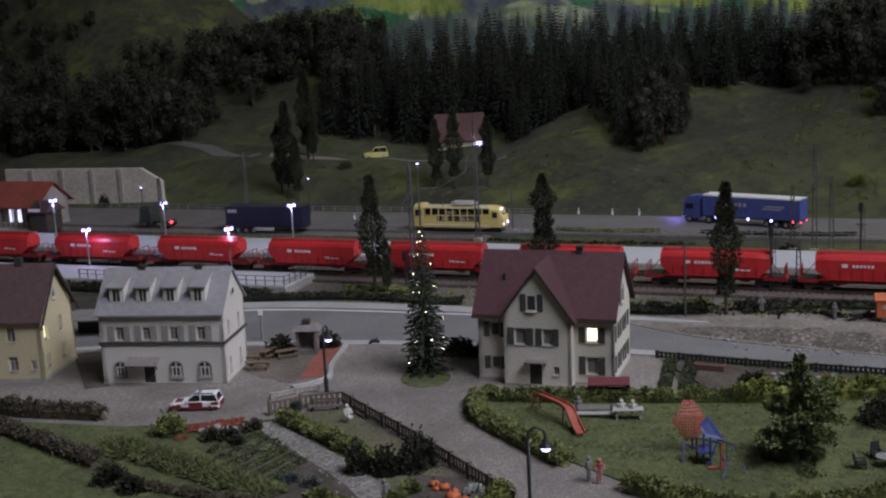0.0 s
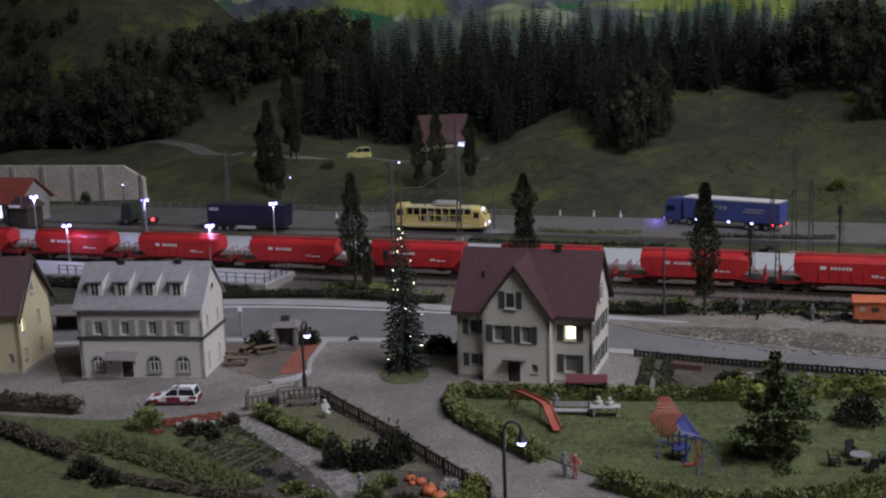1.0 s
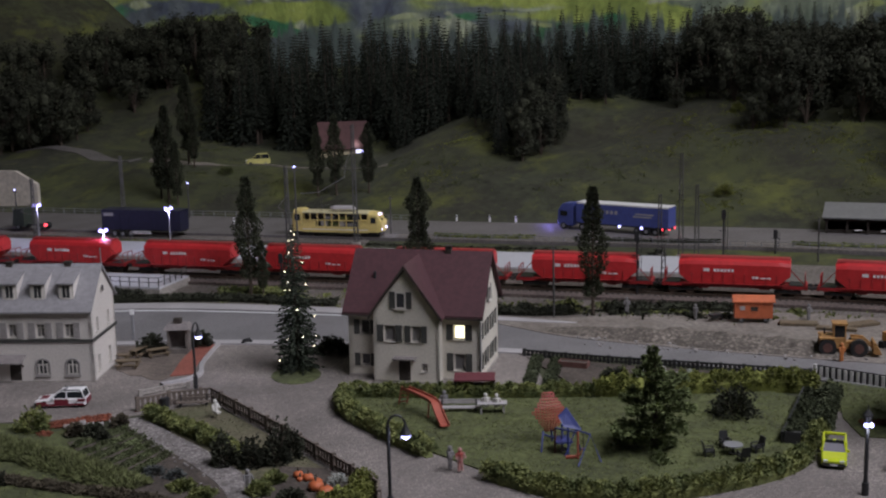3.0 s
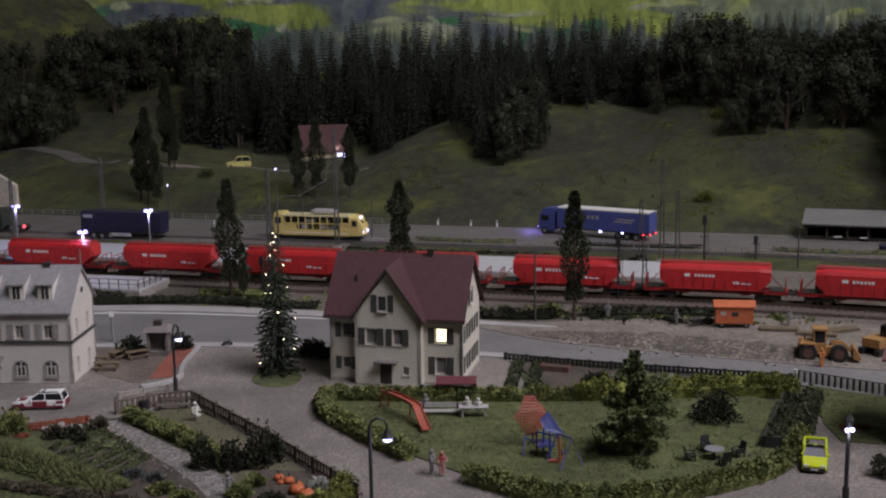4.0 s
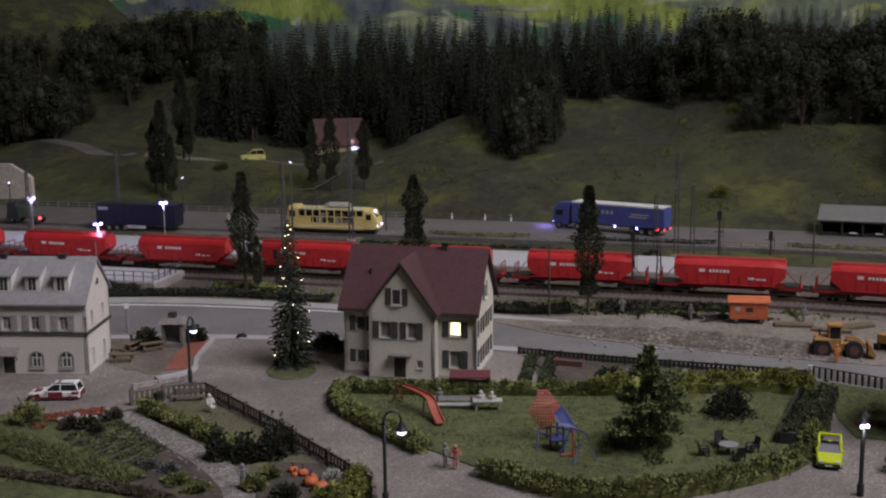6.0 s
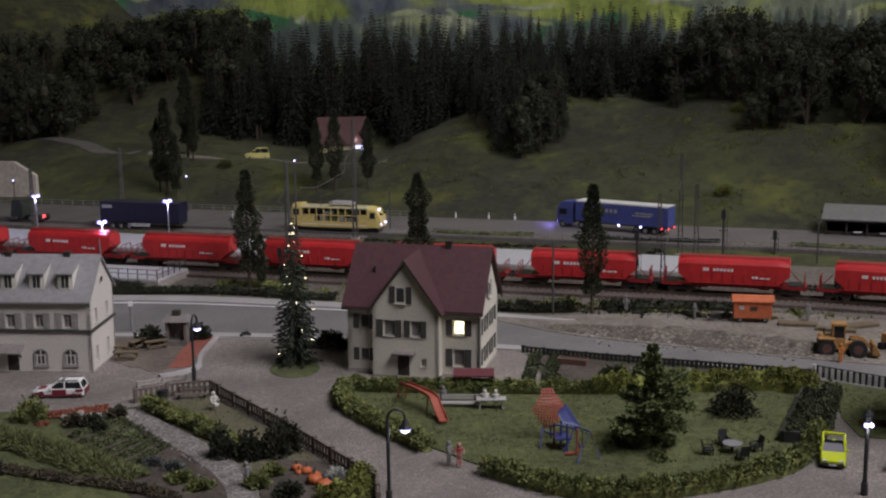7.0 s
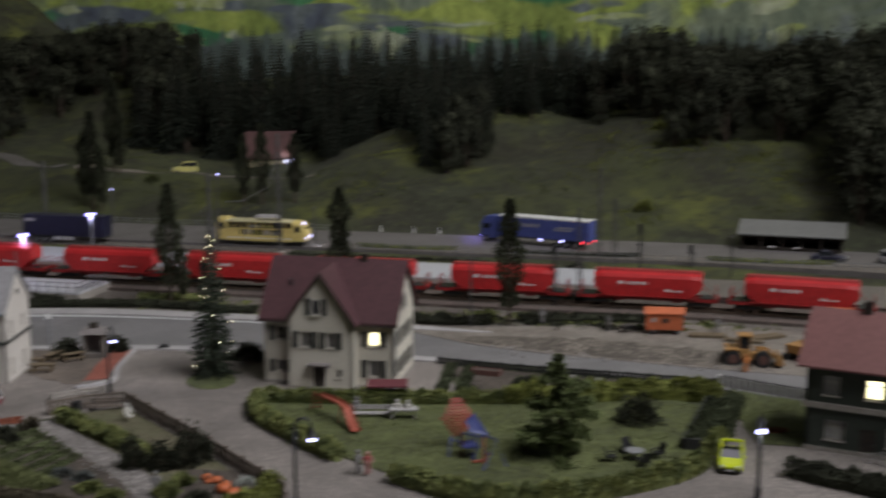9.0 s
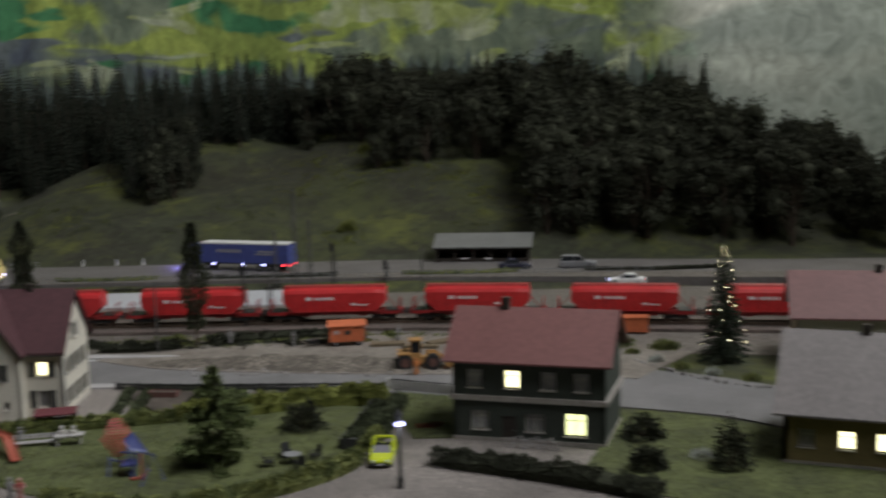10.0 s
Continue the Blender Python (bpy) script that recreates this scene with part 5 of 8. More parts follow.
hedge([(5.0, 80.5), (7.6, 80.2), (8.6, 84.0)], 2.2, 1.9, LEAF_Y, "yellow-green shrubs in the fence corner", 127, 0.38, seed=12)
for k, (x, y, r0, h0, m0) in enumerate([(-18.6, 103.8, 1.8, 2.3, LEAF), (-1.9, 91.2, 1.3, 3.0, LEAF_D), (0.2, 90.4, 1.3, 2.7, LEAF_D), (2.2, 90.6, 1.4, 3.5, LEAF_D), (3.4, 91.6, 1.2, 3.3, LEAF_D), (41.6, 93.6, 2.5, 3.3, LEAF_D), (67.5, 76.8, 2.3, 2.6, LEAF_D), (8.8, 123.6, 2.2, 1.9, LEAF_D), (11.3, 122.6, 1.6, 1.7, LEAF_D),
                                            (-10.4, 128.8, 1.9, 2.1, LEAF_D), (-5.2, 129.6, 1.6, 1.8, LEAF_D), (34.6, 106.2, 1.7, 1.2, LEAF_D), (63.4, 69.6, 1.9, 2.3, LEAF_D), (69.4, 66.6, 2.0, 5.0, LEAF_D), (-13.2, 101.6, 0.9, 1.0, LEAF_D), (-11.2, 103.2, 0.9, 1.1, BROWN_HEDGE), (-14.8, 102.0, 0.9, 0.9, BROWN_HEDGE), (-12.4, 99.6, 0.8, 0.9, LEAF_D), (2.0, 86.5, 1.0, 0.9, LEAF), (0.8, 84.4, 1.2, 1.1, LEAF), (3.0, 82.2, 1.3, 1.1, LEAF_D), (-5.0, 86.8, 1.2, 0.6, LEAF), (-3.4, 84.9, 1.2, 0.6, LEAF)]):
    shrub(x, y, r0, h0, m0, "dense dark green garden bush" if m0 is LEAF_D else "small leafy garden shrub", 40 + k, int(150 + 90 * r0), 0.5)
BROWN_BOX = mat("brown_planter_wood", (0.13, 0.06, 0.05), 0.8, 0.2, 200, 0.1)
WHITE_FL = mat("white_blossom", (0.42, 0.44, 0.40), 0.9, 0.3, 300, 0.0)
shrub(6.6, 85.2, 0.9, 0.9, WHITE_FL, "small shrub with white blossom", 90, 120, 0.3)
shrub(68.8, 69.8, 1.3, 0.8, WHITE_FL, "low bed of white blossom", 91, 120, 0.3)


def flower_bed(points, width, seed, label):
    hedge(points, width, 0.42, ORANGE_FL, label, 60, 0.24, name="flower_bed", seed=seed)


flower_bed([(-17.6, 104.6), (-15, 105.4), (-12.2, 106.0)], 2.0, 21, "strip of orange-red flowers by the square")
flower_bed([(-18.0, 102.4), (-16.8, 102.0)], 1.2, 22, "small patch of orange-red flowers")
flower_bed([(51.0, 89.3), (53.4, 88.6)], 1.5, 23, "small patch of orange-red flowers in the roadside grass")

VEG = mat("vegetable_leaves", (0.10, 0.12, 0.05), 0.95, 0.3, 300, 0.0, tint=(0.06, 0.06, 0.035), patch=60)
# vegetable rows
bed_poly = [(-15.2, 99.4), (-10.6, 102.8), (-6.0, 94.0), (-9.4, 88.6)]
solid("garden_soil", Shape().prism([(-10.9, 103.2), (-8.2, 98.4), (-4.2, 91.6), (-1.2, 84.4), (-1.0, 76), (-8.4, 76), (-8.4, 84), (-10.8, 89.6), (-14.8, 99.2)], -0.3, 0.175), SOIL, "dark trodden soil round the vegetable beds", "soil", "structure")
solid("vegetable_bed", Shape().prism(bed_poly, -0.3, 0.2), SOIL, "dark soil of the vegetable garden", "soil", "structure")
for k in range(6):
    f = (k + 0.6) / 6.6
    a = (-15.0 + 6.0 * f, 99.0 - 12.0 * f)
    b = (-10.8 + 5.2 * f, 102.6 - 9.4 * f)
    hedge([a, ((a[0] + b[0]) / 2, (a[1] + b[1]) / 2), b], 0.8, 0.7, VEG, "row of green vegetables in dark soil", 70, 0.28, name="vegetable_row", seed=30 + k)
LONG_GRASS = mat("long_grass_fibre", (0.122, 0.135, 0.055), 0.95, 0.3, 120, 0.0, tint=(0.095, 0.105, 0.045), patch=40, island=0.4)
hedge([(-23.6, 101.6), (-18.6, 97.6), (-14.0, 93.2), (-8.4, 86.9)], 3.8, 0.85, LONG_GRASS, "strip of long green grass beside the beds", 210, 0.8, name="long_grass", seed=71, wide=0.09)
BLUE_LEAF = mat("blue_grey_leaves", (0.10, 0.11, 0.105), 0.95, 0.3, 300, 0.0, patch=80, island=0.4)
shrub(-7.3, 90.4, 1.0, 0.8, BLUE_LEAF, "low blue-grey herb clump by the path", 403, 160, 0.34)
shrub(-5.7, 89.3, 1.0, 0.7, BLUE_LEAF, "low blue-grey herb clump by the path", 404, 160, 0.34)
ribbon("gravel_path", [(-11.6, 104.6), (-8.6, 99.0), (-4.6, 92.0), (-1.6, 84.4), (-1.4, 76)], [(-9.6, 105.2), (-6.4, 99.8), (-2.2, 92.6), (0.6, 85.2), (1.0, 76)], -0.3, 0.2, GRAVEL, label="pale gravel path through the garden", category="path", kind="structure")
solid("kitchen_garden", Shape().prism([(28.3, 116.4), (30.6, 105.4), (42, 102.6), (47, 101.6), (49, 104.6), (39.5, 109.6)], -0.3, 0.15), SOIL, "brown soil of a kitchen garden by the road", "soil", "structure")
for k, (a, b) in enumerate([((25.9, 105.1), (29.5, 116.0)), ((27.7, 104.6), (31.2, 114.6))]):
    hedge([a, ((a[0] + b[0]) / 2, (a[1] + b[1]) / 2), b], 1.3, 0.65, IVY, "row of low green vegetables", 80, 0.28, name="vegetable_row", seed=50 + k)
rs = random.Random(5)
STONES = []
for k in range(4):
    STONES.append(Shape().ball(0, 0, 0.1, 0.42, 0.3, 5, 7, 0.25, rs).mesh("stone", STONE))


def stone(x, y, scale, label="rough grey rubble stone on the dirt", z=0.15):
    ob = new("stone", rs.choice(STONES))
    ob.matrix_basis = pose(x * CM, y * CM, z * CM, rs.uniform(-20, 20), rs.uniform(-20, 20), rs.uniform(0, 360)) @ Matrix.Diagonal((scale, scale * rs.uniform(0.7, 1), scale * rs.uniform(0.6, 1), 1))
    return tagged(ob, label, "stone", "loose stones")


for k in range(150):
    f = rs.random()
    stone(36 + 24 * f + rs.uniform(-2, 2), 121.6 - 13 * f + rs.uniform(-2.6, 2.6), rs.uniform(0.16, 0.62), z=0.2)
for k in range(26):
    stone(rs.uniform(34.5, 41), rs.uniform(105.4, 109.0), rs.uniform(0.35, 0.9), "grey stone in the kitchen garden")
for k in range(60):
    f = rs.random()
    stone(-10.4 + 8.6 * f + rs.uniform(-1.0, 1.0), 104.6 - 20 * f + rs.uniform(-0.8, 0.8), rs.uniform(0.15, 0.36), "small pale pebble on the gravel path", 0.2)
for k in range(16):
    stone(-13.6 + rs.uniform(-2.4, 2.4), 103.4 + rs.uniform(-1.6, 1.6), rs.uniform(0.5, 1.0), "rock garden stone among low plants")

for k in range(16):
    x, f = rs.uniform(33.5, 45), rs.uniform(0.15, 0.9)
    shrub(x, 104.4 + f * 3.2 - (x - 40) * 0.35, rs.uniform(0.35, 0.7), rs.uniform(0.4, 0.9), (VEG, WHITE_FL, LEAF, VEG)[k % 4], "small kitchen garden plant in brown soil", 200 + k, 60, 0.3, name="garden_plant")
# the bushy conifer on the lawn
big = thing("garden_conifer", 32.3, 87.2, 0, label="bushy green conifer with three uneven tiers of boughs on the lawn", category="tree")
part("trunk", Shape().tube([(0, 0, -0.2), (0.2, 0, 3.4), (-0.1, 0, 8.6)], [0.32, 0.24, 0.05], 7), TRUNK, big)
s = Shape()
r8 = random.Random(8)
# tiers: centre, lowest and highest bough, reach at foot and tip
for cx, z0, z1, low, high, boughs in ((-0.8, 0.6, 2.7, 3.9, 2.9, 22), (0.45, 3.3, 5.6, 3.5, 2.2, 22), (-0.25, 5.9, 8.3, 1.7, 0.55, 16)):
    for k in range(boughs):
        f = k / (boughs - 1)
        a = k * 2.399
        reach = (low + (high - low) * f) * r8.choice((0.45, 0.65, 0.85, 1.0))
        d = Vector((math.cos(a), math.sin(a), r8.uniform(-0.16, 0.2)))
        for j in range(int(30 + reach * 76)):
            q = r8.random() ** 0.5
            side = Vector((-d.y, d.x, 0)) * r8.gauss(0, 0.24) * (0.4 + reach * 0.3)
            p = Vector((cx * min(1.0, q + 0.3), 0, z0 + (z1 - z0) * f)) + d * reach * q + side + Vector((0, 0, r8.uniform(-0.22, 0.34)))
            leaf(s, p, (d + Vector((r8.uniform(-0.8, 0.8), r8.uniform(-0.8, 0.8), r8.uniform(-0.2, 0.9)))).normalized(), r8.uniform(0.18, 0.38), r8)
part("crown", s, mat("garden_conifer_needles", (0.135, 0.165, 0.066), 0.9, 0.35, 200, 0.0, patch=60, island=0.5), big)


def christmas_tree(x, y, h, seed, bulbs):
    t = conifer(h, 2.5, seed, XMAS, bare=0.05, whorls=52, blade=0.54, taper=0.66, name="christmas_tree", label="tall green fir decorated with small warm fairy lights")
    tagged(t, category="tree", group="decorated firs")
    move(t, x, y, 1.0, 30 * seed)
    r = random.Random(seed)
    for k in range(bulbs):
        f = (k + 0.5) / bulbs
        a = k * 2.1 + r.uniform(-1.2, 1.2)
        q = 2.5 * (1 - f) ** 0.92 + 0.1
        part("fairy_light", Shape().ball(q * math.cos(a), q * math.sin(a), h * (0.09 + 0.88 * f) + r.uniform(-0.3, 0.3), 0.052, rows=4, sides=6), FAIRY, t)


christmas_tree(5.0, 117.4, 15.2, 21, 30)
christmas_tree(90.4, 96.2, 13.4, 22, 36)


# ---- street furniture ----
def curved_lamp(x, y, h, turn, label):
    t = thing("street_lamp", x, y, 0, turn, label, "street lamp", "curved street lamps")
    part("pole", Shape().tube([(0, 0, -0.1), (0, 0, h * 0.9)], 0.13, 8), BLACK, t)
    part("base", Shape().tube([(0, 0, 0), (0, 0, 1.4)], 0.22, 8).tube([(0, 0, 1.4), (0, 0, 1.6)], [0.26, 0.2], 8), BLACK, t)
    arc = [(0.6 - 0.6 * math.cos(a), 0, h * 0.9 + 0.62 * math.sin(a) * 1.1) for a in [math.pi * k / 10 for k in range(10)]] + [(1.22, 0, h * 0.9 - 0.1)]
    part("arm", Shape().tube(arc, 0.1, 6), BLACK, t)
    hx, _, hz = arc[-1]
    part("shade", Shape().loft([[(hx + r * math.cos(k * 0.785), r * math.sin(k * 0.785), z) for k in range(8)] for r, z in ((0.12, hz + 0.1), (0.3, hz - 0.35), (0.46, hz - 0.62))]), BLACK, t)
    part("bulb", Shape().ball(hx, 0, hz - 0.68, 0.36, 0.26, 6, 10), BULB, t, smooth=True)
    m = t.matrix_basis @ Vector((hx * CM, 0, (hz - 1.15) * CM))
    point_lamp("street_lamp_light", m.x * 100, m.y * 100, m.z * 100, 0.012, (0.72, 0.74, 1.0))
    return t


curved_lamp(-5.0, 112.6, 6.6, 68, "black curved street lamp, lit, beside the fence")
curved_lamp(9.95, 78.2, 7.6, -10, "black curved street lamp, lit, beside the lane")


def double_lamp(x, y, h, turn):
    t = thing("lantern_post", x, y, 0, turn, "black lantern post with two small lit lamps", "street lamp", "lantern posts")
    part("pole", Shape().tube([(0, 0, -0.1), (0, 0, h)], 0.16, 8).tube([(0, 0, h), (0, 0, h + 0.6)], [0.12, 0.03], 6), BLACK, t)
    part("base", Shape().tube([(0, 0, 0), (0, 0, 1.0)], 0.26, 8), BLACK, t)
    part("lantern", Shape().loft([[(rr * math.cos(k), rr * math.sin(k), z) for k in (0.5, 1.547, 2.594, 3.642, 4.689, 5.736)] for rr, z in ((0.22, h - 0.7), (0.38, h - 0.1), (0.1, h + 0.25))]), BLACK, t)
    for dx in (-0.2, 0.2):
        part("bulb", Shape().ball(dx, -0.18, h - 0.85, 0.17, rows=5, sides=8), BULB, t, smooth=True)
    point_lamp("lantern_light", x, y - 0.5, h - 1.3, 0.006, (0.8, 0.82, 1.0))
    return t


double_lamp(43.9, 74.8, 6.2, 0)


def fence(points, height, name, label, material, step=0.55, post_every=4, rail=True):
    t = thing(name, points[0][0], points[0][1], 0, label=label, category="fence")
    ox, oy = points[0]
    pts = [Vector((x - ox, y - oy, 0)) for x, y in points]
    slat = Shape().box(-0.15, -0.04, 0.1, 0.15, 0.04, height).mesh("slat", material)
    post = Shape().box(-0.16, -0.16, -0.1, 0.16, 0.16, height + 0.15).mesh("post", material)
    c = 0
    for a, b in zip(pts, pts[1:]):
        d = b - a
        n = max(1, round(d.length / step))
        ang = math.degrees(math.atan2(d.y, d.x))
        for k in range(n):
            p = a + d * (k / n)
            part("post" if c % post_every == 0 else "slat", post if c % post_every == 0 else slat, material, t, at=(p.x, p.y, 0, ang))
            c += 1
        w = Vector((-d.y, d.x, 0)).normalized() * 0.09
        if rail:
            for z in (height * 0.3, height * 0.88):
                part("rail", Shape().prism([((a + w).x, (a + w).y), ((b + w).x, (b + w).y), ((b - w).x, (b - w).y), ((a - w).x, (a - w).y)], z, z + 0.16), material, t)
    part("post", post, material, t, at=(pts[-1].x, pts[-1].y, 0, 0))
    return t


fence([(-10.0, 107.2), (-6.8, 108.6), (-3.4, 109.0), (-0.2, 102.6), (3.0, 96.3), (6.2, 89.2), (9.5, 82.0), (9.2, 78.4)], 1.35, "garden_fence", "weathered brown wooden garden fence", WOOD, 0.5, 6)
fence([(-10.2, 112.2), (-7.2, 113.6), (-5.8, 113.8)], 0.55, "low_rail", "low grey stone kerb rail", CONCRETE, 0.8, 3)
LATTICE = mat("black_lattice", (0.03, 0.03, 0.03), 0.7, 0.2, 300, 0.0)
fence([(28.3, 117.0), (34, 113.4), (39.8, 110.3), (46.6, 106.8), (53.2, 103.2)], 0.72, "roadside_fence", "low black lattice fence along the road", LATTICE, 0.45, 5)
PICKET = mat("pale_picket_paint", (0.66, 0.64, 0.62), 0.7, 0.2, 300, 0.0)
pk = fence([(53.6, 103.0), (56.4, 100.0), (58.8, 97.4), (62.4, 94.0), (66, 90.6)], 1.15, "roadside_fence", "low fence of pale pickets on a dark board", PICKET, 0.55, 40, False)
part("backing", strip([(0, 0.14), (2.8, -2.86), (5.2, -5.46), (8.8, -8.86), (12.4, -12.26)], [(0, 0.22), (2.8, -2.78), (5.2, -5.38), (8.8, -8.78), (12.4, -12.18)], 0.05, 1.25), LATTICE, pk, "dark backing board")


def bench(x, y, turn, label="weathered wooden bench", length=3.0, wood=None):
    t = thing("bench", x, y, 0, turn, label, "bench", "benches")
    for k in range(3):
        part("seat_slat", Shape().box(-length / 2, -0.5 + 0.26 * k, 0.5, length / 2, -0.3 + 0.26 * k, 0.57), wood or WOOD, t)
    for z in (0.75, 0.98):
        part("back_slat", Shape().box(-length / 2, 0.28, z, length / 2, 0.34, z + 0.17), wood or WOOD, t)
    for dx in (-length * 0.4, length * 0.4):
        part("leg", Shape().box(dx - 0.06, -0.45, 0, dx + 0.06, -0.35, 0.5).box(dx - 0.06, 0.25, 0, dx + 0.06, 0.34, 1.15), BLACK, t)
    return t


bench(-5.0, 107.6, -6, "wooden bench against the garden fence", 3.0)
part("bin", Shape().tube([(0, 0, 0), (0, 0, 1.0)], [0.4, 0.46], 10), BLACK, thing("waste_bin", -7.6, 107.8, 0, 0, "black round waste bin by the fence", "waste bin"))


def beer_table(x, y, turn):
    t = thing("beer_table", x, y, 0, turn, "wooden beer garden table with two benches", "table", "beer garden tables")
    part("tabletop", Shape().box(-1.2, -0.4, 0.82, 1.2, 0.4, 0.9), WOODY, t)
    for dy in (-0.75, 0.75):
        part("bench_seat", Shape().box(-1.2, dy - 0.16, 0.46, 1.2, dy + 0.16, 0.53), WOODY, t)
    for dx in (-0.9, 0.9):
        part("leg", Shape().box(dx - 0.06, -0.8, 0.4, dx + 0.06, 0.8, 0.47).box(dx - 0.06, -0.3, 0, dx + 0.06, -0.2, 0.82).box(dx - 0.06, 0.2, 0, dx + 0.06, 0.3, 0.82).box(dx - 0.06, -0.8, 0, dx + 0.06, -0.7, 0.46).box(dx - 0.06, 0.7, 0, dx + 0.06, 0.8, 0.46), WOODY, t)


WOODY = mat("varnished_wood", (0.16, 0.12, 0.075), 0.7, 0.25, 200, 0.1)


def figure(x, y, turn, material, label, h=1.8, sit=False, z=0.0):
    """A tiny plain model figure: one lump of painted plastic."""
    s = Shape()
    lift = 0.0
    if sit:
        s.box(-0.22, -0.5, 0.42, 0.22, 0.1, 0.6)
        lift, body = 0.5, 0.75
        s.tube([(0, 0, lift), (0, 0, lift + body)], [0.24, 0.27], 7)
    else:
        for dx in (-0.13, 0.13):
            s.tube([(dx, 0, 0), (dx * 0.8, 0, h * 0.48)], [0.11, 0.14], 6)
        lift, body = h * 0.45, h * 0.36
        s.tube([(0, 0, lift), (0, 0, lift + body)], [0.23, 0.29], 7)
    s.tube([(-0.3, 0, lift + body), (-0.36, -0.15, lift + body * 0.3)], 0.09, 5).tube([(0.3, 0, lift + body), (0.36, -0.2, lift + body * 0.35)], 0.09, 5)
    s.ball(0, 0, lift + body + 0.24, 0.19, 0.22, 5, 7)
    ob = solid("model_figure", s, material, label, "figurine")
    ob.matrix_basis = at_pose(x, y, z, turn)


F_WHITE = mat("white_figure_paint", (0.60, 0.58, 0.54), 0.7, 0.2, 600, 0.0)
F_RED = mat("red_figure_paint", (0.34, 0.07, 0.06), 0.7, 0.4, 600, 0.0, tint=(0.55, 0.52, 0.48), patch=95)
F_GREY = mat("grey_figure_paint", (0.22, 0.21, 0.21), 0.7, 0.3, 600, 0.0)
F_ORANGE = mat("orange_figure_paint", (0.55, 0.20, 0.06), 0.7, 0.3, 600, 0.0)
for x, y, a in ((-12.3, 122.6, -8), (-9.6, 126.6, 20), (-11.6, 127.2, 60), (-13.6, 125.2, -15)):
    beer_table(x, y, a)
for x, y, a, m0, sit in ((-2.9, 103.5, 40, F_WHITE, True), (16.2, 85.6, 10, F_RED, False), (15.5, 86.2, 60, F_GREY, False), (20.9, 99.6, 180, F_WHITE, True), (21.8, 99.2, 170, F_WHITE, True), (17.4, 101.2, 200, F_GREY, True), (58.3, 107.0, 20, F_ORANGE, False), (50.4, 126.6, 100, F_GREY, False), (62.6, 123.4, 30, F_GREY, False), (0.0, 84.6, 30, F_GREY, False), (44.0, 132.0, 0, F_GREY, False)):
    figure(x, y, a, m0, {id(F_WHITE): "tiny pale painted model figure", id(F_RED): "tiny model figure in red and white", id(F_GREY): "tiny grey painted model figure", id(F_ORANGE): "tiny orange model figure of a road worker"}[id(m0)], sit=sit, z=0.2)

GARDEN_DIRT = mat("trodden_brown_dirt", (0.155, 0.125, 0.105), 0.95, 0.3, 300, 0.6, patch=30)
solid("beer_garden_ground", Shape().prism([(-14.5, 132.7), (-10.5, 133.1), (-5.1, 132.5), (-6.6, 124.4), (-7.3, 118.8), (-8.6, 117.0), (-9.8, 117.5), (-10.6, 119.0), (-11.8, 119.4), (-12.7, 121.0), (-13.4, 121.6)], -0.3, 0.1), GARDEN_DIRT, "trodden brown dirt of the beer garden", "dirt", "structure")
# dark brown patch laid on the ground between the two houses
solid("house_side_patch", Shape().prism([(-33.8, 133.7), (-30.4, 134.3), (-27.1, 120.3), (-29.5, 119.7)], -0.3, 0.12), SOIL, "dark brown patch between the yellow house and the inn", "soil", "structure")
# stone shelter with a chimney in the beer garden
OVEN = mat("sooty_field_stone", (0.17, 0.15, 0.135), 0.9, 0.35, 250, 0.6, patch=120)
k = thing("stone_oven", -7.4, 127.6, 0, -10, "open stone garden oven with slab roof", "garden oven")
k.scale = (0.8, 0.9, 1.1)
for dx in (-1.35, 1.1):
    part("pillar", Shape().box(dx, -0.8, 0, dx + 0.35, 0.9, 2.5), OVEN, k)
part("back_wall", Shape().box(-1.35, 0.6, 0, 1.45, 0.9, 2.5), OVEN, k)
part("hearth", Shape().box(-1.2, -0.9, 0, 1.3, 0.6, 0.55), OVEN, k)
part("slab_roof", Shape().loft([[(-1.8, -1.2, 2.5), (1.9, -1.2, 2.5), (1.9, 1.2, 2.5), (-1.8, 1.2, 2.5)], [(-1.3, -0.8, 3.0), (1.4, -0.8, 3.0), (1.4, 0.8, 3.0), (-1.3, 0.8, 3.0)]]), ROOF_GREY, k)
part("chimney", Shape().box(-0.45, -0.4, 2.9, 0.55, 0.4, 3.5), DARK_WOOD, k)
CARPET = mat("orange_red_carpet", (0.27, 0.085, 0.06), 0.95, 0.2, 400, 0.3)
solid("red_path", Shape().prism([(-5.6, 130.4), (-3.6, 130.0), (-5.2, 122.5), (-5.6, 118.4), (-7.8, 118.2), (-7.0, 124)], -0.2, 0.15), CARPET, "orange-red gravel strip beside the beer garden", "path", "structure")
ribbon("stone_kerb", [(-3.4, 130), (-4.9, 122.5), (-5.3, 117.6), (-8.6, 115.4)], [(-3.0, 130), (-4.5, 122.4), (-4.8, 117.2), (-8.3, 114.9)], -0.2, 0.35, PAVE, label="pale stone kerb of the beer garden", category="kerb", kind="structure")
t = thing("bus_stop_post", -12.8, 134.4, 0, 0, "thin pale roadside post", "post")
part("pole", Shape().tube([(0, 0, 0), (0, 0, 3.4)], 0.16, 6), GREY, t)
part("sign", Shape().box(-0.25, -0.2, 3.0, 0.25, -0.14, 3.6), WHITE, t)
t = thing("motorcycle", -0.2, 129.2, 0.1, 15, "small dark parked motorcycle", "motorcycle")
t.scale = (0.55, 0.55, 0.6)
for dx in (-0.8, 0.8):
    part("wheel", Shape().disc(dx, 0, 0.36, 0.36, 0.14, "y"), TYRE, t)
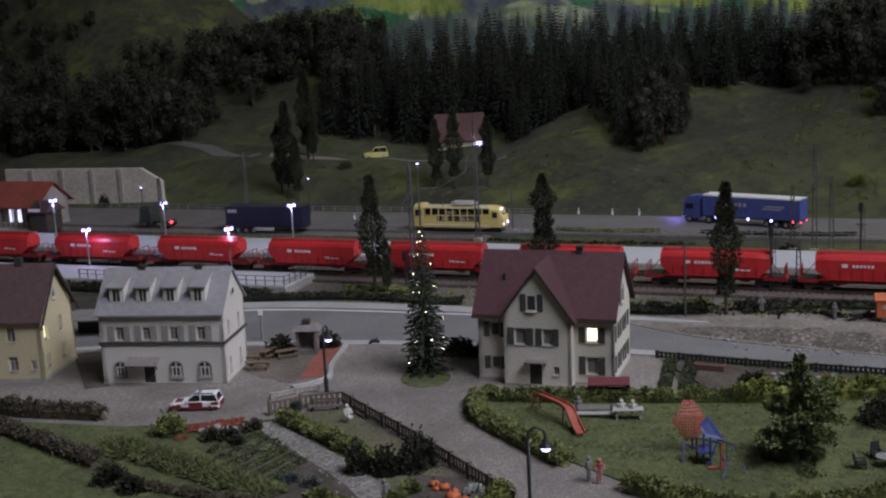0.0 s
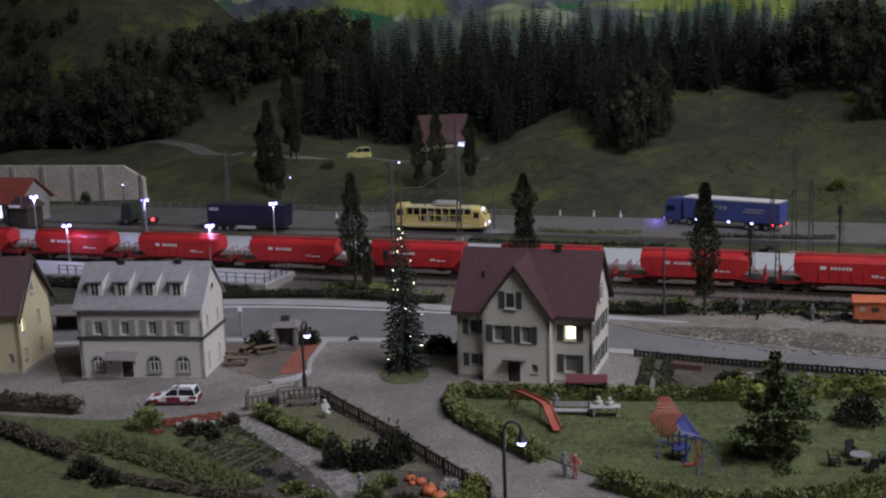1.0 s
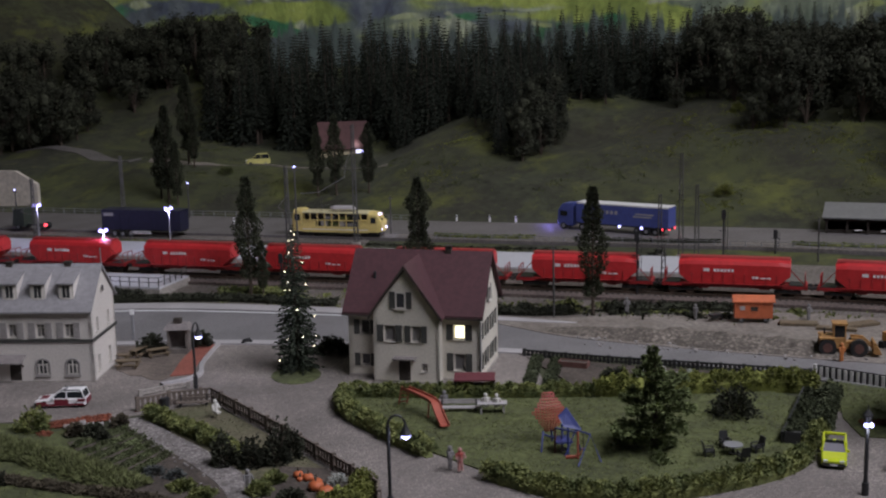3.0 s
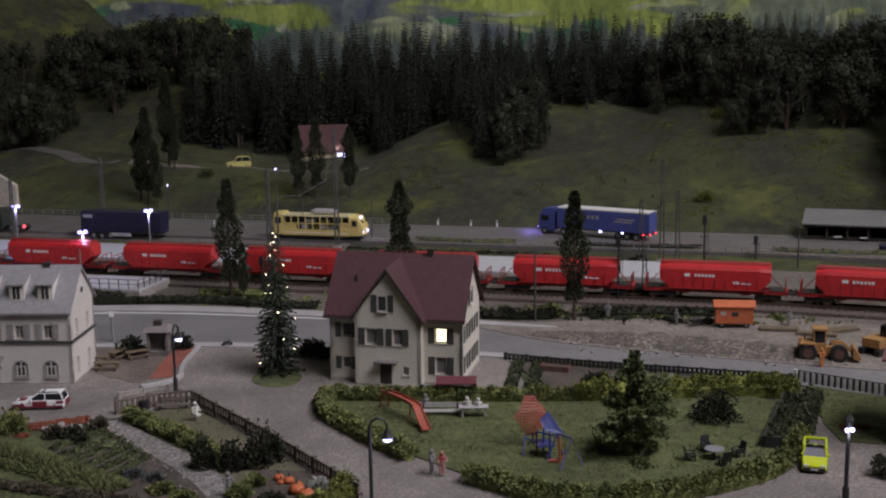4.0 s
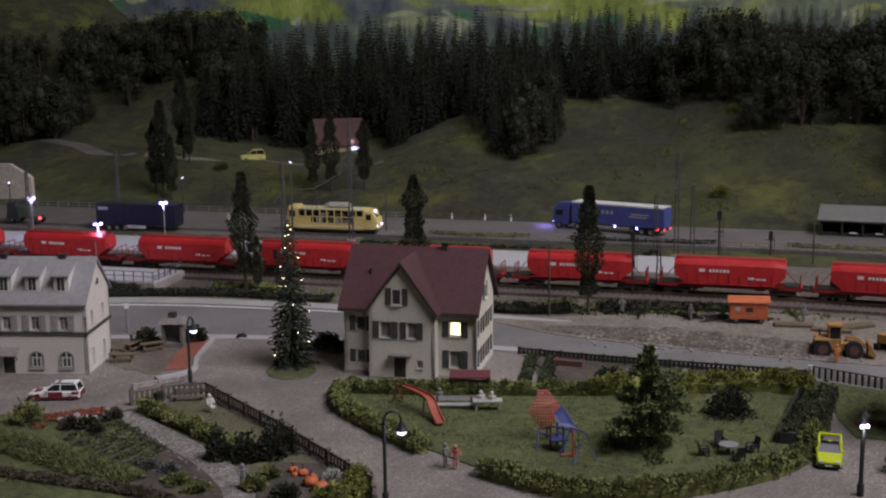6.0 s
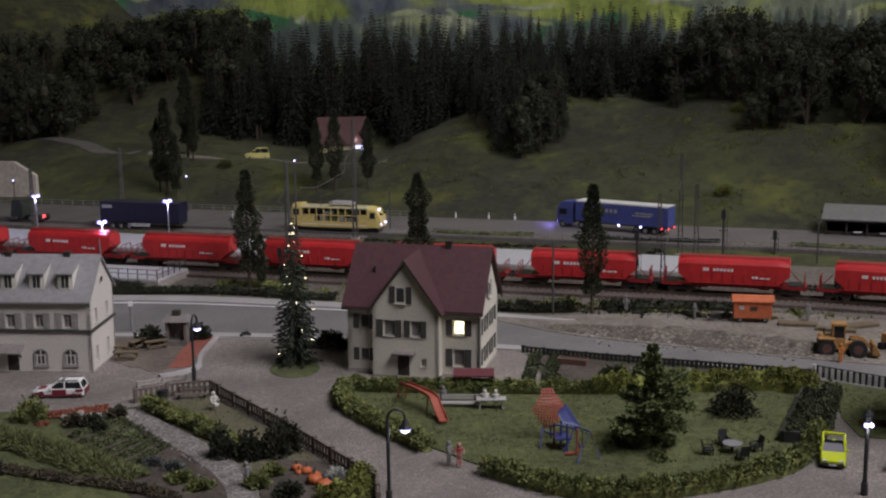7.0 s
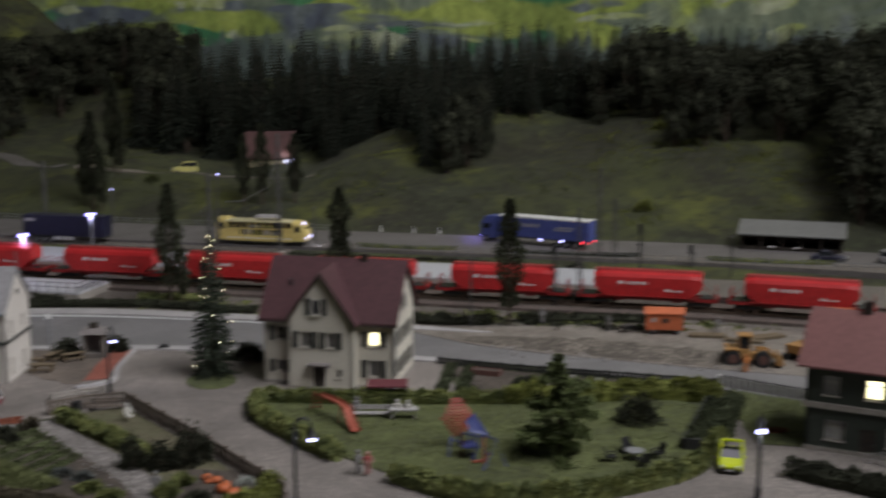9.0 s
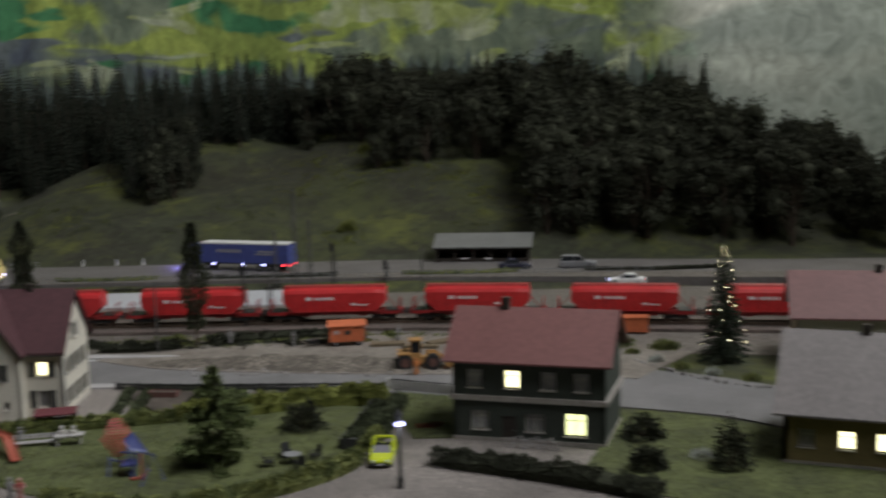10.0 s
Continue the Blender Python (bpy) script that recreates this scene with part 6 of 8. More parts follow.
part("frame", Shape().loft([[(-0.8, -0.12, 0.5), (-0.8, 0.12, 0.5), (-0.8, 0.12, 0.95), (-0.8, -0.12, 0.95)], [(0.2, -0.2, 0.4), (0.2, 0.2, 0.4), (0.2, 0.2, 1.05), (0.2, -0.2, 1.05)], [(0.7, -0.1, 0.5), (0.7, 0.1, 0.5), (0.7, 0.1, 1.0), (0.7, -0.1, 1.0)]]), BLACK, t)
part("handlebar", Shape().tube([(0.5, -0.4, 1.25), (0.65, 0, 1.1), (0.5, 0.4, 1.25)], 0.06, 5), BLACK, t)

# pumpkins
for x, y, r0 in ((5.6, 82.7, 0.62), (5.0, 84.0, 0.58), (5.1, 85.1, 0.42), (4.5, 86.2, 0.42), (3.8, 87.0, 0.4), (3.9, 86.2, 0.28)):
    t = thing("pumpkin", x, y, 0.15, rs.uniform(0, 90), "large orange pumpkin on the garden soil", "pumpkin", "pumpkins")
    s = Shape()
    rings = []
    for a in range(1, 8):
        th = math.pi * a / 8
        rings.append([((r0 * (1 + 0.07 * math.cos(8 * p))) * math.sin(th) * math.cos(p), (r0 * (1 + 0.07 * math.cos(8 * p))) * math.sin(th) * math.sin(p), r0 * 0.72 * (1 - math.cos(th))) for p in [6.2832 * q / 24 for q in range(24)]])
    part("fruit", s.loft(rings), PUMPKIN, t, smooth=True)
    part("stalk", Shape().tube([(0, 0, r0 * 1.35), (0.08, 0.05, r0 * 1.35 + 0.3)], 0.08, 5), TRUNK, t)
solid("pumpkin_soil", Shape().prism([(0.8, 86), (2.6, 89.6), (6.0, 88.4), (8.2, 82.4), (7.4, 79), (1.2, 79)], -0.2, 0.24), SOIL, "dark soil of the pumpkin patch", "soil", "structure")

# ---- playground and garden furniture ----
SLIDE = mat("faded_red_slide", (0.40, 0.105, 0.07), 0.55, 0.12, 200, 0.0)
t = thing("slide", 15.9, 98.6, 0.15, 0, "faded orange plastic playground slide on the lawn", "slide")
chute = [(-1.7, 4.4, 1.5), (-1.0, 3.0, 1.55), (0.05, 0.8, 1.5), (0.35, 0.0, 1.35), (0.5, -1.0, 0.75), (0.65, -2.2, 0.3), (0.7, -2.9, 0.22)]
part("chute", Shape().loft([[(x - 0.42, y, z), (x - 0.42, y, z + 0.26), (x - 0.34, y, z + 0.26), (x - 0.34, y, z + 0.08), (x + 0.34, y, z + 0.08), (x + 0.34, y, z + 0.26), (x + 0.42, y, z + 0.26), (x + 0.42, y, z)] for x, y, z in chute]), SLIDE, t)
for dx in (-0.38, 0.38):
    part("ladder_rail", Shape().tube([(-1.7 + dx, 4.4, 1.85), (-2.0 + dx, 4.9, 0)], 0.07, 5), SLIDE, t)
    part("support", Shape().tube([(0.2 + dx, 0.5, 1.45), (0.1 + dx, 0.5, 0)], 0.07, 5), SLIDE, t)
for q in range(4):
    part("rung", Shape().tube([(-2.35 + 0.07 * q, 4.8 - 0.1 * q, 0.3 + 0.4 * q), (-1.6 + 0.07 * q, 4.8 - 0.1 * q, 0.3 + 0.4 * q)], 0.05, 4), SLIDE, t)
bench(18.6, 100.4, -12, "pale grey wooden garden bench by the hedge", 3.8, PAVE)
t = thing("picnic_table", 21.4, 99.2, 0.15, -10, "pale grey picnic table on the lawn", "table")
part("tabletop", Shape().box(-1.3, -0.55, 0.85, 1.3, 0.55, 0.95), PAVE, t)
for dx in (-1.0, 1.0):
    part("leg", Shape().box(dx - 0.08, -0.4, 0, dx + 0.08, 0.4, 0.85), PAVE, t)
t = thing("garden_swing_seat", 20.9, 105.0, 0.0, -12, "garden seat under a flat wine-red canopy", "garden seat")
part("canopy", Shape().loft([[(-1.9, -1.0, 1.65), (1.9, -1.0, 1.65), (1.9, 0.9, 1.85), (-1.9, 0.9, 1.85)], [(-1.9, -1.0, 1.78), (1.9, -1.0, 1.78), (1.9, 0.9, 1.98), (-1.9, 0.9, 1.98)]]), mat("wine_red_canvas", (0.13, 0.03, 0.038), 0.85, 0.15, 300, 0.1), t)
for dx in (-1.75, 1.75):
    for dy in (-0.8, 0.8):
        part("post", Shape().tube([(dx, dy, 0), (dx, dy, 1.75)], 0.08, 5), BLACK, t)
part("seat", Shape().box(-1.5, -0.3, 0.5, 1.5, 0.5, 0.62).box(-1.5, 0.42, 0.62, 1.5, 0.52, 1.15), GREY, t)

t = thing("climbing_frame", 25.5, 88.2, 0.15, 0, "blue and red climbing frame with rope net and pitched roof", "climbing frame")
for x, y, h, m in ((-1.17, -0.16, 2.1, BROWN_BOX), (-0.57, 0.0, 2.3, PLAY_BLUE), (-0.3, -0.9, 2.3, PLAY_BLUE), (0.2, -2.0, 2.25, SLIDE)):
    part("post", Shape().tube([(x, y, 0), (x, y, h)], 0.09, 6), m, t)
part("roof", Shape().loft([[(0.05, 0.8, 3.3), (1.1, 0.2, 1.6), (-0.35, 0.1, 1.95), (-0.7, 0.6, 2.7)], [(0.05, 0.9, 3.38), (1.1, 0.3, 1.68), (-0.35, 0.2, 2.03), (-0.7, 0.7, 2.78)]]), PLAY_BLUE, t, "blue pitched roof panel")
part("deck", Shape().box(-1.2, -0.9, 0.95, 0.1, 0.9, 1.05), PLAY_BLUE, t)
net = Shape()
hexa = lambda w: 1.55 if abs(w) < 0.4 else max(0.0, 1.55 - (abs(w) - 0.4) * 1.45)
place = lambda a, b: (-0.98 + a, 2.0 + 0.3 * (a * a + b * b) + 0.25 * b, 2.5 + b)
for q in range(13):
    w = -1.38 + q * 2.76 / 12
    h = hexa(w)
    net.tube([place(w, -h), place(w, -h / 3), place(w, h / 3), place(w, h)], 0.05, 4)
for q in range(14):
    b = -1.5 + 3.0 * q / 13
    w = 0.4 + (1.55 - abs(b)) * 0.63
    net.tube([place(-w, b), place(-w / 3, b), place(w / 3, b), place(w, b)], 0.05, 4)
part("net", net, PLAY_RED, t, "red rope net")
part("net_leg", Shape().tube([(-1.9, 0.9, 1.5), (-2.25, 0.1, 0)], 0.08, 5).tube([(-1.9, 0.9, 1.25), (-1.17, -0.16, 1.2)], 0.07, 5).tube([(-0.9, 2.2, 1.1), (-0.8, 2.4, 0)], 0.08, 5), PLAY_BLUE, t)
part("beam", Shape().tube([(-1.17, -0.16, 2.05), (0.2, -2.0, 2.2)], 0.08, 5), PLAY_BLUE, t)
part("seat", Shape().box(-0.85, -0.75, 0.3, -0.35, -0.35, 0.5), BLACK, t, "dark hanging seat")
part("slide", Shape().loft([[(x, y, z), (x + 0.1, y + 0.3, z), (x + 0.1, y + 0.3, z + 0.14), (x, y, z + 0.14)] for x, y, z in ((-0.75, -1.9, 0.1), (-0.1, -2.0, 0.12), (0.35, -2.1, 0.3), (0.6, -2.0, 0.75))]), SLIDE, t, "short red slide")
t = thing("swing", 26.8, 86.5, 0.15, 0, "blue tubular swing frame", "swing")
part("leg", Shape().tube([(-1.5, -1.9, 0), (0, 0, 1.85), (0.5, -1.4, 0)], 0.075, 5), PLAY_BLUE, t)
part("leg", Shape().tube([(-1.9, 0.6, 0), (-0.9, 1.1, 1.95), (-0.4, 1.5, 0)], 0.075, 5), PLAY_BLUE, t)
part("crossbar", Shape().tube([(0, 0, 1.85), (-0.9, 1.1, 1.95)], 0.075, 6), PLAY_BLUE, t)
part("swing_seat", Shape().box(-0.6, 0.4, 0.45, -0.3, 0.7, 0.52), PLAY_BLUE, t)
part("rope", Shape().tube([(-0.45, 0.45, 0.5), (-0.42, 0.5, 1.9)], 0.03, 4), BLACK, t)
t = thing("garden_table", 37.9, 84.6, 0.15, 0, "round grey garden table on the lawn", "table")
t.scale = (0.78, 0.78, 0.8)
part("tabletop", Shape().disc(0, 0, 0.98, 1.0, 0.1, "z", 20), GREY, t)
part("leg", Shape().tube([(0, 0, 0), (0, 0, 0.95)], 0.14, 6).disc(0, 0, 0.06, 0.45, 0.12, "z", 12), BLACK, t)


def garden_chair(x, y, turn):
    t = thing("garden_chair", x, y, 0.15, turn, "dark plastic garden chair at the round table", "chair", "chairs round the garden table")
    t.scale = (0.8, 0.8, 0.8)
    part("seat", Shape().box(-0.5, -0.5, 0.5, 0.5, 0.5, 0.62), BLACK, t)
    part("backrest", Shape().loft([[(-0.5, 0.42, 0.6), (0.5, 0.42, 0.6), (0.5, 0.54, 0.6), (-0.5, 0.54, 0.6)], [(-0.4, 0.62, 1.55), (0.4, 0.62, 1.55), (0.4, 0.72, 1.55), (-0.4, 0.72, 1.55)]]), BLACK, t)
    for dx in (-0.42, 0.42):
        part("armrest", Shape().box(dx - 0.07, -0.45, 0.85, dx + 0.07, 0.5, 0.93), BLACK, t)
        for dy in (-0.42, 0.42):
            part("leg", Shape().box(dx - 0.06, dy - 0.06, 0, dx + 0.06, dy + 0.06, 0.85), BLACK, t)


for x, y, a in ((37.9, 86.2, 0), (35.9, 84.6, 80), (39.9, 84.6, -80), (38.1, 83.0, 180)):
    garden_chair(x, y, a)
t = thing("planter_wall", 42.6, 86.2, 0, 0, "low dark planter wall overgrown with dark green ivy", "planter")
part("wall", strip([(0, 0), (3.6, 5.6), (7.0, 11.0)], [(0.16, -0.1), (3.74, 5.5), (7.14, 10.9)], 0, 1.1), BLACK, t)
part("wall", strip([(0.2, -0.2), (1.4, -0.7)], [(0.4, 0.2), (1.6, -0.3)], 0, 1.1), BLACK, t)
part("soil", strip([(0.4, 0), (3.9, 5.4), (7.2, 10.8)], [(1.9, -0.2), (5.2, 4.6), (8.4, 9.8)], 0, 0.7), SOIL, t)
ri = random.Random(61)
iv = Shape()
for _ in range(3600):
    f, c = ri.random(), ri.random()
    top = 0.72 + 0.42 * (1 - c) + 0.3 * noise.noise(Vector((f * 9, c * 3, 4.0)))
    q = Vector((0.35 + 6.9 * f + 1.5 * c, 10.8 * f - 0.6 * c, top * ri.uniform(0.8, 1.0)))
    leaf(iv, q, Vector((ri.uniform(-0.8, 0.8), ri.uniform(-1.0, 0.4), ri.uniform(0.1, 0.9))).normalized(), ri.uniform(0.16, 0.34), ri)
part("ivy", iv, IVY, t, "dense dark green ivy")
t = thing("planter_box", 32.2, 111.8, 0, -30, "low red-brown planter box", "planter")
part("box", Shape().box(-1.5, -0.6, 0, 1.5, -0.48, 0.7).box(-1.5, 0.48, 0, 1.5, 0.6, 0.7).box(-1.5, -0.48, 0, -1.38, 0.48, 0.7).box(1.38, -0.48, 0, 1.5, 0.48, 0.7), BROWN_BOX, t)
part("soil", Shape().box(-1.4, -0.5, 0, 1.4, 0.5, 0.6), SOIL, t)


def bicycle(x, y, turn):
    t = thing("bicycle", x, y, 0.06, turn, "pale parked bicycle before the green house", "bicycle", "bicycles")
    for dx in (-0.65, 0.65):
        part("wheel", Shape().tube([(dx + 0.4 * math.cos(a), 0, 0.42 + 0.4 * math.sin(a)) for a in [6.2832 * q / 12 for q in range(13)]], 0.05, 4), PAVE, t)
    part("frame", Shape().tube([(-0.65, 0, 0.42), (-0.1, 0, 0.45), (0.45, 0, 0.95), (-0.3, 0, 0.95), (-0.1, 0, 0.45)], 0.05, 4).tube([(0.65, 0, 0.42), (0.4, 0, 1.1)], 0.05, 4), PAVE, t)
    part("handlebar", Shape().tube([(0.35, -0.25, 1.12), (0.42, 0, 1.1), (0.35, 0.25, 1.12)], 0.05, 4), PAVE, t)


for x, y, a in ((56.6, 79.6, -40), (57.6, 78.6, -30), (58.6, 77.8, -50)):
    bicycle(x, y, a)

# ---- station and lineside ----
def platform_lamp(x, y, h, z=1.2):
    t = thing("platform_lamp", x, y, z, 24, "slim grey platform lamp with bright blue-white head", "lamp", "platform lamps")
    part("pole", Shape().tube([(0, 0, 0), (0, 0, h)], [0.13, 0.08], 6), GREY, t)
    part("arm", Shape().box(-0.7, -0.08, h - 0.05, 0.7, 0.08, h + 0.05), GREY, t)
    for dx in (-0.42, 0.42):
        part("lamp_head", Shape().ball(dx, 0, h - 0.1, 0.29, 0.23, 6, 10), BULB_B, t, smooth=True)
    part("foot", Shape().tube([(0, 0, 0), (0, 0, 0.5)], 0.22, 8), GREY, t)
    point_lamp("platform_lamp_light", x, y - 0.3, z + h - 0.7, 0.05, (0.52, 0.5, 1.0))


for x, y, h in ((-20.1, 173.2, 5.5), (-41.7, 179.9, 5.5), (-11.9, 187.3, 6.2), (-33.2, 198.0, 6.2), (-53.5, 209.0, 6.2)):
    platform_lamp(x, y, h)


def lattice_mast(x, y, h, z=0.2, arm=0.0, turn=-25, label="grey steel lattice catenary mast"):
    t = thing("catenary_mast", x, y, z, turn, label, "mast", "catenary masts")
    for dx, dy in ((-0.32, -0.2), (0.32, -0.2), (0.32, 0.2), (-0.32, 0.2)):
        part("upright", Shape().tube([(dx, dy, 0), (dx * 0.5, dy * 0.5, h)], 0.07, 4), MAST, t)
    n = int(h / 0.8)
    zig = [(0.32 * (1 - 0.5 * k / n) * (1 if k % 2 else -1), -0.2, h * k / n) for k in range(n + 1)]
    part("lacing", Shape().tube(zig, 0.045, 4), MAST, t)
    part("footing", Shape().box(-0.55, -0.45, -0.3, 0.55, 0.45, 0.35), CONCRETE, t)
    if arm:
        part("arm", Shape().tube([(0, 0, h * 0.6), (0, arm, h * 0.68)], 0.06, 4).tube([(0, 0, h * 0.75), (0, arm, h * 0.68)], 0.05, 4), MAST, t)
    return t


lattice_mast(5.6, 158.5, 16.2, arm=-3)
lattice_mast(16.5, 182.5, 18.5, 1.0, arm=-4)
lattice_mast(-30.4, 179.2, 13.5, arm=-3)
lattice_mast(-20.5, 205, 13.0, 1.0)
lattice_mast(60.6, 159.8, 14.8, 0.8, arm=-4)
lattice_mast(58.0, 161.2, 9.0, 0.8)
lattice_mast(62.5, 158.6, 10.5, 0.8)
lattice_mast(51.7, 141.4, 6.2)


def signal(x, y, h, z, label, heads=1):
    t = thing("railway_signal", x, y, z, -25, label, "signal", "railway signals")
    part("post", Shape().tube([(0, 0, -0.1), (0, 0, h)], 0.12, 6), BLACK, t)
    face = ((-0.26, h - 1.3), (0.26, h - 1.3), (0.3, h - 1.1), (0.3, h - 0.2), (0.17, h), (-0.17, h), (-0.3, h - 0.2), (-0.3, h - 1.1))
    part("screen", Shape().loft([[(a, -0.25, b) for a, b in face], [(a, -0.1, b) for a, b in face]]), BLACK, t)
    part("bracket", Shape().box(-0.6, -0.1, h * 0.62, 0.6, 0.0, h * 0.62 + 0.1), BLACK, t)
    part("ladder", Shape().box(0.2, 0.1, 0, 0.26, 0.16, h - 0.4).box(0.5, 0.1, 0, 0.56, 0.16, h - 0.4), BLACK, t)
    part("lens", Shape().disc(0, -0.27, h - 0.6, 0.12, 0.06, "y", 8), PANE, t)
    if heads > 1:
        part("distant_screen", Shape().box(-0.32, -0.25, h * 0.45, 0.32, -0.1, h * 0.45 + 0.9), BLACK, t)
    return t


signal(47.8, 140.0, 8.4, 0.1, "tall black railway signal with two screens", 2)
signal(63.8, 152.0, 7.8, 0.8, "tall black railway signal post", 1)
signal(74.3, 158.8, 3.4, 0.8, "short black railway signal", 1)
signal(4.4, 157.0, 4.5, 0.4, "small black signal beside the platform", 1)
signal(-39.2, 181.6, 4.2, 0.4, "small black signal beside the platform", 1)


def pole(x, y, h, z=0.0, label="plain dark pole beside the road", lit=False):
    t = thing("pole", x, y, z, 0, label, "pole", "poles")
    part("shaft", Shape().tube([(0, 0, -0.2), (0, 0, h)], [0.15, 0.1], 6), MAST, t)
    part("crossbar", Shape().box(-0.4, -0.06, h - 0.5, 0.4, 0.06, h - 0.38), MAST, t)
    if lit:
        part("lamp", Shape().ball(0, -0.2, h, 0.14, rows=4, sides=6), BULB, t)


pole(35.4, 132.8, 8.6)
pole(22.6, 188.6, 6.5, 1.0)
pole(-10.4, 216, 6.0, 1.6, "thin pole with a tiny lit lamp", True)
pole(-39.4, 214, 7.0, 1.0, "thin pole with a tiny lit lamp", True)
pole(6.8, 160.0, 15.6, 0.4, "tall thin pole with a tiny lit lamp", True)
pole(-57, 214, 6.0, 1.0)
pole(77.5, 152, 6.0, 0.8)

# overhead wires
t = thing("overhead_wire", 0, 0, 0, 0, "thin sagging overhead cable across the tracks", "cable")
part("cable", Shape().tube([(8.6, 192.4, 8.0), (11.4, 191.1, 8.2), (15.5, 189.2, 10.7), (15.9, 188.9, 13.4), (16.5, 182.6, 16.0)], 0.07, 4), GREY, t)


def railing(points, height, z, name, label, material, step=1.4):
    t = thing(name, points[0][0], points[0][1], z, 0, label, "railing")
    ox, oy = points[0]
    pts = [Vector((x - ox, y - oy, 0)) for x, y in points]
    post = Shape().box(-0.06, -0.06, 0, 0.06, 0.06, height).mesh("post", material)
    for a, b in zip(pts, pts[1:]):
        d = b - a
        n = max(1, round(d.length / step))
        for k in range(n + 1):
            p = a + d * (k / n)
            part("post", post, material, t, at=(p.x, p.y, 0, 0))
        for f in (0.5, 0.97):
            part("rail", Shape().tube([tuple(a + Vector((0, 0, height * f))), tuple(b + Vector((0, 0, height * f)))], 0.05, 4), material, t)


railing([uv(-110, 137.3), uv(-77.3, 137.3), uv(-77.3, 145.0)], 1.3, 1.2, "platform_railing", "dark grey pipe railing on the platform edge", MAST)
railing([uv(-150, 193.0), uv(-60, 193.0)], 1.0, 1.35, "guard_rail", "grey guard rail along the rear road", GREY, 2.2)
railing([uv(-60, 176.9), uv(40, 176.9 - 0.0)], 1.0, 1.1, "guard_rail", "grey guard rail along the rear road", GREY, 2.2)
for x, y in ((34.8, 198.0), (44.0, 193.4), (-2.5, 207), (40.0, 195.6)):
    t = thing("bollard", x, y, 1.35, 0, "white roadside marker post", "bollard", "bollards")
    part("post", Shape().tube([(0, 0, 0), (0, 0, 1.0)], [0.2, 0.14], 6), WHITE, t)
    part("band", Shape().tube([(0, 0, 0.72), (0, 0, 0.86)], 0.19, 6), BLACK, t)

# shrubs between road and railway, weeds by the tracks
hedge([(-22, 154.4), (-12, 154.2), (-2, 151.6), (6, 147.6), (11, 145.4)], 1.8, 1.1, LEAF_D, "dark low shrubs along the railway bank", 45, 0.45, seed=61)
hedge([(-4, 156), (0, 156.5), (6, 153)], 2.4, 1.0, LEAF, "green weeds beside the track", 35, 0.45, seed=62)
hedge([(29, 136.2), (33, 134.4), (38, 133.4)], 1.4, 1.1, LEAF_D, "dark low shrubs along the railway bank", 45, 0.45, seed=63)
hedge([(41.5, 134.4), (46, 132.8), (52, 131.6), (57, 129.8)], 1.8, 1.3, LEAF_D, "dark low shrubs along the railway bank", 45, 0.45, seed=64)
hedge([uv(-118, 172.2), uv(-100, 172.0), uv(-84, 172.2)], 1.6, 0.8, LEAF, "green weeds beside the rear road", 30, 0.45, seed=65)
hedge([uv(-62, 174.6), uv(-45, 174.2), uv(-30, 174.8)], 1.4, 0.8, LEAF_D, "low weeds beside the rear road", 30, 0.45, seed=66)
hedge([uv(-110, 134.6), uv(-92, 134.4), uv(-78, 134.8)], 2.2, 1.6, LEAF_D, "dark shrubs below the platform", 40, 0.5, seed=67)
hedge([(48, 143.4), (52, 141.6), (56, 139.6)], 2.0, 1.5, LEAF_D, "dark weeds beside the track", 40, 0.5, seed=68)
for k, (x, y, r0, h0) in enumerate([(57.6, 161.5, 2.2, 1.7), (41.5, 178.6, 1.4, 1.1), (71.0, 131.0, 1.7, 2.0), (77.0, 117.5, 2.0, 1.2), (84, 108, 2.4, 1.2), (88, 104, 2.0, 1.1)]):
    shrub(x, y, r0, h0, LEAF if k > 2 else LEAF_D, "low wild bush beside the track", 70 + k, 240, 0.5)
for k, (a, b) in enumerate(((-52, -36), (-30, -8), (2, 20), (30, 52))):
    hedge([uv(a, 179.2), uv((a + b) / 2, 178.2), uv(b, 179.4)], 1.3, 0.55, LEAF_D if k % 2 else LEAF, "straggling weeds on the gravel verge", 34, 0.36, name="weeds", seed=170 + k).location.z = 0.0138
def weed_tufts(name, spots, material, label, seed, count, height, reach, base=None):
    """Loose tufts round given spots, one sheet of fibres."""
    r = random.Random(seed)
    g = Shape()
    for _ in range(count):
        x, y, w = r.choice(spots)
        px, py = x + r.gauss(0, w), y + r.gauss(0, w * 0.6)
        z = (ground_z(px, py) - 0.05) if base is None else base
        n = 0.5 + noise.noise(Vector((px * 0.5, py * 0.5, seed)))
        if n < 0.25:
            continue
        d = Vector((r.uniform(-0.7, 0.7), r.uniform(-0.7, 0.7), 1.0)).normalized()
        leaf(g, Vector((px, py, z)), d, height * n * r.uniform(0.6, 1.5), r, reach)
    return solid(name, g, material, label, "weeds", "stuff")


lineside = [(*uv(u, 139.5 + 1.8 * math.sin(u)), 2.2) for u in range(-70, 0, 3)] + [(*uv(u, 141.2), 1.6) for u in range(-26, 10, 2)]
weed_tufts("lineside_weeds", lineside, LEAF, "patchy green weeds on lineside gravel", 301, 5200, 0.42, 0.4, 0.06)
weed_tufts("lineside_scrub", [(*uv(u, 138.4), 1.3) for u in range(-34, -2, 2)], LEAF_D, "dark dry scrub along the line", 302, 3000, 0.6, 0.4, 0.06)
weed_tufts("verge_weeds", [(*uv(u, 172.6), 1.1) for u in range(-130, -30, 4)], LEAF, "thin weeds by the siding", 303, 2600, 0.4, 0.4, 0.3)
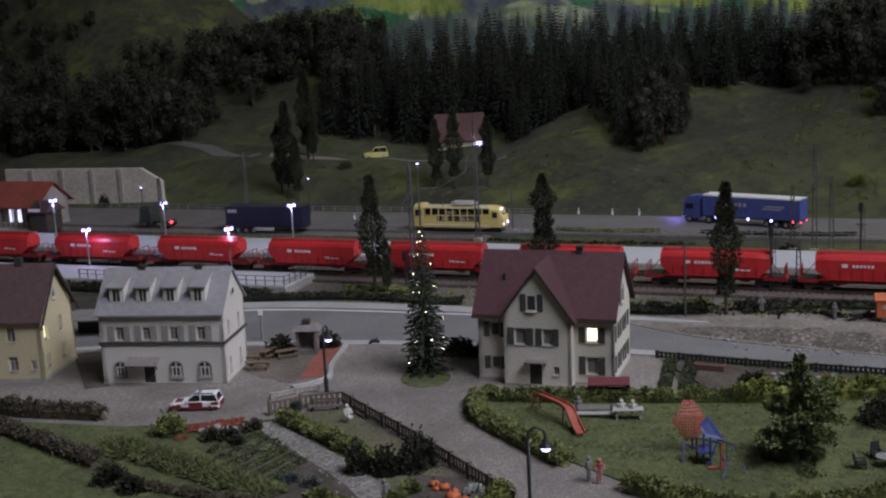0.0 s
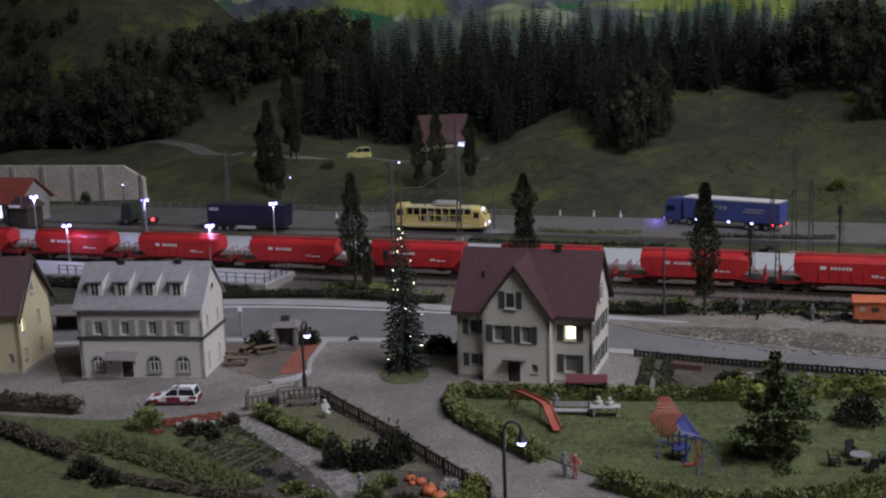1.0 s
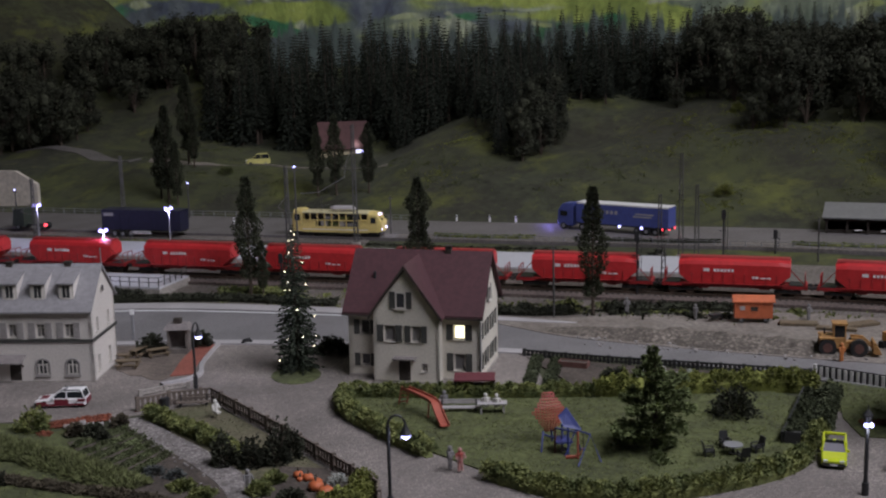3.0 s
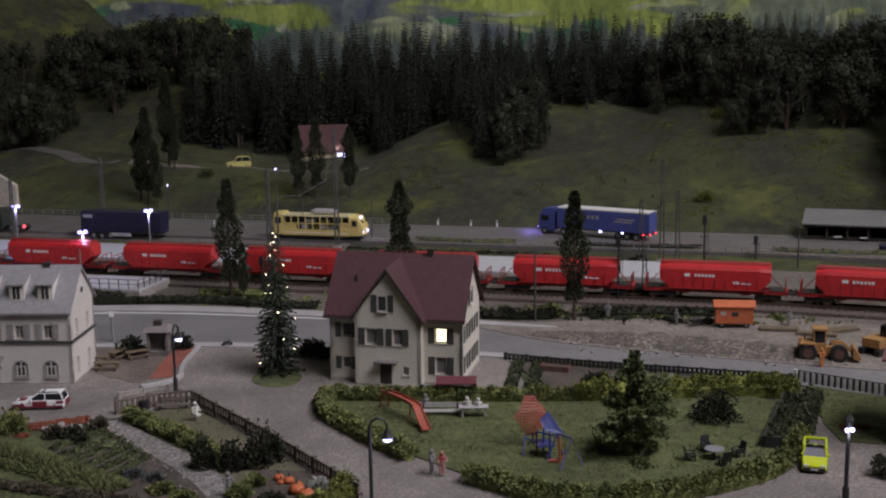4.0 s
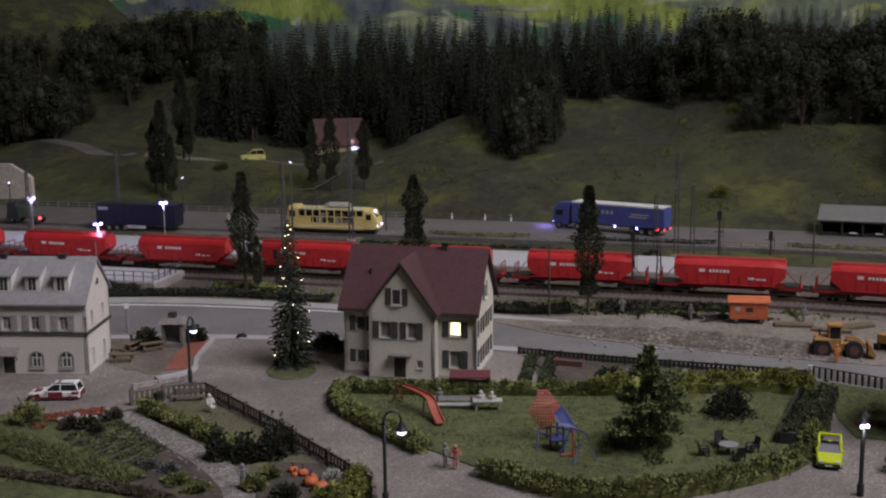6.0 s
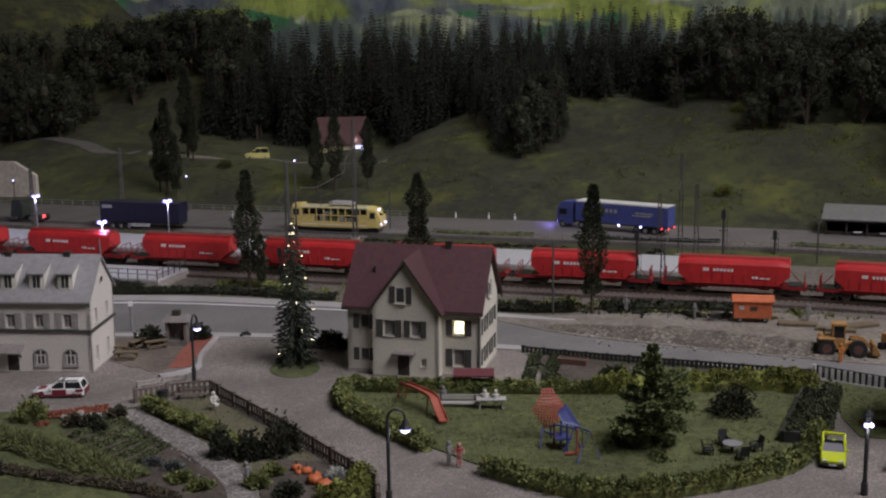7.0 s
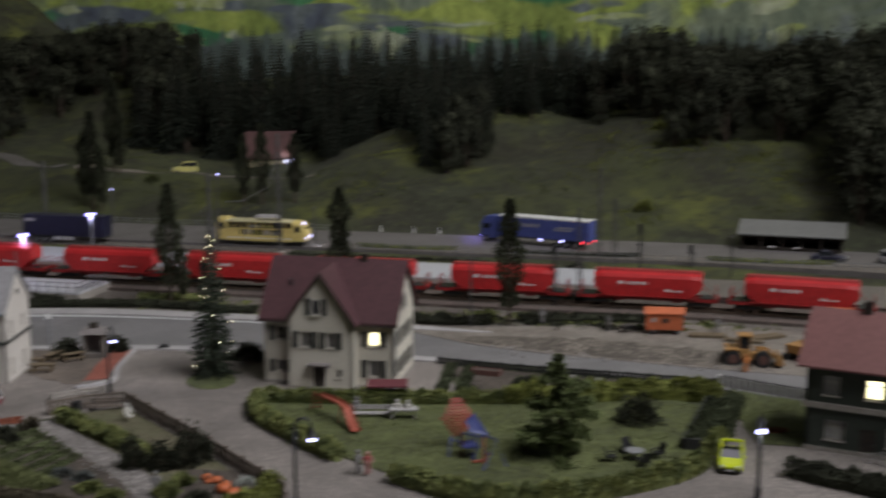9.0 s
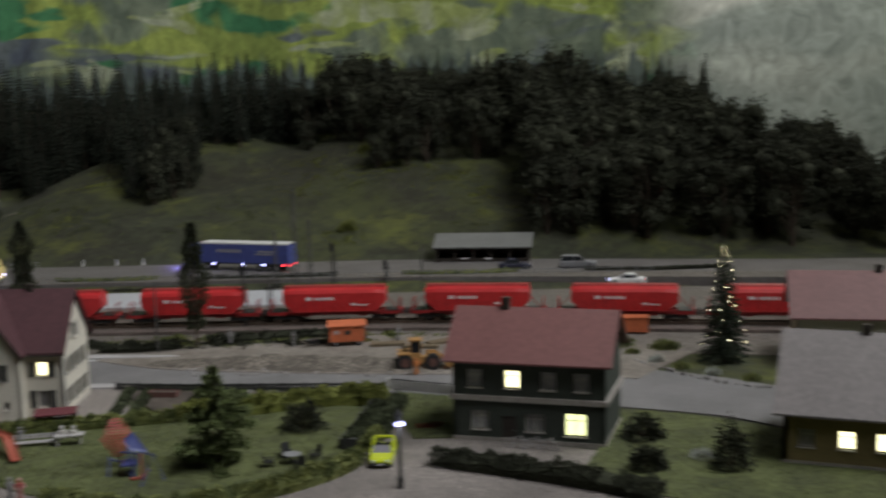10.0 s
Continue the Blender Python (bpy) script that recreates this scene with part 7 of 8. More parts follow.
weed_tufts("slope_scrub", [(*uv(u, v), 4.5) for u, v in ((-22, 234), (-14, 236), (-6, 233), (-2, 226), (4, 230), (-20, 226), (8, 222), (16, 214), (-10, 222), (20, 224))], LEAF_Y, "yellow-green scrub patches on the slope", 304, 9000, 0.3, 0.3)
weed_tufts("slope_scrub", [(*uv(u, v), 5.0) for u, v in ((-64, 216), (-58, 210), (-36, 206), (-30, 214), (-12, 206), (10, 205), (-76, 222), (-110, 218), (-120, 226), (-98, 212), (-88, 206), (-124, 238))], HILL_BUSH, "olive scrub patches on the slope", 305, 14000, 0.3, 0.3)
weed_tufts("slope_scrub", [(*uv(u, v), w) for u, v, w in ((-9, 238, 2.6), (-6, 242, 2.2), (-12, 232, 2.4), (-10, 206, 1.6), (-9, 202, 1.5), (9, 224, 3.0), (-20, 221, 2.4), (-3, 234, 2.0), (14, 219, 2.4), (-61, 228, 3.0), (-60, 214, 3.0))], LEAF_Y, "bright yellow-green moss patches on the slope", 306, 7000, 0.34, 0.34)
# yellow-green broom on the slope
for k, (x, y, r0) in enumerate([(79, 190, 1.9), (93, 219, 1.5), (94, 211, 1.3), (-4, 241, 1.8)]):
    t = shrub(x, y, r0, r0 * 1.1, LEAF_Y if k < 3 else HILL_BUSH, "yellow-green broom bush on the slope", 110 + k, 460, 0.34)
    t.location.z = (ground_z(x, y) - 0.1) * CM
rg = random.Random(77)
g = Shape()
for _ in range(16000):
    u, v = rg.uniform(-150, 70), rg.uniform(196, 252)
    x, y = uv(u, v)
    z = ground_z(x, y) - 0.1
    a, h = rg.uniform(0, 6.283), rg.uniform(0.04, 0.14) * (0.7 + 0.6 * noise.noise(Vector((x / 6, y / 6, 2.0))))
    dx, dy = 0.16 * math.cos(a), 0.16 * math.sin(a)
    g.add([(x - dx, y - dy, z), (x + dx, y + dy, z), (x + rg.uniform(-0.7, 0.7), y + rg.uniform(-0.7, 0.7), z + h)], [(0, 1, 2)])
solid("slope_grass", g, HILL, "rough olive grass fibres on the slope", "grass", "stuff")

# station building
st = thing("station_building", -72.8, 223.2, 1.2, -24, "half-timbered station building with red roof and lit windows", "station")
w, d = 16.0, 8.5
fr = [(a, 1.2, a + 1.1, 3.6) for a in (7.6, 9.4, 11.2, 13.0)]
shell(st, w, d, 4.6, 7.8, mat("timbered_plaster", (0.30, 0.27, 0.25), 0.8, 0.2, 250, 0.2), {"front": fr}, mat("orange_red_roof", (0.27, 0.07, 0.05), 0.6, 0.18, 220, 0.2), over=0.9, sidehang=0.7)
COOL = mat("cool_lit_window", (0.8, 0.8, 0.9), 0.5, 0.05, 200, 0.0, emit=(0.72, 0.74, 1.0), power=1.7)
for k, o in enumerate(fr):
    window(st, SIDES["front"](w, d), *o, pane=COOL if k in (1, 2) else PANE)
for q in range(8):
    part("timber", Shape().box(6.9 + q * 1.12, -0.06, 0.2, 7.05 + q * 1.12, 0.01, 4.5), DARK_WOOD, st)
part("porch", Shape().box(w - 0.2, -2.2, 0, w + 3.4, 2.0, 3.6), DARK_WOOD, st, "dark wooden porch")
part("porch_roof", Shape().loft([[(w - 0.6, -2.8, 3.5), (w + 3.9, -2.8, 3.5), (w + 3.9, 2.6, 3.5), (w - 0.6, 2.6, 3.5)], [(w - 0.2, -0.3, 5.3), (w + 3.5, -0.3, 5.3), (w + 3.5, 0.1, 5.3), (w - 0.2, 0.1, 5.3)]]), ROOF_BROWN, st)
part("sign_board", Shape().box(w + 0.2, -2.9, 3.7, w + 2.6, -2.82, 4.2), WHITE, st, "white station name board")
part("terrace", Shape().box(2, -3.0, -0.5, w + 1, 0, 0.15), CONCRETE, st)

# open shelter behind the inn
t = thing("shelter", -32.5, 141.5, 0, -8, "low dark shelter with two flat grey roofs", "shelter")
part("roof", Shape().loft([[(-3.2, -1.6, 2.2), (3.2, -1.6, 2.2), (3.2, 1.6, 2.7), (-3.2, 1.6, 2.7)], [(-3.2, -1.6, 2.38), (3.2, -1.6, 2.38), (3.2, 1.6, 2.88), (-3.2, 1.6, 2.88)]]), ROOF_GREY, t)
for q in (-2.9, 2.7):
    part("post", Shape().box(q, -1.3, 0, q + 0.2, -1.1, 2.25), DARK_WOOD, t)
part("back_wall", Shape().box(-3.0, 1.2, 0, 3.0, 1.4, 2.6), DARK_WOOD, t)

# concrete retaining wall with pilasters
rw = thing("retaining_wall", -74, 254.0, 1.0, -21, "long weathered concrete retaining wall", "wall")
part("wall", Shape().loft([[(0, 0, -0.5), (36.0, 0, -0.5), (36.0, 0, 4.6), (31.5, 0, 7.2), (0, 0, 7.2)], [(0, 1.0, -0.5), (36.0, 1.0, -0.5), (36.0, 1.0, 4.6), (31.5, 1.0, 7.2), (0, 1.0, 7.2)]]), mat("weathered_concrete", (0.56, 0.50, 0.43), 0.9, 0.2, 120, 0.3, patch=14), rw)
for q in (6, 13, 20, 26.5):
    part("pilaster", Shape().box(q, -0.3, -0.5, q + 0.8, 0, 7.0), CONCRETE, rw)
shrub(-52, 241.5, 1.3, 2.6, LEAF_D, "dark climbing bush on the retaining wall", 140, 220, 0.5).location.z = 0.012
shrub(-66, 246.5, 1.5, 4.6, LEAF_D, "dark climbing bush on the retaining wall", 141, 260, 0.5).location.z = 0.012

# hut on the terrace
hut = thing("hillside_hut", 15.3, 256.0, ground_z(18, 256) - 1.2, -4, "small house with dull red roof on the terrace", "house")
shell(hut, 9.8, 6.5, 3.4, 8.0, PLASTER_Y, {"front": [(7.6, 1.4, 8.8, 2.8)]}, mat("dull_red_hut_roof", (0.10, 0.042, 0.042), 0.7, 0.2, 220, 0.15, patch=30), over=0.6, sidehang=0.4)
window(hut, SIDES["front"](9.8, 6.5), 7.6, 1.4, 8.8, 2.8, pane=COOL)
point_lamp("hut_lamp_light", 23.0, 255.2, ground_z(18, 256) + 2.5, 0.004, (0.9, 0.92, 1.0))
part("porch_lamp", Shape().box(8.9, -0.7, 1.3, 9.6, -0.4, 2.4), BULB, hut)
solid("hill_track", draped([(-20, 252.5), (-10, 250), (0, 245.5), (10, 241.5), (20, 236.5), (27, 232)], [(-19, 256), (-9, 253.6), (1, 249.4), (11, 245.6), (21, 240.4), (27.5, 234.5)], 0.12), DIRT, "pale dirt track on the hill terrace", "path", "structure")
solid("hill_track", draped([(-52, 285), (-40, 277), (-30, 262), (-24, 254)], [(-50, 288), (-37, 279.5), (-27.5, 264), (-21.5, 255.6)], 0.12), REAR_ASPHALT, "narrow grey lane climbing the hill", "path", "structure")


# ---- vehicles ----
def wheel(parent, x, y, r, wd=0.3, rim=None):
    w = part("wheel", Shape().disc(x, y, r, r, wd, "y", 16), TYRE, parent)
    part("rim", Shape().disc(x, y + (-wd / 2 if y < 0 else wd / 2), r, r * 0.55, 0.05, "y", 12), rim or GREY, w)


def car(name, x, y, turn, length, width, height, paint, label, group="", z=0.06, estate=True, lights=None, front_lit=False, rake=(0.2, 0.02), topless=False):
    t = thing(name, x, y, z, turn, label, "car", group)
    L, W, H = length, width / 2, height
    def sec(px, z0, z1, w):
        return [(px, -w, z0), (px, w, z0), (px, w, z1 - 0.12), (px, w * 0.9, z1), (px, -w * 0.9, z1), (px, -w, z1 - 0.12)]
    b = 0.56 * H
    part("body", Shape().loft([sec(-L / 2, 0.32, b * 0.92, W * 0.86), sec(-L * 0.46, 0.25, b, W), sec(-L * 0.2, 0.22, b * 1.04, W), sec(L * 0.14, 0.22, b * 1.03, W), sec(L * 0.42, 0.25, b * 0.88, W * 0.96), sec(L / 2, 0.3, b * 0.72, W * 0.82)]), paint, t)
    back = -L * 0.47 if estate else -L * 0.3
    top0, top1 = (-L * 0.42 if estate else -L * 0.2), L * rake[1]
    q = b * 0.98
    if topless:
        hs = q + (H - q) * 0.66
        part("cabin", Shape().box(back + 0.5, -W * 0.84, q, L * rake[0] - 0.1, W * 0.84, q + 0.06), GLASS, t, "dark open interior")
        part("windscreen", Shape().loft([[(L * rake[0], -W * 0.84, q), (L * rake[0], W * 0.84, q), (top1, W * 0.76, hs), (top1, -W * 0.76, hs)], [(L * rake[0] + 0.06, -W * 0.84, q), (L * rake[0] + 0.06, W * 0.84, q), (top1 + 0.06, W * 0.76, hs), (top1 + 0.06, -W * 0.76, hs)]]), PANE_REFLECTION, t, "windscreen with its reflections painted pale grey")
        part("screen_frame", Shape().tube([(top1, -W * 0.76, hs), (top1, W * 0.76, hs)], 0.05, 5), BLACK, t)
        part("roll_hoop", Shape().tube([(top0 + 0.5, -W * 0.9, q), (top0 + 0.5, -W * 0.8, H), (top0 + 0.5, W * 0.8, H), (top0 + 0.5, W * 0.9, q)], 0.13, 6), paint, t)
        for y2 in (-W * 0.84, W * 0.84):
            part("side_rail", Shape().tube([(top1, y2, hs), (top0 + 0.5, y2, H - 0.02)], 0.1, 6), paint, t)
        for y2 in (-0.4, 0.4):
            part("seat", Shape().box(-0.5, y2 - 0.28, q, 0.1, y2 + 0.28, q + 0.25).box(-0.65, y2 - 0.28, q + 0.1, -0.45, y2 + 0.28, H - 0.2), BLACK, t)
    else:
        part("cabin", Shape().loft([[(back, -W * 0.9, q), (L * rake[0], -W * 0.9, q), (L * rake[0], W * 0.9, q), (back, W * 0.9, q)], [(top0, -W * 0.74, H - 0.08), (top1, -W * 0.74, H - 0.08), (top1, W * 0.74, H - 0.08), (top0, W * 0.74, H - 0.08)]]), GLASS, t, "dark glazed cabin")
        part("roof", Shape().loft([[(top0 - 0.05, -W * 0.76, H - 0.1), (top1 + 0.05, -W * 0.76, H - 0.1), (top1 + 0.05, W * 0.76, H - 0.1), (top0 - 0.05, W * 0.76, H - 0.1)], [(top0 + 0.1, -W * 0.66, H), (top1 - 0.1, -W * 0.66, H), (top1 - 0.1, W * 0.66, H), (top0 + 0.1, W * 0.66, H)]]), paint, t)
    for s2 in (-1, 1):
        for a, c in ((L * rake[0], top1), (back, top0), (-L * 0.12, -L * 0.12)):
            part("pillar", Shape().tube([(a, s2 * W * 0.91, q), (c, s2 * W * 0.76, H - 0.08)], 0.06, 4), paint, t)
        part("headlight", Shape().box(L * 0.47, s2 * W * 0.62 - 0.16, b * 0.62, L * 0.5, s2 * W * 0.62 + 0.16, b * 0.8), BULB if front_lit else WHITE, t)
        part("tail_light", Shape().box(-L * 0.5 - 0.02, s2 * W * 0.66 - 0.12, b * 0.66, -L * 0.49, s2 * W * 0.66 + 0.12, b * 0.9), lights or PLAY_RED, t)
        part("mirror", Shape().box(L * 0.12, s2 * W * 1.0 - 0.06, q, L * 0.15, s2 * W * 1.0 + 0.16, q + 0.18), paint, t)
        for px in (-L * 0.3, L * 0.32):
            wheel(t, px, s2 * (W - 0.14), 0.36, 0.24)
    part("bumper", Shape().box(L * 0.46, -W * 0.85, 0.26, L * 0.51, W * 0.85, 0.5), BLACK, t)
    part("number_plate", Shape().box(L * 0.505, -0.28, 0.32, L * 0.515, 0.28, 0.44), WHITE, t)
    return t


D_RED = mat("dark_red_livery", (0.16, 0.018, 0.03), 0.45, 0.1, 150, 0.0)
e = car("emergency_car", -17.1, 110.9, 172, 4.75, 1.9, 1.6, WHITE, "white estate car with dark red panels on the square")
for s2 in (-0.965, 0.965):
    part("side_panel", Shape().box(-0.75, s2 - 0.02, 0.3, 0.55, s2 + 0.02, 0.88), D_RED, e, "dark red door panel")
    part("side_panel", Shape().box(-2.3, s2 - 0.02, 0.62, -1.6, s2 + 0.02, 0.88), D_RED, e, "dark red rear panel")
    part("stripe", Shape().box(-2.2, s2 - 0.03, 0.26, 2.1, s2 + 0.03, 0.42), D_RED, e, "dark red side stripe")
    part("wing_panel", Shape().box(1.3, s2 - 0.02, 0.3, 2.2, s2 + 0.02, 0.62), D_RED, e, "dark red wing panel")
    part("roof_rail", Shape().box(-1.8, s2 * 0.68 - 0.03, 1.56, 0.0, s2 * 0.68 + 0.03, 1.66), BLACK, e)
part("bonnet_panel", Shape().box(1.25, -0.55, 0.80, 1.95, 0.55, 0.86), D_RED, e)
part("rear_panel", Shape().box(-2.4, -0.8, 0.3, -2.36, 0.8, 0.85), D_RED, e)
part("light_bar", Shape().box(-0.5, -0.5, 1.58, -0.25, 0.5, 1.7), GREY, e)
car("yellow_car", 45.1, 82.0, -117, 4.7, 1.95, 1.6, LIME, "bright lime-yellow open-topped car parked on the lane", rake=(0.17, 0.02), topless=True)
car("parked_car", 95.0, 156.6, -24, 5.0, 2.0, 1.6, NAVY, "dark parked car on the rear road", "cars on the rear road", 1.35, False)
car("parked_car", 104.0, 152.6, -30, 5.6, 2.1, 1.9, GREY, "grey parked car on the rear road", "cars on the rear road", 1.35)
car("parked_car", 104.2, 138.6, 150, 5.4, 2.0, 1.5, WHITE, "white car with lights on the road", "cars on the rear road", 0.9, False, TAIL, True)
van = car("delivery_van", 2.2, 253.0, 186, 5.0, 2.0, 2.3, mat("pale_yellow_paint", (0.62, 0.57, 0.20), 0.45, 0.1, 150, 0.0), "pale yellow delivery van on the hill terrace", z=ground_z(2.2, 253) + 0.1)


def trailer(t, x0, x1, paint, top):
    part("tarpaulin", Shape().loft([[(x0, -1.45, 1.3), (x1, -1.45, 1.3), (x1, 1.45, 1.3), (x0, 1.45, 1.3)], [(x0, -1.45, 4.35), (x1, -1.45, 4.35), (x1, 1.45, 4.35), (x0, 1.45, 4.35)], [(x0, -1.35, 4.45), (x1, -1.35, 4.45), (x1, 1.35, 4.45), (x0, 1.35, 4.45)]]), paint, t)
    part("roof_sheet", Shape().box(x0, -1.47, 4.3, x1, 1.47, 4.52), top, t)
    part("chassis", Shape().box(x0, -0.6, 0.95, x1, -0.4, 1.3).box(x0, 0.4, 0.95, x1, 0.6, 1.3).box(x0, -1.4, 1.15, x1, 1.4, 1.3), BLACK, t)
    part("side_guard", Shape().box(x0 + 5, -1.4, 0.6, x0 + 9, -1.34, 0.8).box(x0 + 5, -1.4, 0.9, x0 + 9, -1.34, 1.05), WHITE, t)
    for q in range(3):
        for s2 in (-1, 1):
            wheel(t, x0 + 2.2 + 1.5 * q, s2 * 1.2, 0.55, 0.4)
    for s2 in (-1, 1):
        part("tail_light", Shape().box(x0 - 0.05, s2 * 1.1 - 0.2, 1.0, x0, s2 * 1.1 + 0.2, 1.2), TAIL, t)
    k = x0 + 0.3
    while k < x1:
        part("curtain_strap", Shape().box(k, -1.49, 1.25, k + 0.08, -1.45, 4.3), paint, t)
        k += 1.55


tx, ty = 57.0, 180.0
t = thing("lorry", tx, ty, 1.35, 138, "blue articulated lorry with white roof sheet, lights on", "lorry")
trailer(t, -9.6, 6.0, BLUE, WHITE)
part("cab", Shape().loft([[(6.6, -1.4, 0.7), (9.3, -1.4, 0.7), (9.3, 1.4, 0.7), (6.6, 1.4, 0.7)], [(6.6, -1.4, 3.2), (9.3, -1.35, 3.0), (9.3, 1.35, 3.0), (6.6, 1.4, 3.2)], [(6.6, -1.3, 4.3), (8.6, -1.2, 4.1), (8.6, 1.2, 4.1), (6.6, 1.3, 4.3)]]), BLUE, t)
part("windscreen", Shape().box(9.2, -1.15, 2.1, 9.34, 1.15, 2.95), GLASS, t)
part("side_window", Shape().box(7.6, -1.45, 2.2, 8.8, -1.38, 3.0).box(7.6, 1.38, 2.2, 8.8, 1.45, 3.0), GLASS, t)
for px in (5.0, 8.3):
    for s2 in (-1, 1):
        wheel(t, px, s2 * 1.2, 0.58, 0.4)
for q in range(6):
    part("lettering", Shape().box(2.6 - q * 0.75, 1.47, 2.95, 3.05 - q * 0.75, 1.5, 3.5), PAVE, t, "pale bar of lettering")
for a, b, z in ((-7.2, -4.2, 3.1), (-6.8, -3.8, 2.7)):
    part("lettering", Shape().box(a, 1.47, z, b, 1.5, z + 0.2), PAVE, t, "pale bar of lettering")
for q in (-8.6, -5.2, -1.5, 3.8):
    part("marker_light", Shape().ball(q, 1.46, 1.1, 0.22, rows=4, sides=6), TAIL if q < -8 else BULB, t)
BLUE_GLOW = mat("blue_underglow_lamp", (0.3, 0.3, 1.0), 0.3, 0.02, 100, 0.0, emit=(0.25, 0.2, 1.0), power=14.0)
part("headlight", Shape().box(9.3, 0.7, 0.9, 9.4, 1.25, 1.15).box(9.3, -1.25, 0.9, 9.4, -0.7, 1.15), BLUE_GLOW, t)
point_lamp("lorry_light", tx - 8.6, ty + 7.8, 2.2, 0.03, (0.3, 0.25, 1.0))
lx, ly = uv(-100.6, 174.8)
t = thing("parked_trailer", lx, ly, 0.95, -25.2, "dark navy lorry trailer parked on the rear road", "trailer")
trailer(t, -7.2, 7.2, NAVY, NAVY)
part("lettering", Shape().box(-6.8, -1.5, 3.5, -5.0, -1.47, 4.0), PAVE, t, "pale panel of lettering")
part("landing_leg", Shape().box(-5.2, -1.1, 0, -4.9, -0.8, 1.2).box(-5.2, 0.8, 0, -4.9, 1.1, 1.2), BLACK, t)
t = thing("tractor_unit", -36.6, 212.0, 1.35, 150, "dark green lorry tractor unit with a red tail lamp", "lorry")
DGREEN = mat("dark_green_paint", (0.03, 0.04, 0.03), 0.5, 0.15, 200, 0.0)
part("cab", Shape().loft([[(0.6, -1.4, 0.7), (3.1, -1.4, 0.7), (3.1, 1.4, 0.7), (0.6, 1.4, 0.7)], [(0.6, -1.35, 3.7), (2.8, -1.25, 3.5), (2.8, 1.25, 3.5), (0.6, 1.35, 3.7)]]), DGREEN, t)
part("chassis", Shape().box(-3.6, -0.6, 0.7, 0.6, 0.6, 1.0), BLACK, t)
part("windscreen", Shape().box(2.85, -1.1, 2.0, 3.05, 1.1, 3.0), GLASS, t)
part("headlight", Shape().ball(3.1, 1.0, 0.9, 0.2, rows=4, sides=6), BULB, t)
part("tail_light", Shape().ball(-3.6, 1.0, 1.0, 0.3, rows=4, sides=6), TAIL, t)
for px in (-2.4, 2.0):
    for s2 in (-1, 1):
        wheel(t, px, s2 * 1.15, 0.56, 0.4)

# yellow overhead-line maintenance railcar on the rear siding
t = thing("maintenance_railcar", 14.4, 189.5, 1.0, -25, "bright yellow track maintenance railcar with lit headlamps", "railcar")
YELLOW_P = mat("pale_yellow_paint_deck", (0.66, 0.60, 0.36), 0.6, 0.15, 200, 0.05)
part("cab", Shape().loft([ring_yz(-7.5, 1.3, 1.3, 4.0, 0.5), ring_yz(-7.2, 1.5, 1.2, 4.7, 0.5), ring_yz(-5.9, 1.55, 1.2, 4.8, 0.5), ring_yz(-5.7, 1.5, 1.2, 4.7, 0.5)]), YELLOW, t, "rounded yellow end cab")
part("cab", Shape().loft([ring_yz(5.5, 1.55, 1.2, 4.5, 0.5), ring_yz(6.9, 1.5, 1.2, 4.3, 0.5), ring_yz(7.6, 1.35, 1.3, 3.2, 0.5)]), YELLOW, t, "sloping yellow driving cab")
part("frame", Shape().box(-5.7, -1.5, 1.2, 5.5, 1.5, 1.45), YELLOW, t)
part("skirt", Shape().box(-5.7, -1.58, 1.1, 5.5, -1.5, 2.05).box(-5.7, 1.5, 1.1, 5.5, 1.58, 2.05), YELLOW, t, "yellow side panel")
part("core", Shape().box(-5.6, -0.5, 1.45, 5.4, 0.9, 4.1), BLACK, t, "dark machinery housing")
part("roof_deck", Shape().box(-5.7, -1.55, 4.1, 5.5, 1.55, 4.28), YELLOW_P, t, "pale yellow working deck")
for q in range(10):
    part("frame_post", Shape().box(-5.6 + q * 1.22, -1.56, 2.05, -5.46 + q * 1.22, -1.4, 4.1), YELLOW, t)
part("panel", Shape().box(-5.5, -1.5, 2.05, -3.4, -1.42, 2.9), YELLOW, t)
part("panel", Shape().box(3.6, -1.5, 2.05, 5.4, -1.42, 3.2), YELLOW, t)
part("mid_rail", Shape().box(-5.6, -1.6, 2.95, 5.4, -1.5, 3.1), YELLOW, t)
for x0, x1, z0, z1, m in ((-2.6, -1.6, 2.1, 2.9, PAVE), (-1.2, 0.2, 2.1, 2.6, HILL_BUSH), (0.5, 1.4, 2.1, 2.85, PAVE), (1.7, 3.0, 2.1, 2.5, GREY), (-2.0, -0.4, 3.2, 3.6, GREY), (0.4, 2.2, 3.2, 3.5, HILL_BUSH)):
    part("equipment", Shape().box(x0, -1.35, z0, x1, -0.5, z1), m, t)
rl = Shape()
for q in range(8):
    rl.tube([(-5.4 + q * 1.5, -1.5, 4.28), (-5.4 + q * 1.5, -1.5, 4.75)], 0.05, 4)
rl.tube([(-5.4, -1.5, 4.75), (5.1, -1.5, 4.75)], 0.05, 4)
part("deck_railing", rl, YELLOW_P, t)
part("roof_mast", Shape().tube([(-2.6, -0.6, 4.2), (-2.6, -0.6, 6.6)], 0.07, 4).tube([(-3.6, 0, 4.9), (-1.4, 0, 5.3)], 0.07, 4), MAST, t)
part("side_stripe", Shape().box(-5.6, -1.6, 1.5, 5.4, -1.57, 1.62), WHITE, t)
part("cab_window", Shape().box(5.9, -1.6, 2.7, 6.7, -1.5, 3.6), GLASS, t)
part("cab_window", Shape().box(-7.0, -1.58, 2.9, -6.0, -1.48, 3.9), GLASS, t)
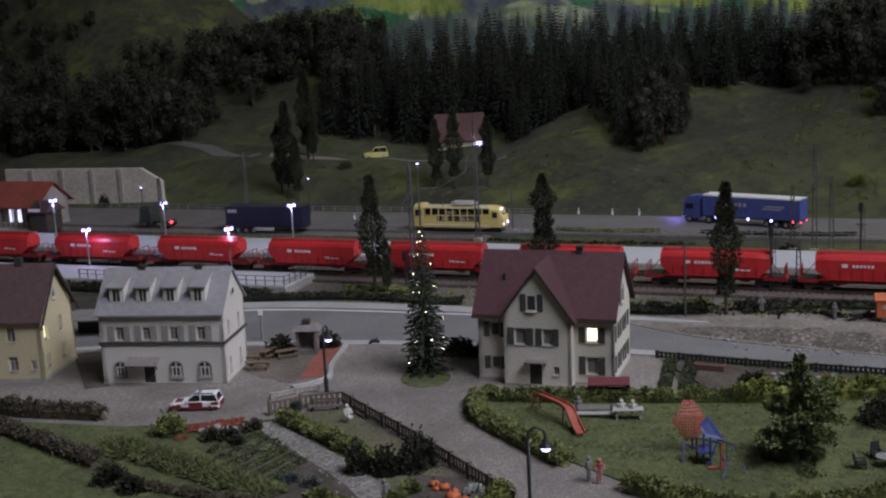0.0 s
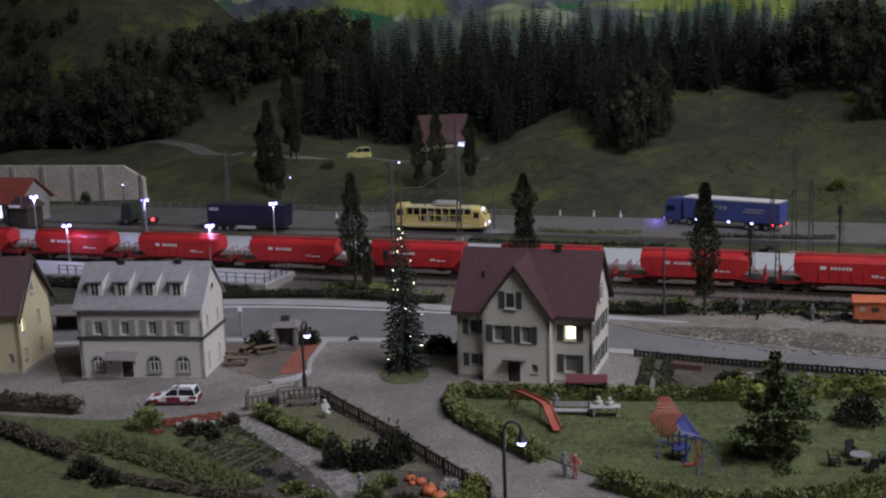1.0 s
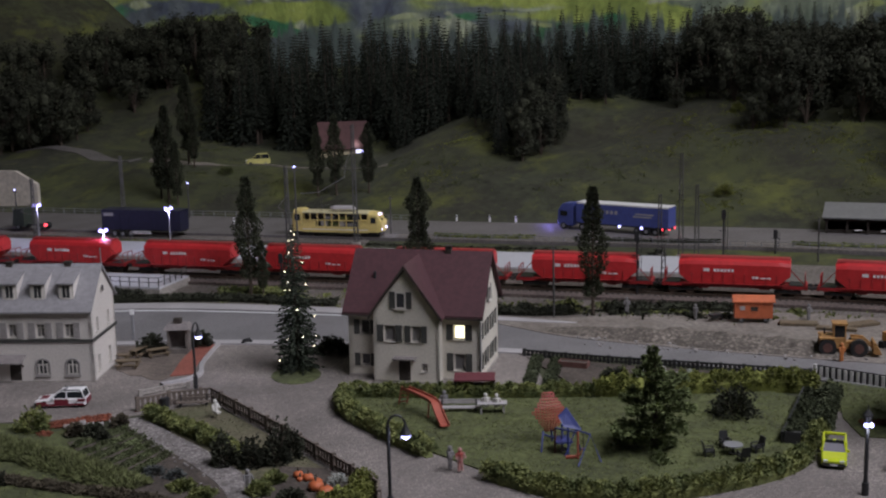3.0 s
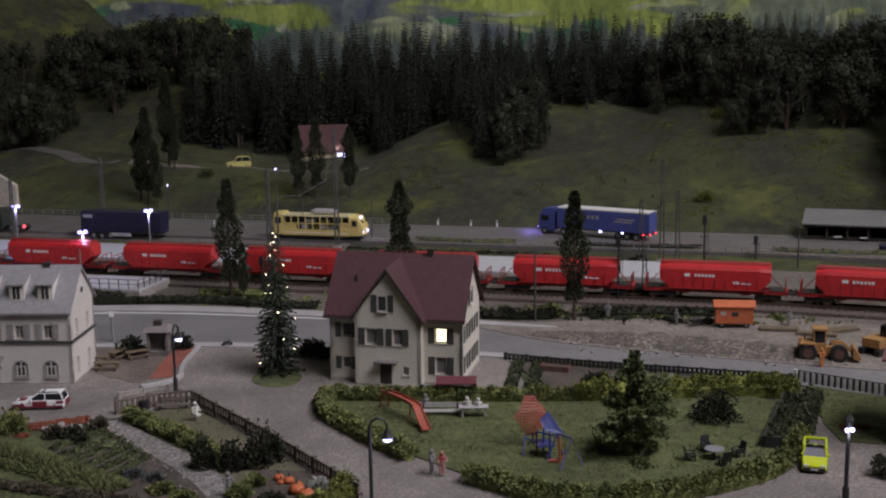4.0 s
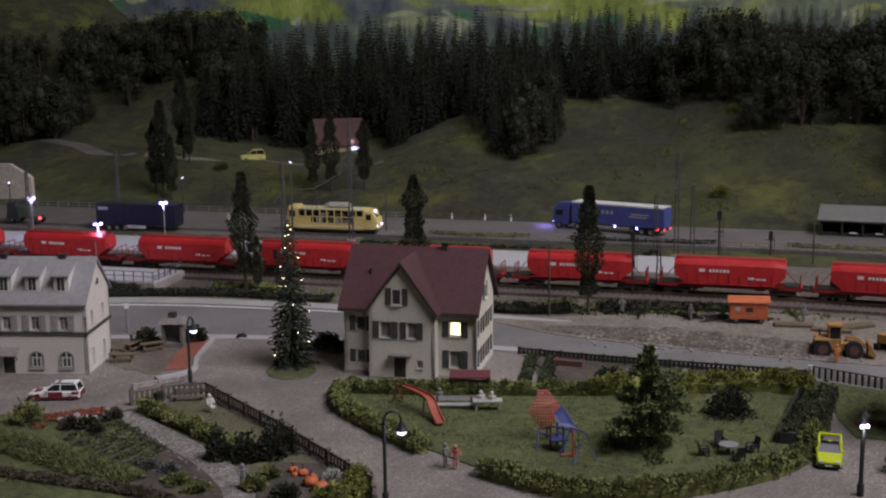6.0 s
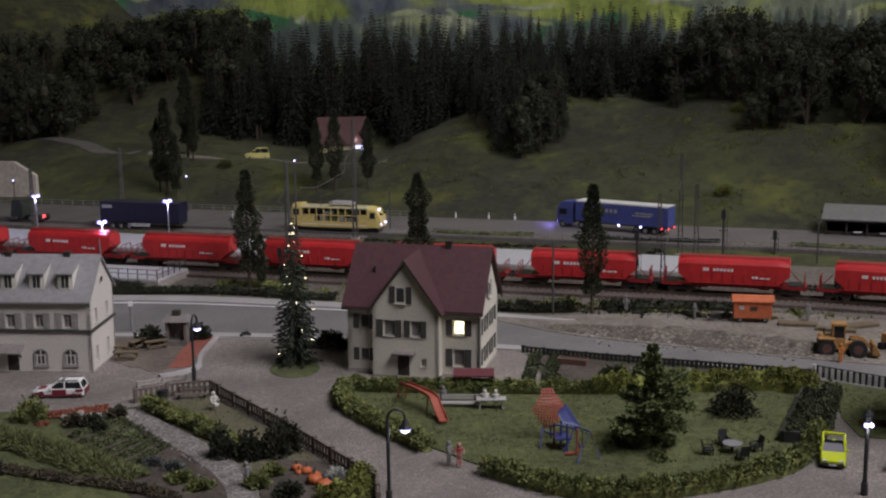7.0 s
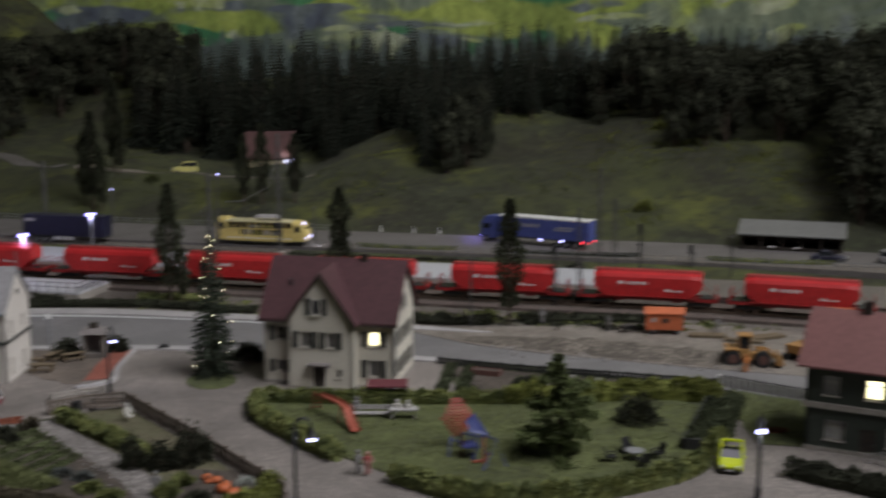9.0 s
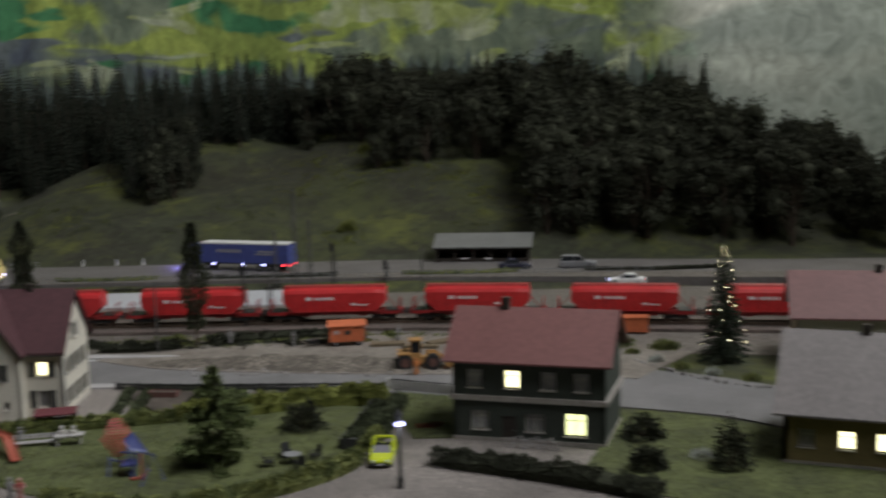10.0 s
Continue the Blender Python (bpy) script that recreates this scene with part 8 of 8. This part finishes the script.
part("windscreen", Shape().loft([[(6.75, -1.05, 4.0), (6.75, 1.05, 4.0), (7.45, 1.05, 3.1), (7.45, -1.05, 3.1)], [(6.9, -1.05, 4.1), (6.9, 1.05, 4.1), (7.6, 1.05, 3.2), (7.6, -1.05, 3.2)]]), GLASS, t)
part("roof_tank", Shape().loft([[(x, r * math.cos(a), 4.75 + r * 0.6 * math.sin(a)) for a in [6.2832 * q / 8 for q in range(8)]] for x, r in ((-1.4, 0.3), (-0.6, 0.8), (2.4, 0.8), (3.0, 0.4))]), PAVE, t, "pale roof tank")
part("chassis", Shape().box(-7.2, -1.3, 0.8, 7.2, 1.3, 1.15), BLACK, t)
for px in (-5.6, 5.6):
    bogie(t, px)
for y, z, x in ((-1.15, 1.75, 7.5), (0.9, 1.8, 7.6), (-0.6, 4.05, 7.15)):
    part("headlight", Shape().ball(x, y, z, 0.2, rows=5, sides=8), BULB, t)
point_lamp("railcar_light", 14.6 + 8.4, 189.6 - 3.6, 2.7, 0.006, (0.75, 0.75, 1.0))

# long grey-roofed open shed at the far end of the rear road
t = thing("loading_shed", 94.4, 167.6, 1.3, -30, "long open loading shed with plain grey roof", "shed")
t.scale = (0.9, 0.9, 0.74)
part("roof", Shape().loft([[(-8.6, -3.4, 3.2), (9.4, -3.4, 3.2), (9.4, 3.6, 5.2), (-8.6, 3.6, 5.2)], [(-8.6, -3.4, 3.45), (9.4, -3.4, 3.45), (9.4, 3.6, 5.45), (-8.6, 3.6, 5.45)]]), mat("grey_sheet_roof", (0.17, 0.17, 0.168), 0.6, 0.12, 200, 0.1), t)
part("back_wall", Shape().box(-8.0, 2.6, 0, 8.8, 2.9, 4.8), DARK_WOOD, t)
for q in range(6):
    part("post", Shape().box(-8.0 + q * 3.3, -2.9, 0, -7.7 + q * 3.3, -2.6, 3.4), DARK_WOOD, t)
part("beam", Shape().box(-8.4, -2.95, 2.7, 9.2, -2.55, 3.0), DARK_WOOD, t)
# dark ramp colour and added end walls deepen the shade under the roof
part("ramp", Shape().box(-8.0, -2.4, 0, 8.8, 2.6, 0.7), DARK_WOOD, t)
part("side_wall", Shape().box(-8.1, -2.4, 0, -7.9, 2.8, 3.4), DARK_WOOD, t)
part("side_wall", Shape().box(8.7, -2.4, 0, 8.9, 2.8, 3.4), DARK_WOOD, t)
for q in (-3.4, 0.8):
    part("pallet", Shape().box(q, -2.9, 0.7, q + 1.3, -2.5, 0.95), WHITE, t)

# ---- building site ----
t = thing("site_caravan", 56.4, 124.4, 0.2, -18, "orange wooden site caravan on low wheels", "caravan")
t.scale = (0.8, 0.85, 1.0)
part("body", Shape().box(-2.6, -1.1, 0.55, 2.6, 1.1, 2.45), ORANGE, t)
for q in range(11):
    part("board", Shape().box(-2.6 + q * 0.475, -1.14, 0.57, -2.17 + q * 0.475, -1.1, 2.43), ORANGE, t)
part("roof", Shape().loft([[(-2.9, -1.35, 2.4), (2.9, -1.35, 2.4), (2.9, 1.35, 2.4), (-2.9, 1.35, 2.4)], [(-2.9, -1.35, 2.52), (2.9, -1.35, 2.52), (2.9, 1.35, 2.52), (-2.9, 1.35, 2.52)], [(-2.9, -0.2, 3.05), (2.9, -0.2, 3.05), (2.9, 0.2, 3.05), (-2.9, 0.2, 3.05)]]), ORANGE, t)
part("window", Shape().box(-0.4, -1.18, 1.4, 0.55, -1.13, 1.9), DARK_WOOD, t)
part("notice", Shape().box(-1.9, -1.18, 1.5, -1.2, -1.14, 1.95), PAVE, t)
for px in (-1.7, 1.7):
    for s2 in (-1, 1):
        wheel(t, px, s2 * 0.9, 0.42, 0.2)
t = thing("wheel_loader", 59.6, 109.6, 0.15, -22, "yellow wheel loader with large tyres", "loader")
t.scale = (0.84, 0.84, 0.86)
for px in (-1.7, 1.9):
    for s2 in (-1, 1):
        wheel(t, px, s2 * 1.2, 1.05, 0.75, BROWN_BOX)
part("body", Shape().loft([[(-2.6, -0.9, 0.9), (0.4, -0.9, 0.9), (0.4, 0.9, 0.9), (-2.6, 0.9, 0.9)], [(-2.7, -0.85, 2.0), (0.4, -0.85, 2.1), (0.4, 0.85, 2.1), (-2.7, 0.85, 2.0)], [(-2.4, -0.7, 2.3), (-0.2, -0.75, 2.3), (-0.2, 0.75, 2.3), (-2.4, 0.7, 2.3)]]), YELLOW_D, t)
part("cab", Shape().box(-1.0, -0.8, 2.2, 0.35, 0.8, 3.7), GLASS, t)
part("cab_roof", Shape().box(-1.2, -0.95, 3.65, 0.55, 0.95, 3.88), YELLOW_D, t)
for s2 in (-0.8, 0.8):
    for px in (-1.0, 0.35):
        part("cab_post", Shape().box(px - 0.08, s2 - 0.08, 2.0, px + 0.08, s2 + 0.08, 3.7), YELLOW_D, t)
part("mudguard", Shape().box(-2.7, -1.6, 2.1, -0.8, -0.8, 2.25).box(-2.7, 0.8, 2.1, -0.8, 1.6, 2.25), YELLOW_D, t)
part("front_frame", Shape().box(0.4, -0.6, 0.8, 2.8, 0.6, 1.6), YELLOW_D, t)
part("lift_arm", Shape().tube([(1.0, -0.7, 2.1), (2.4, -0.7, 2.0), (3.6, -0.7, 1.0)], 0.2, 4).tube([(1.0, 0.7, 2.1), (2.4, 0.7, 2.0), (3.6, 0.7, 1.0)], 0.2, 4), YELLOW_D, t)
part("bucket", Shape().loft([[(3.5, -1.5, 0.5), (3.5, -1.5, 1.7), (3.7, -1.5, 1.8), (4.5, -1.5, 0.45), (4.4, -1.5, 0.35)], [(3.5, 1.5, 0.5), (3.5, 1.5, 1.7), (3.7, 1.5, 1.8), (4.5, 1.5, 0.45), (4.4, 1.5, 0.35)]]), YELLOW_D, t)
part("exhaust", Shape().tube([(-2.0, 0.3, 2.3), (-2.0, 0.3, 3.1)], 0.1, 6), BLACK, t)
t = thing("excavator", 66.4, 110.6, 0.15, 30, "small yellow-brown excavator on the building site", "excavator")
part("track", Shape().box(-1.8, -1.2, 0, 1.8, -0.6, 0.7), TYRE, t)
part("track", Shape().box(-1.8, 0.6, 0, 1.8, 1.2, 0.7), TYRE, t)
part("house", Shape().box(-1.5, -1.0, 0.8, 1.3, 1.0, 1.7), YELLOW_D, t)
part("cab", Shape().box(0.2, -1.0, 1.7, 1.4, 0.0, 2.9), GLASS, t)
part("boom", Shape().tube([(1.2, 0.4, 1.6), (2.8, 0.4, 3.4), (4.4, 0.4, 2.2)], 0.2, 5).tube([(4.4, 0.4, 2.2), (4.0, 0.4, 0.8)], 0.15, 5), YELLOW_D, t)
part("bucket", Shape().box(3.6, 0.0, 0.3, 4.4, 0.8, 0.9), YELLOW_D, t)
for k, (x, y, a, n) in enumerate(((60.6, 121.6, -20, 4), (63.6, 118.6, -30, 3), (66.8, 119.6, 10, 4))):
    t = thing("timber_stack", x, y, 0.15, a, "stack of pale yellow timber boards", "timber", "timber stacks")
    for q in range(n):
        part("board", Shape().box(-2.1, -0.8 + 0.42 * q, 0.1, 2.1, -0.45 + 0.42 * q, 0.38), WOODY, t)
    part("bearer", Shape().box(-1.6, -0.8, 0, -1.4, 0.9, 0.1), WOOD, t)
t = thing("barrier_sign", 69.4, 130.0, 0.1, -25, "level crossing sign with white cross and lit lamp", "sign")
part("post", Shape().tube([(0, 0, 0), (0, 0, 3.0)], 0.12, 6), WHITE, t)
part("board", Shape().box(-0.4, -0.15, 2.4, 0.4, -0.05, 3.4), BLACK, t)
part("lamp", Shape().ball(0, -0.2, 3.7, 0.22, rows=5, sides=8), BULB, t)
part("cross", Shape().loft([[(-0.6, -0.12, 1.5), (-0.45, -0.12, 1.4), (0.6, -0.12, 2.3), (0.45, -0.12, 2.4)], [(-0.6, -0.06, 1.5), (-0.45, -0.06, 1.4), (0.6, -0.06, 2.3), (0.45, -0.06, 2.4)]]), WHITE, t)
t = thing("orange_container", 77.6, 122.4, 0.1, -30, "small orange tool container by the track", "container")
part("body", Shape().box(-1.3, -0.9, 0.2, 1.3, 0.9, 2.2), ORANGE, t)
part("lid", Shape().box(-1.4, -1.0, 2.2, 1.4, 1.0, 2.35), ORANGE, t)
part("leg", Shape().box(-1.2, -0.8, 0, -1.0, 0.8, 0.2).box(1.0, -0.8, 0, 1.2, 0.8, 0.2), BLACK, t)
t = thing("orange_container", 89.6, 113.2, 0.1, -30, "small orange tool container by the track", "container")
part("body", Shape().box(-1.6, -0.9, 0.2, 1.6, 0.9, 1.9), ORANGE, t)
part("lid", Shape().box(-1.7, -1.0, 1.9, 1.7, 1.0, 2.05), ORANGE, t)
t = thing("wheelbarrow", 52.4, 125.6, 0.2, 20, "dark wheelbarrow on the dirt", "wheelbarrow")
part("tray", Shape().loft([[(-0.5, -0.3, 0.4), (0.4, -0.3, 0.4), (0.4, 0.3, 0.4), (-0.5, 0.3, 0.4)], [(-0.8, -0.45, 0.85), (0.7, -0.45, 0.85), (0.7, 0.45, 0.85), (-0.8, 0.45, 0.85)]]), BLACK, t)
part("wheel", Shape().disc(0.8, 0, 0.28, 0.28, 0.14, "y"), TYRE, t)
part("handle", Shape().tube([(0.8, -0.1, 0.28), (-1.5, -0.4, 0.7)], 0.05, 4).tube([(0.8, 0.1, 0.28), (-1.5, 0.4, 0.7)], 0.05, 4), WOOD, t)

t = thing("traffic_cone", 41.1, 121.2, 0.14, 0, "tiny red and white traffic cone on the road", "traffic cone")
part("cone", Shape().tube([(0, 0, 0), (0, 0, 0.75)], [0.24, 0.06], 8), SLIDE, t)
part("band", Shape().tube([(0, 0, 0.3), (0, 0, 0.5)], [0.19, 0.14], 8), WHITE, t)
part("base", Shape().box(-0.28, -0.28, 0, 0.28, 0.28, 0.06), SLIDE, t)

# planted island round the second decorated fir
ISL = [(81.9, 101.2), (82.2, 96.8), (82.9, 93.1), (84.3, 89.3), (86.2, 85.4), (89.4, 83.8)]
for k in range(5):
    a, b = ISL[k], ISL[k + 1]
    for q in range(4):
        stone(a[0] + (b[0] - a[0]) * q / 4 + rs.uniform(-0.3, 0.3), a[1] + (b[1] - a[1]) * q / 4 + rs.uniform(-0.3, 0.3), rs.uniform(0.5, 1.0), "pale stone edging the planted island", 0.2)
    shrub(a[0] + 1.5, a[1] + 2.6, 1.1, 0.8, WHITE_FL if k % 2 else LEAF, "low flowering plants on the island", 160 + k, 130, 0.32)
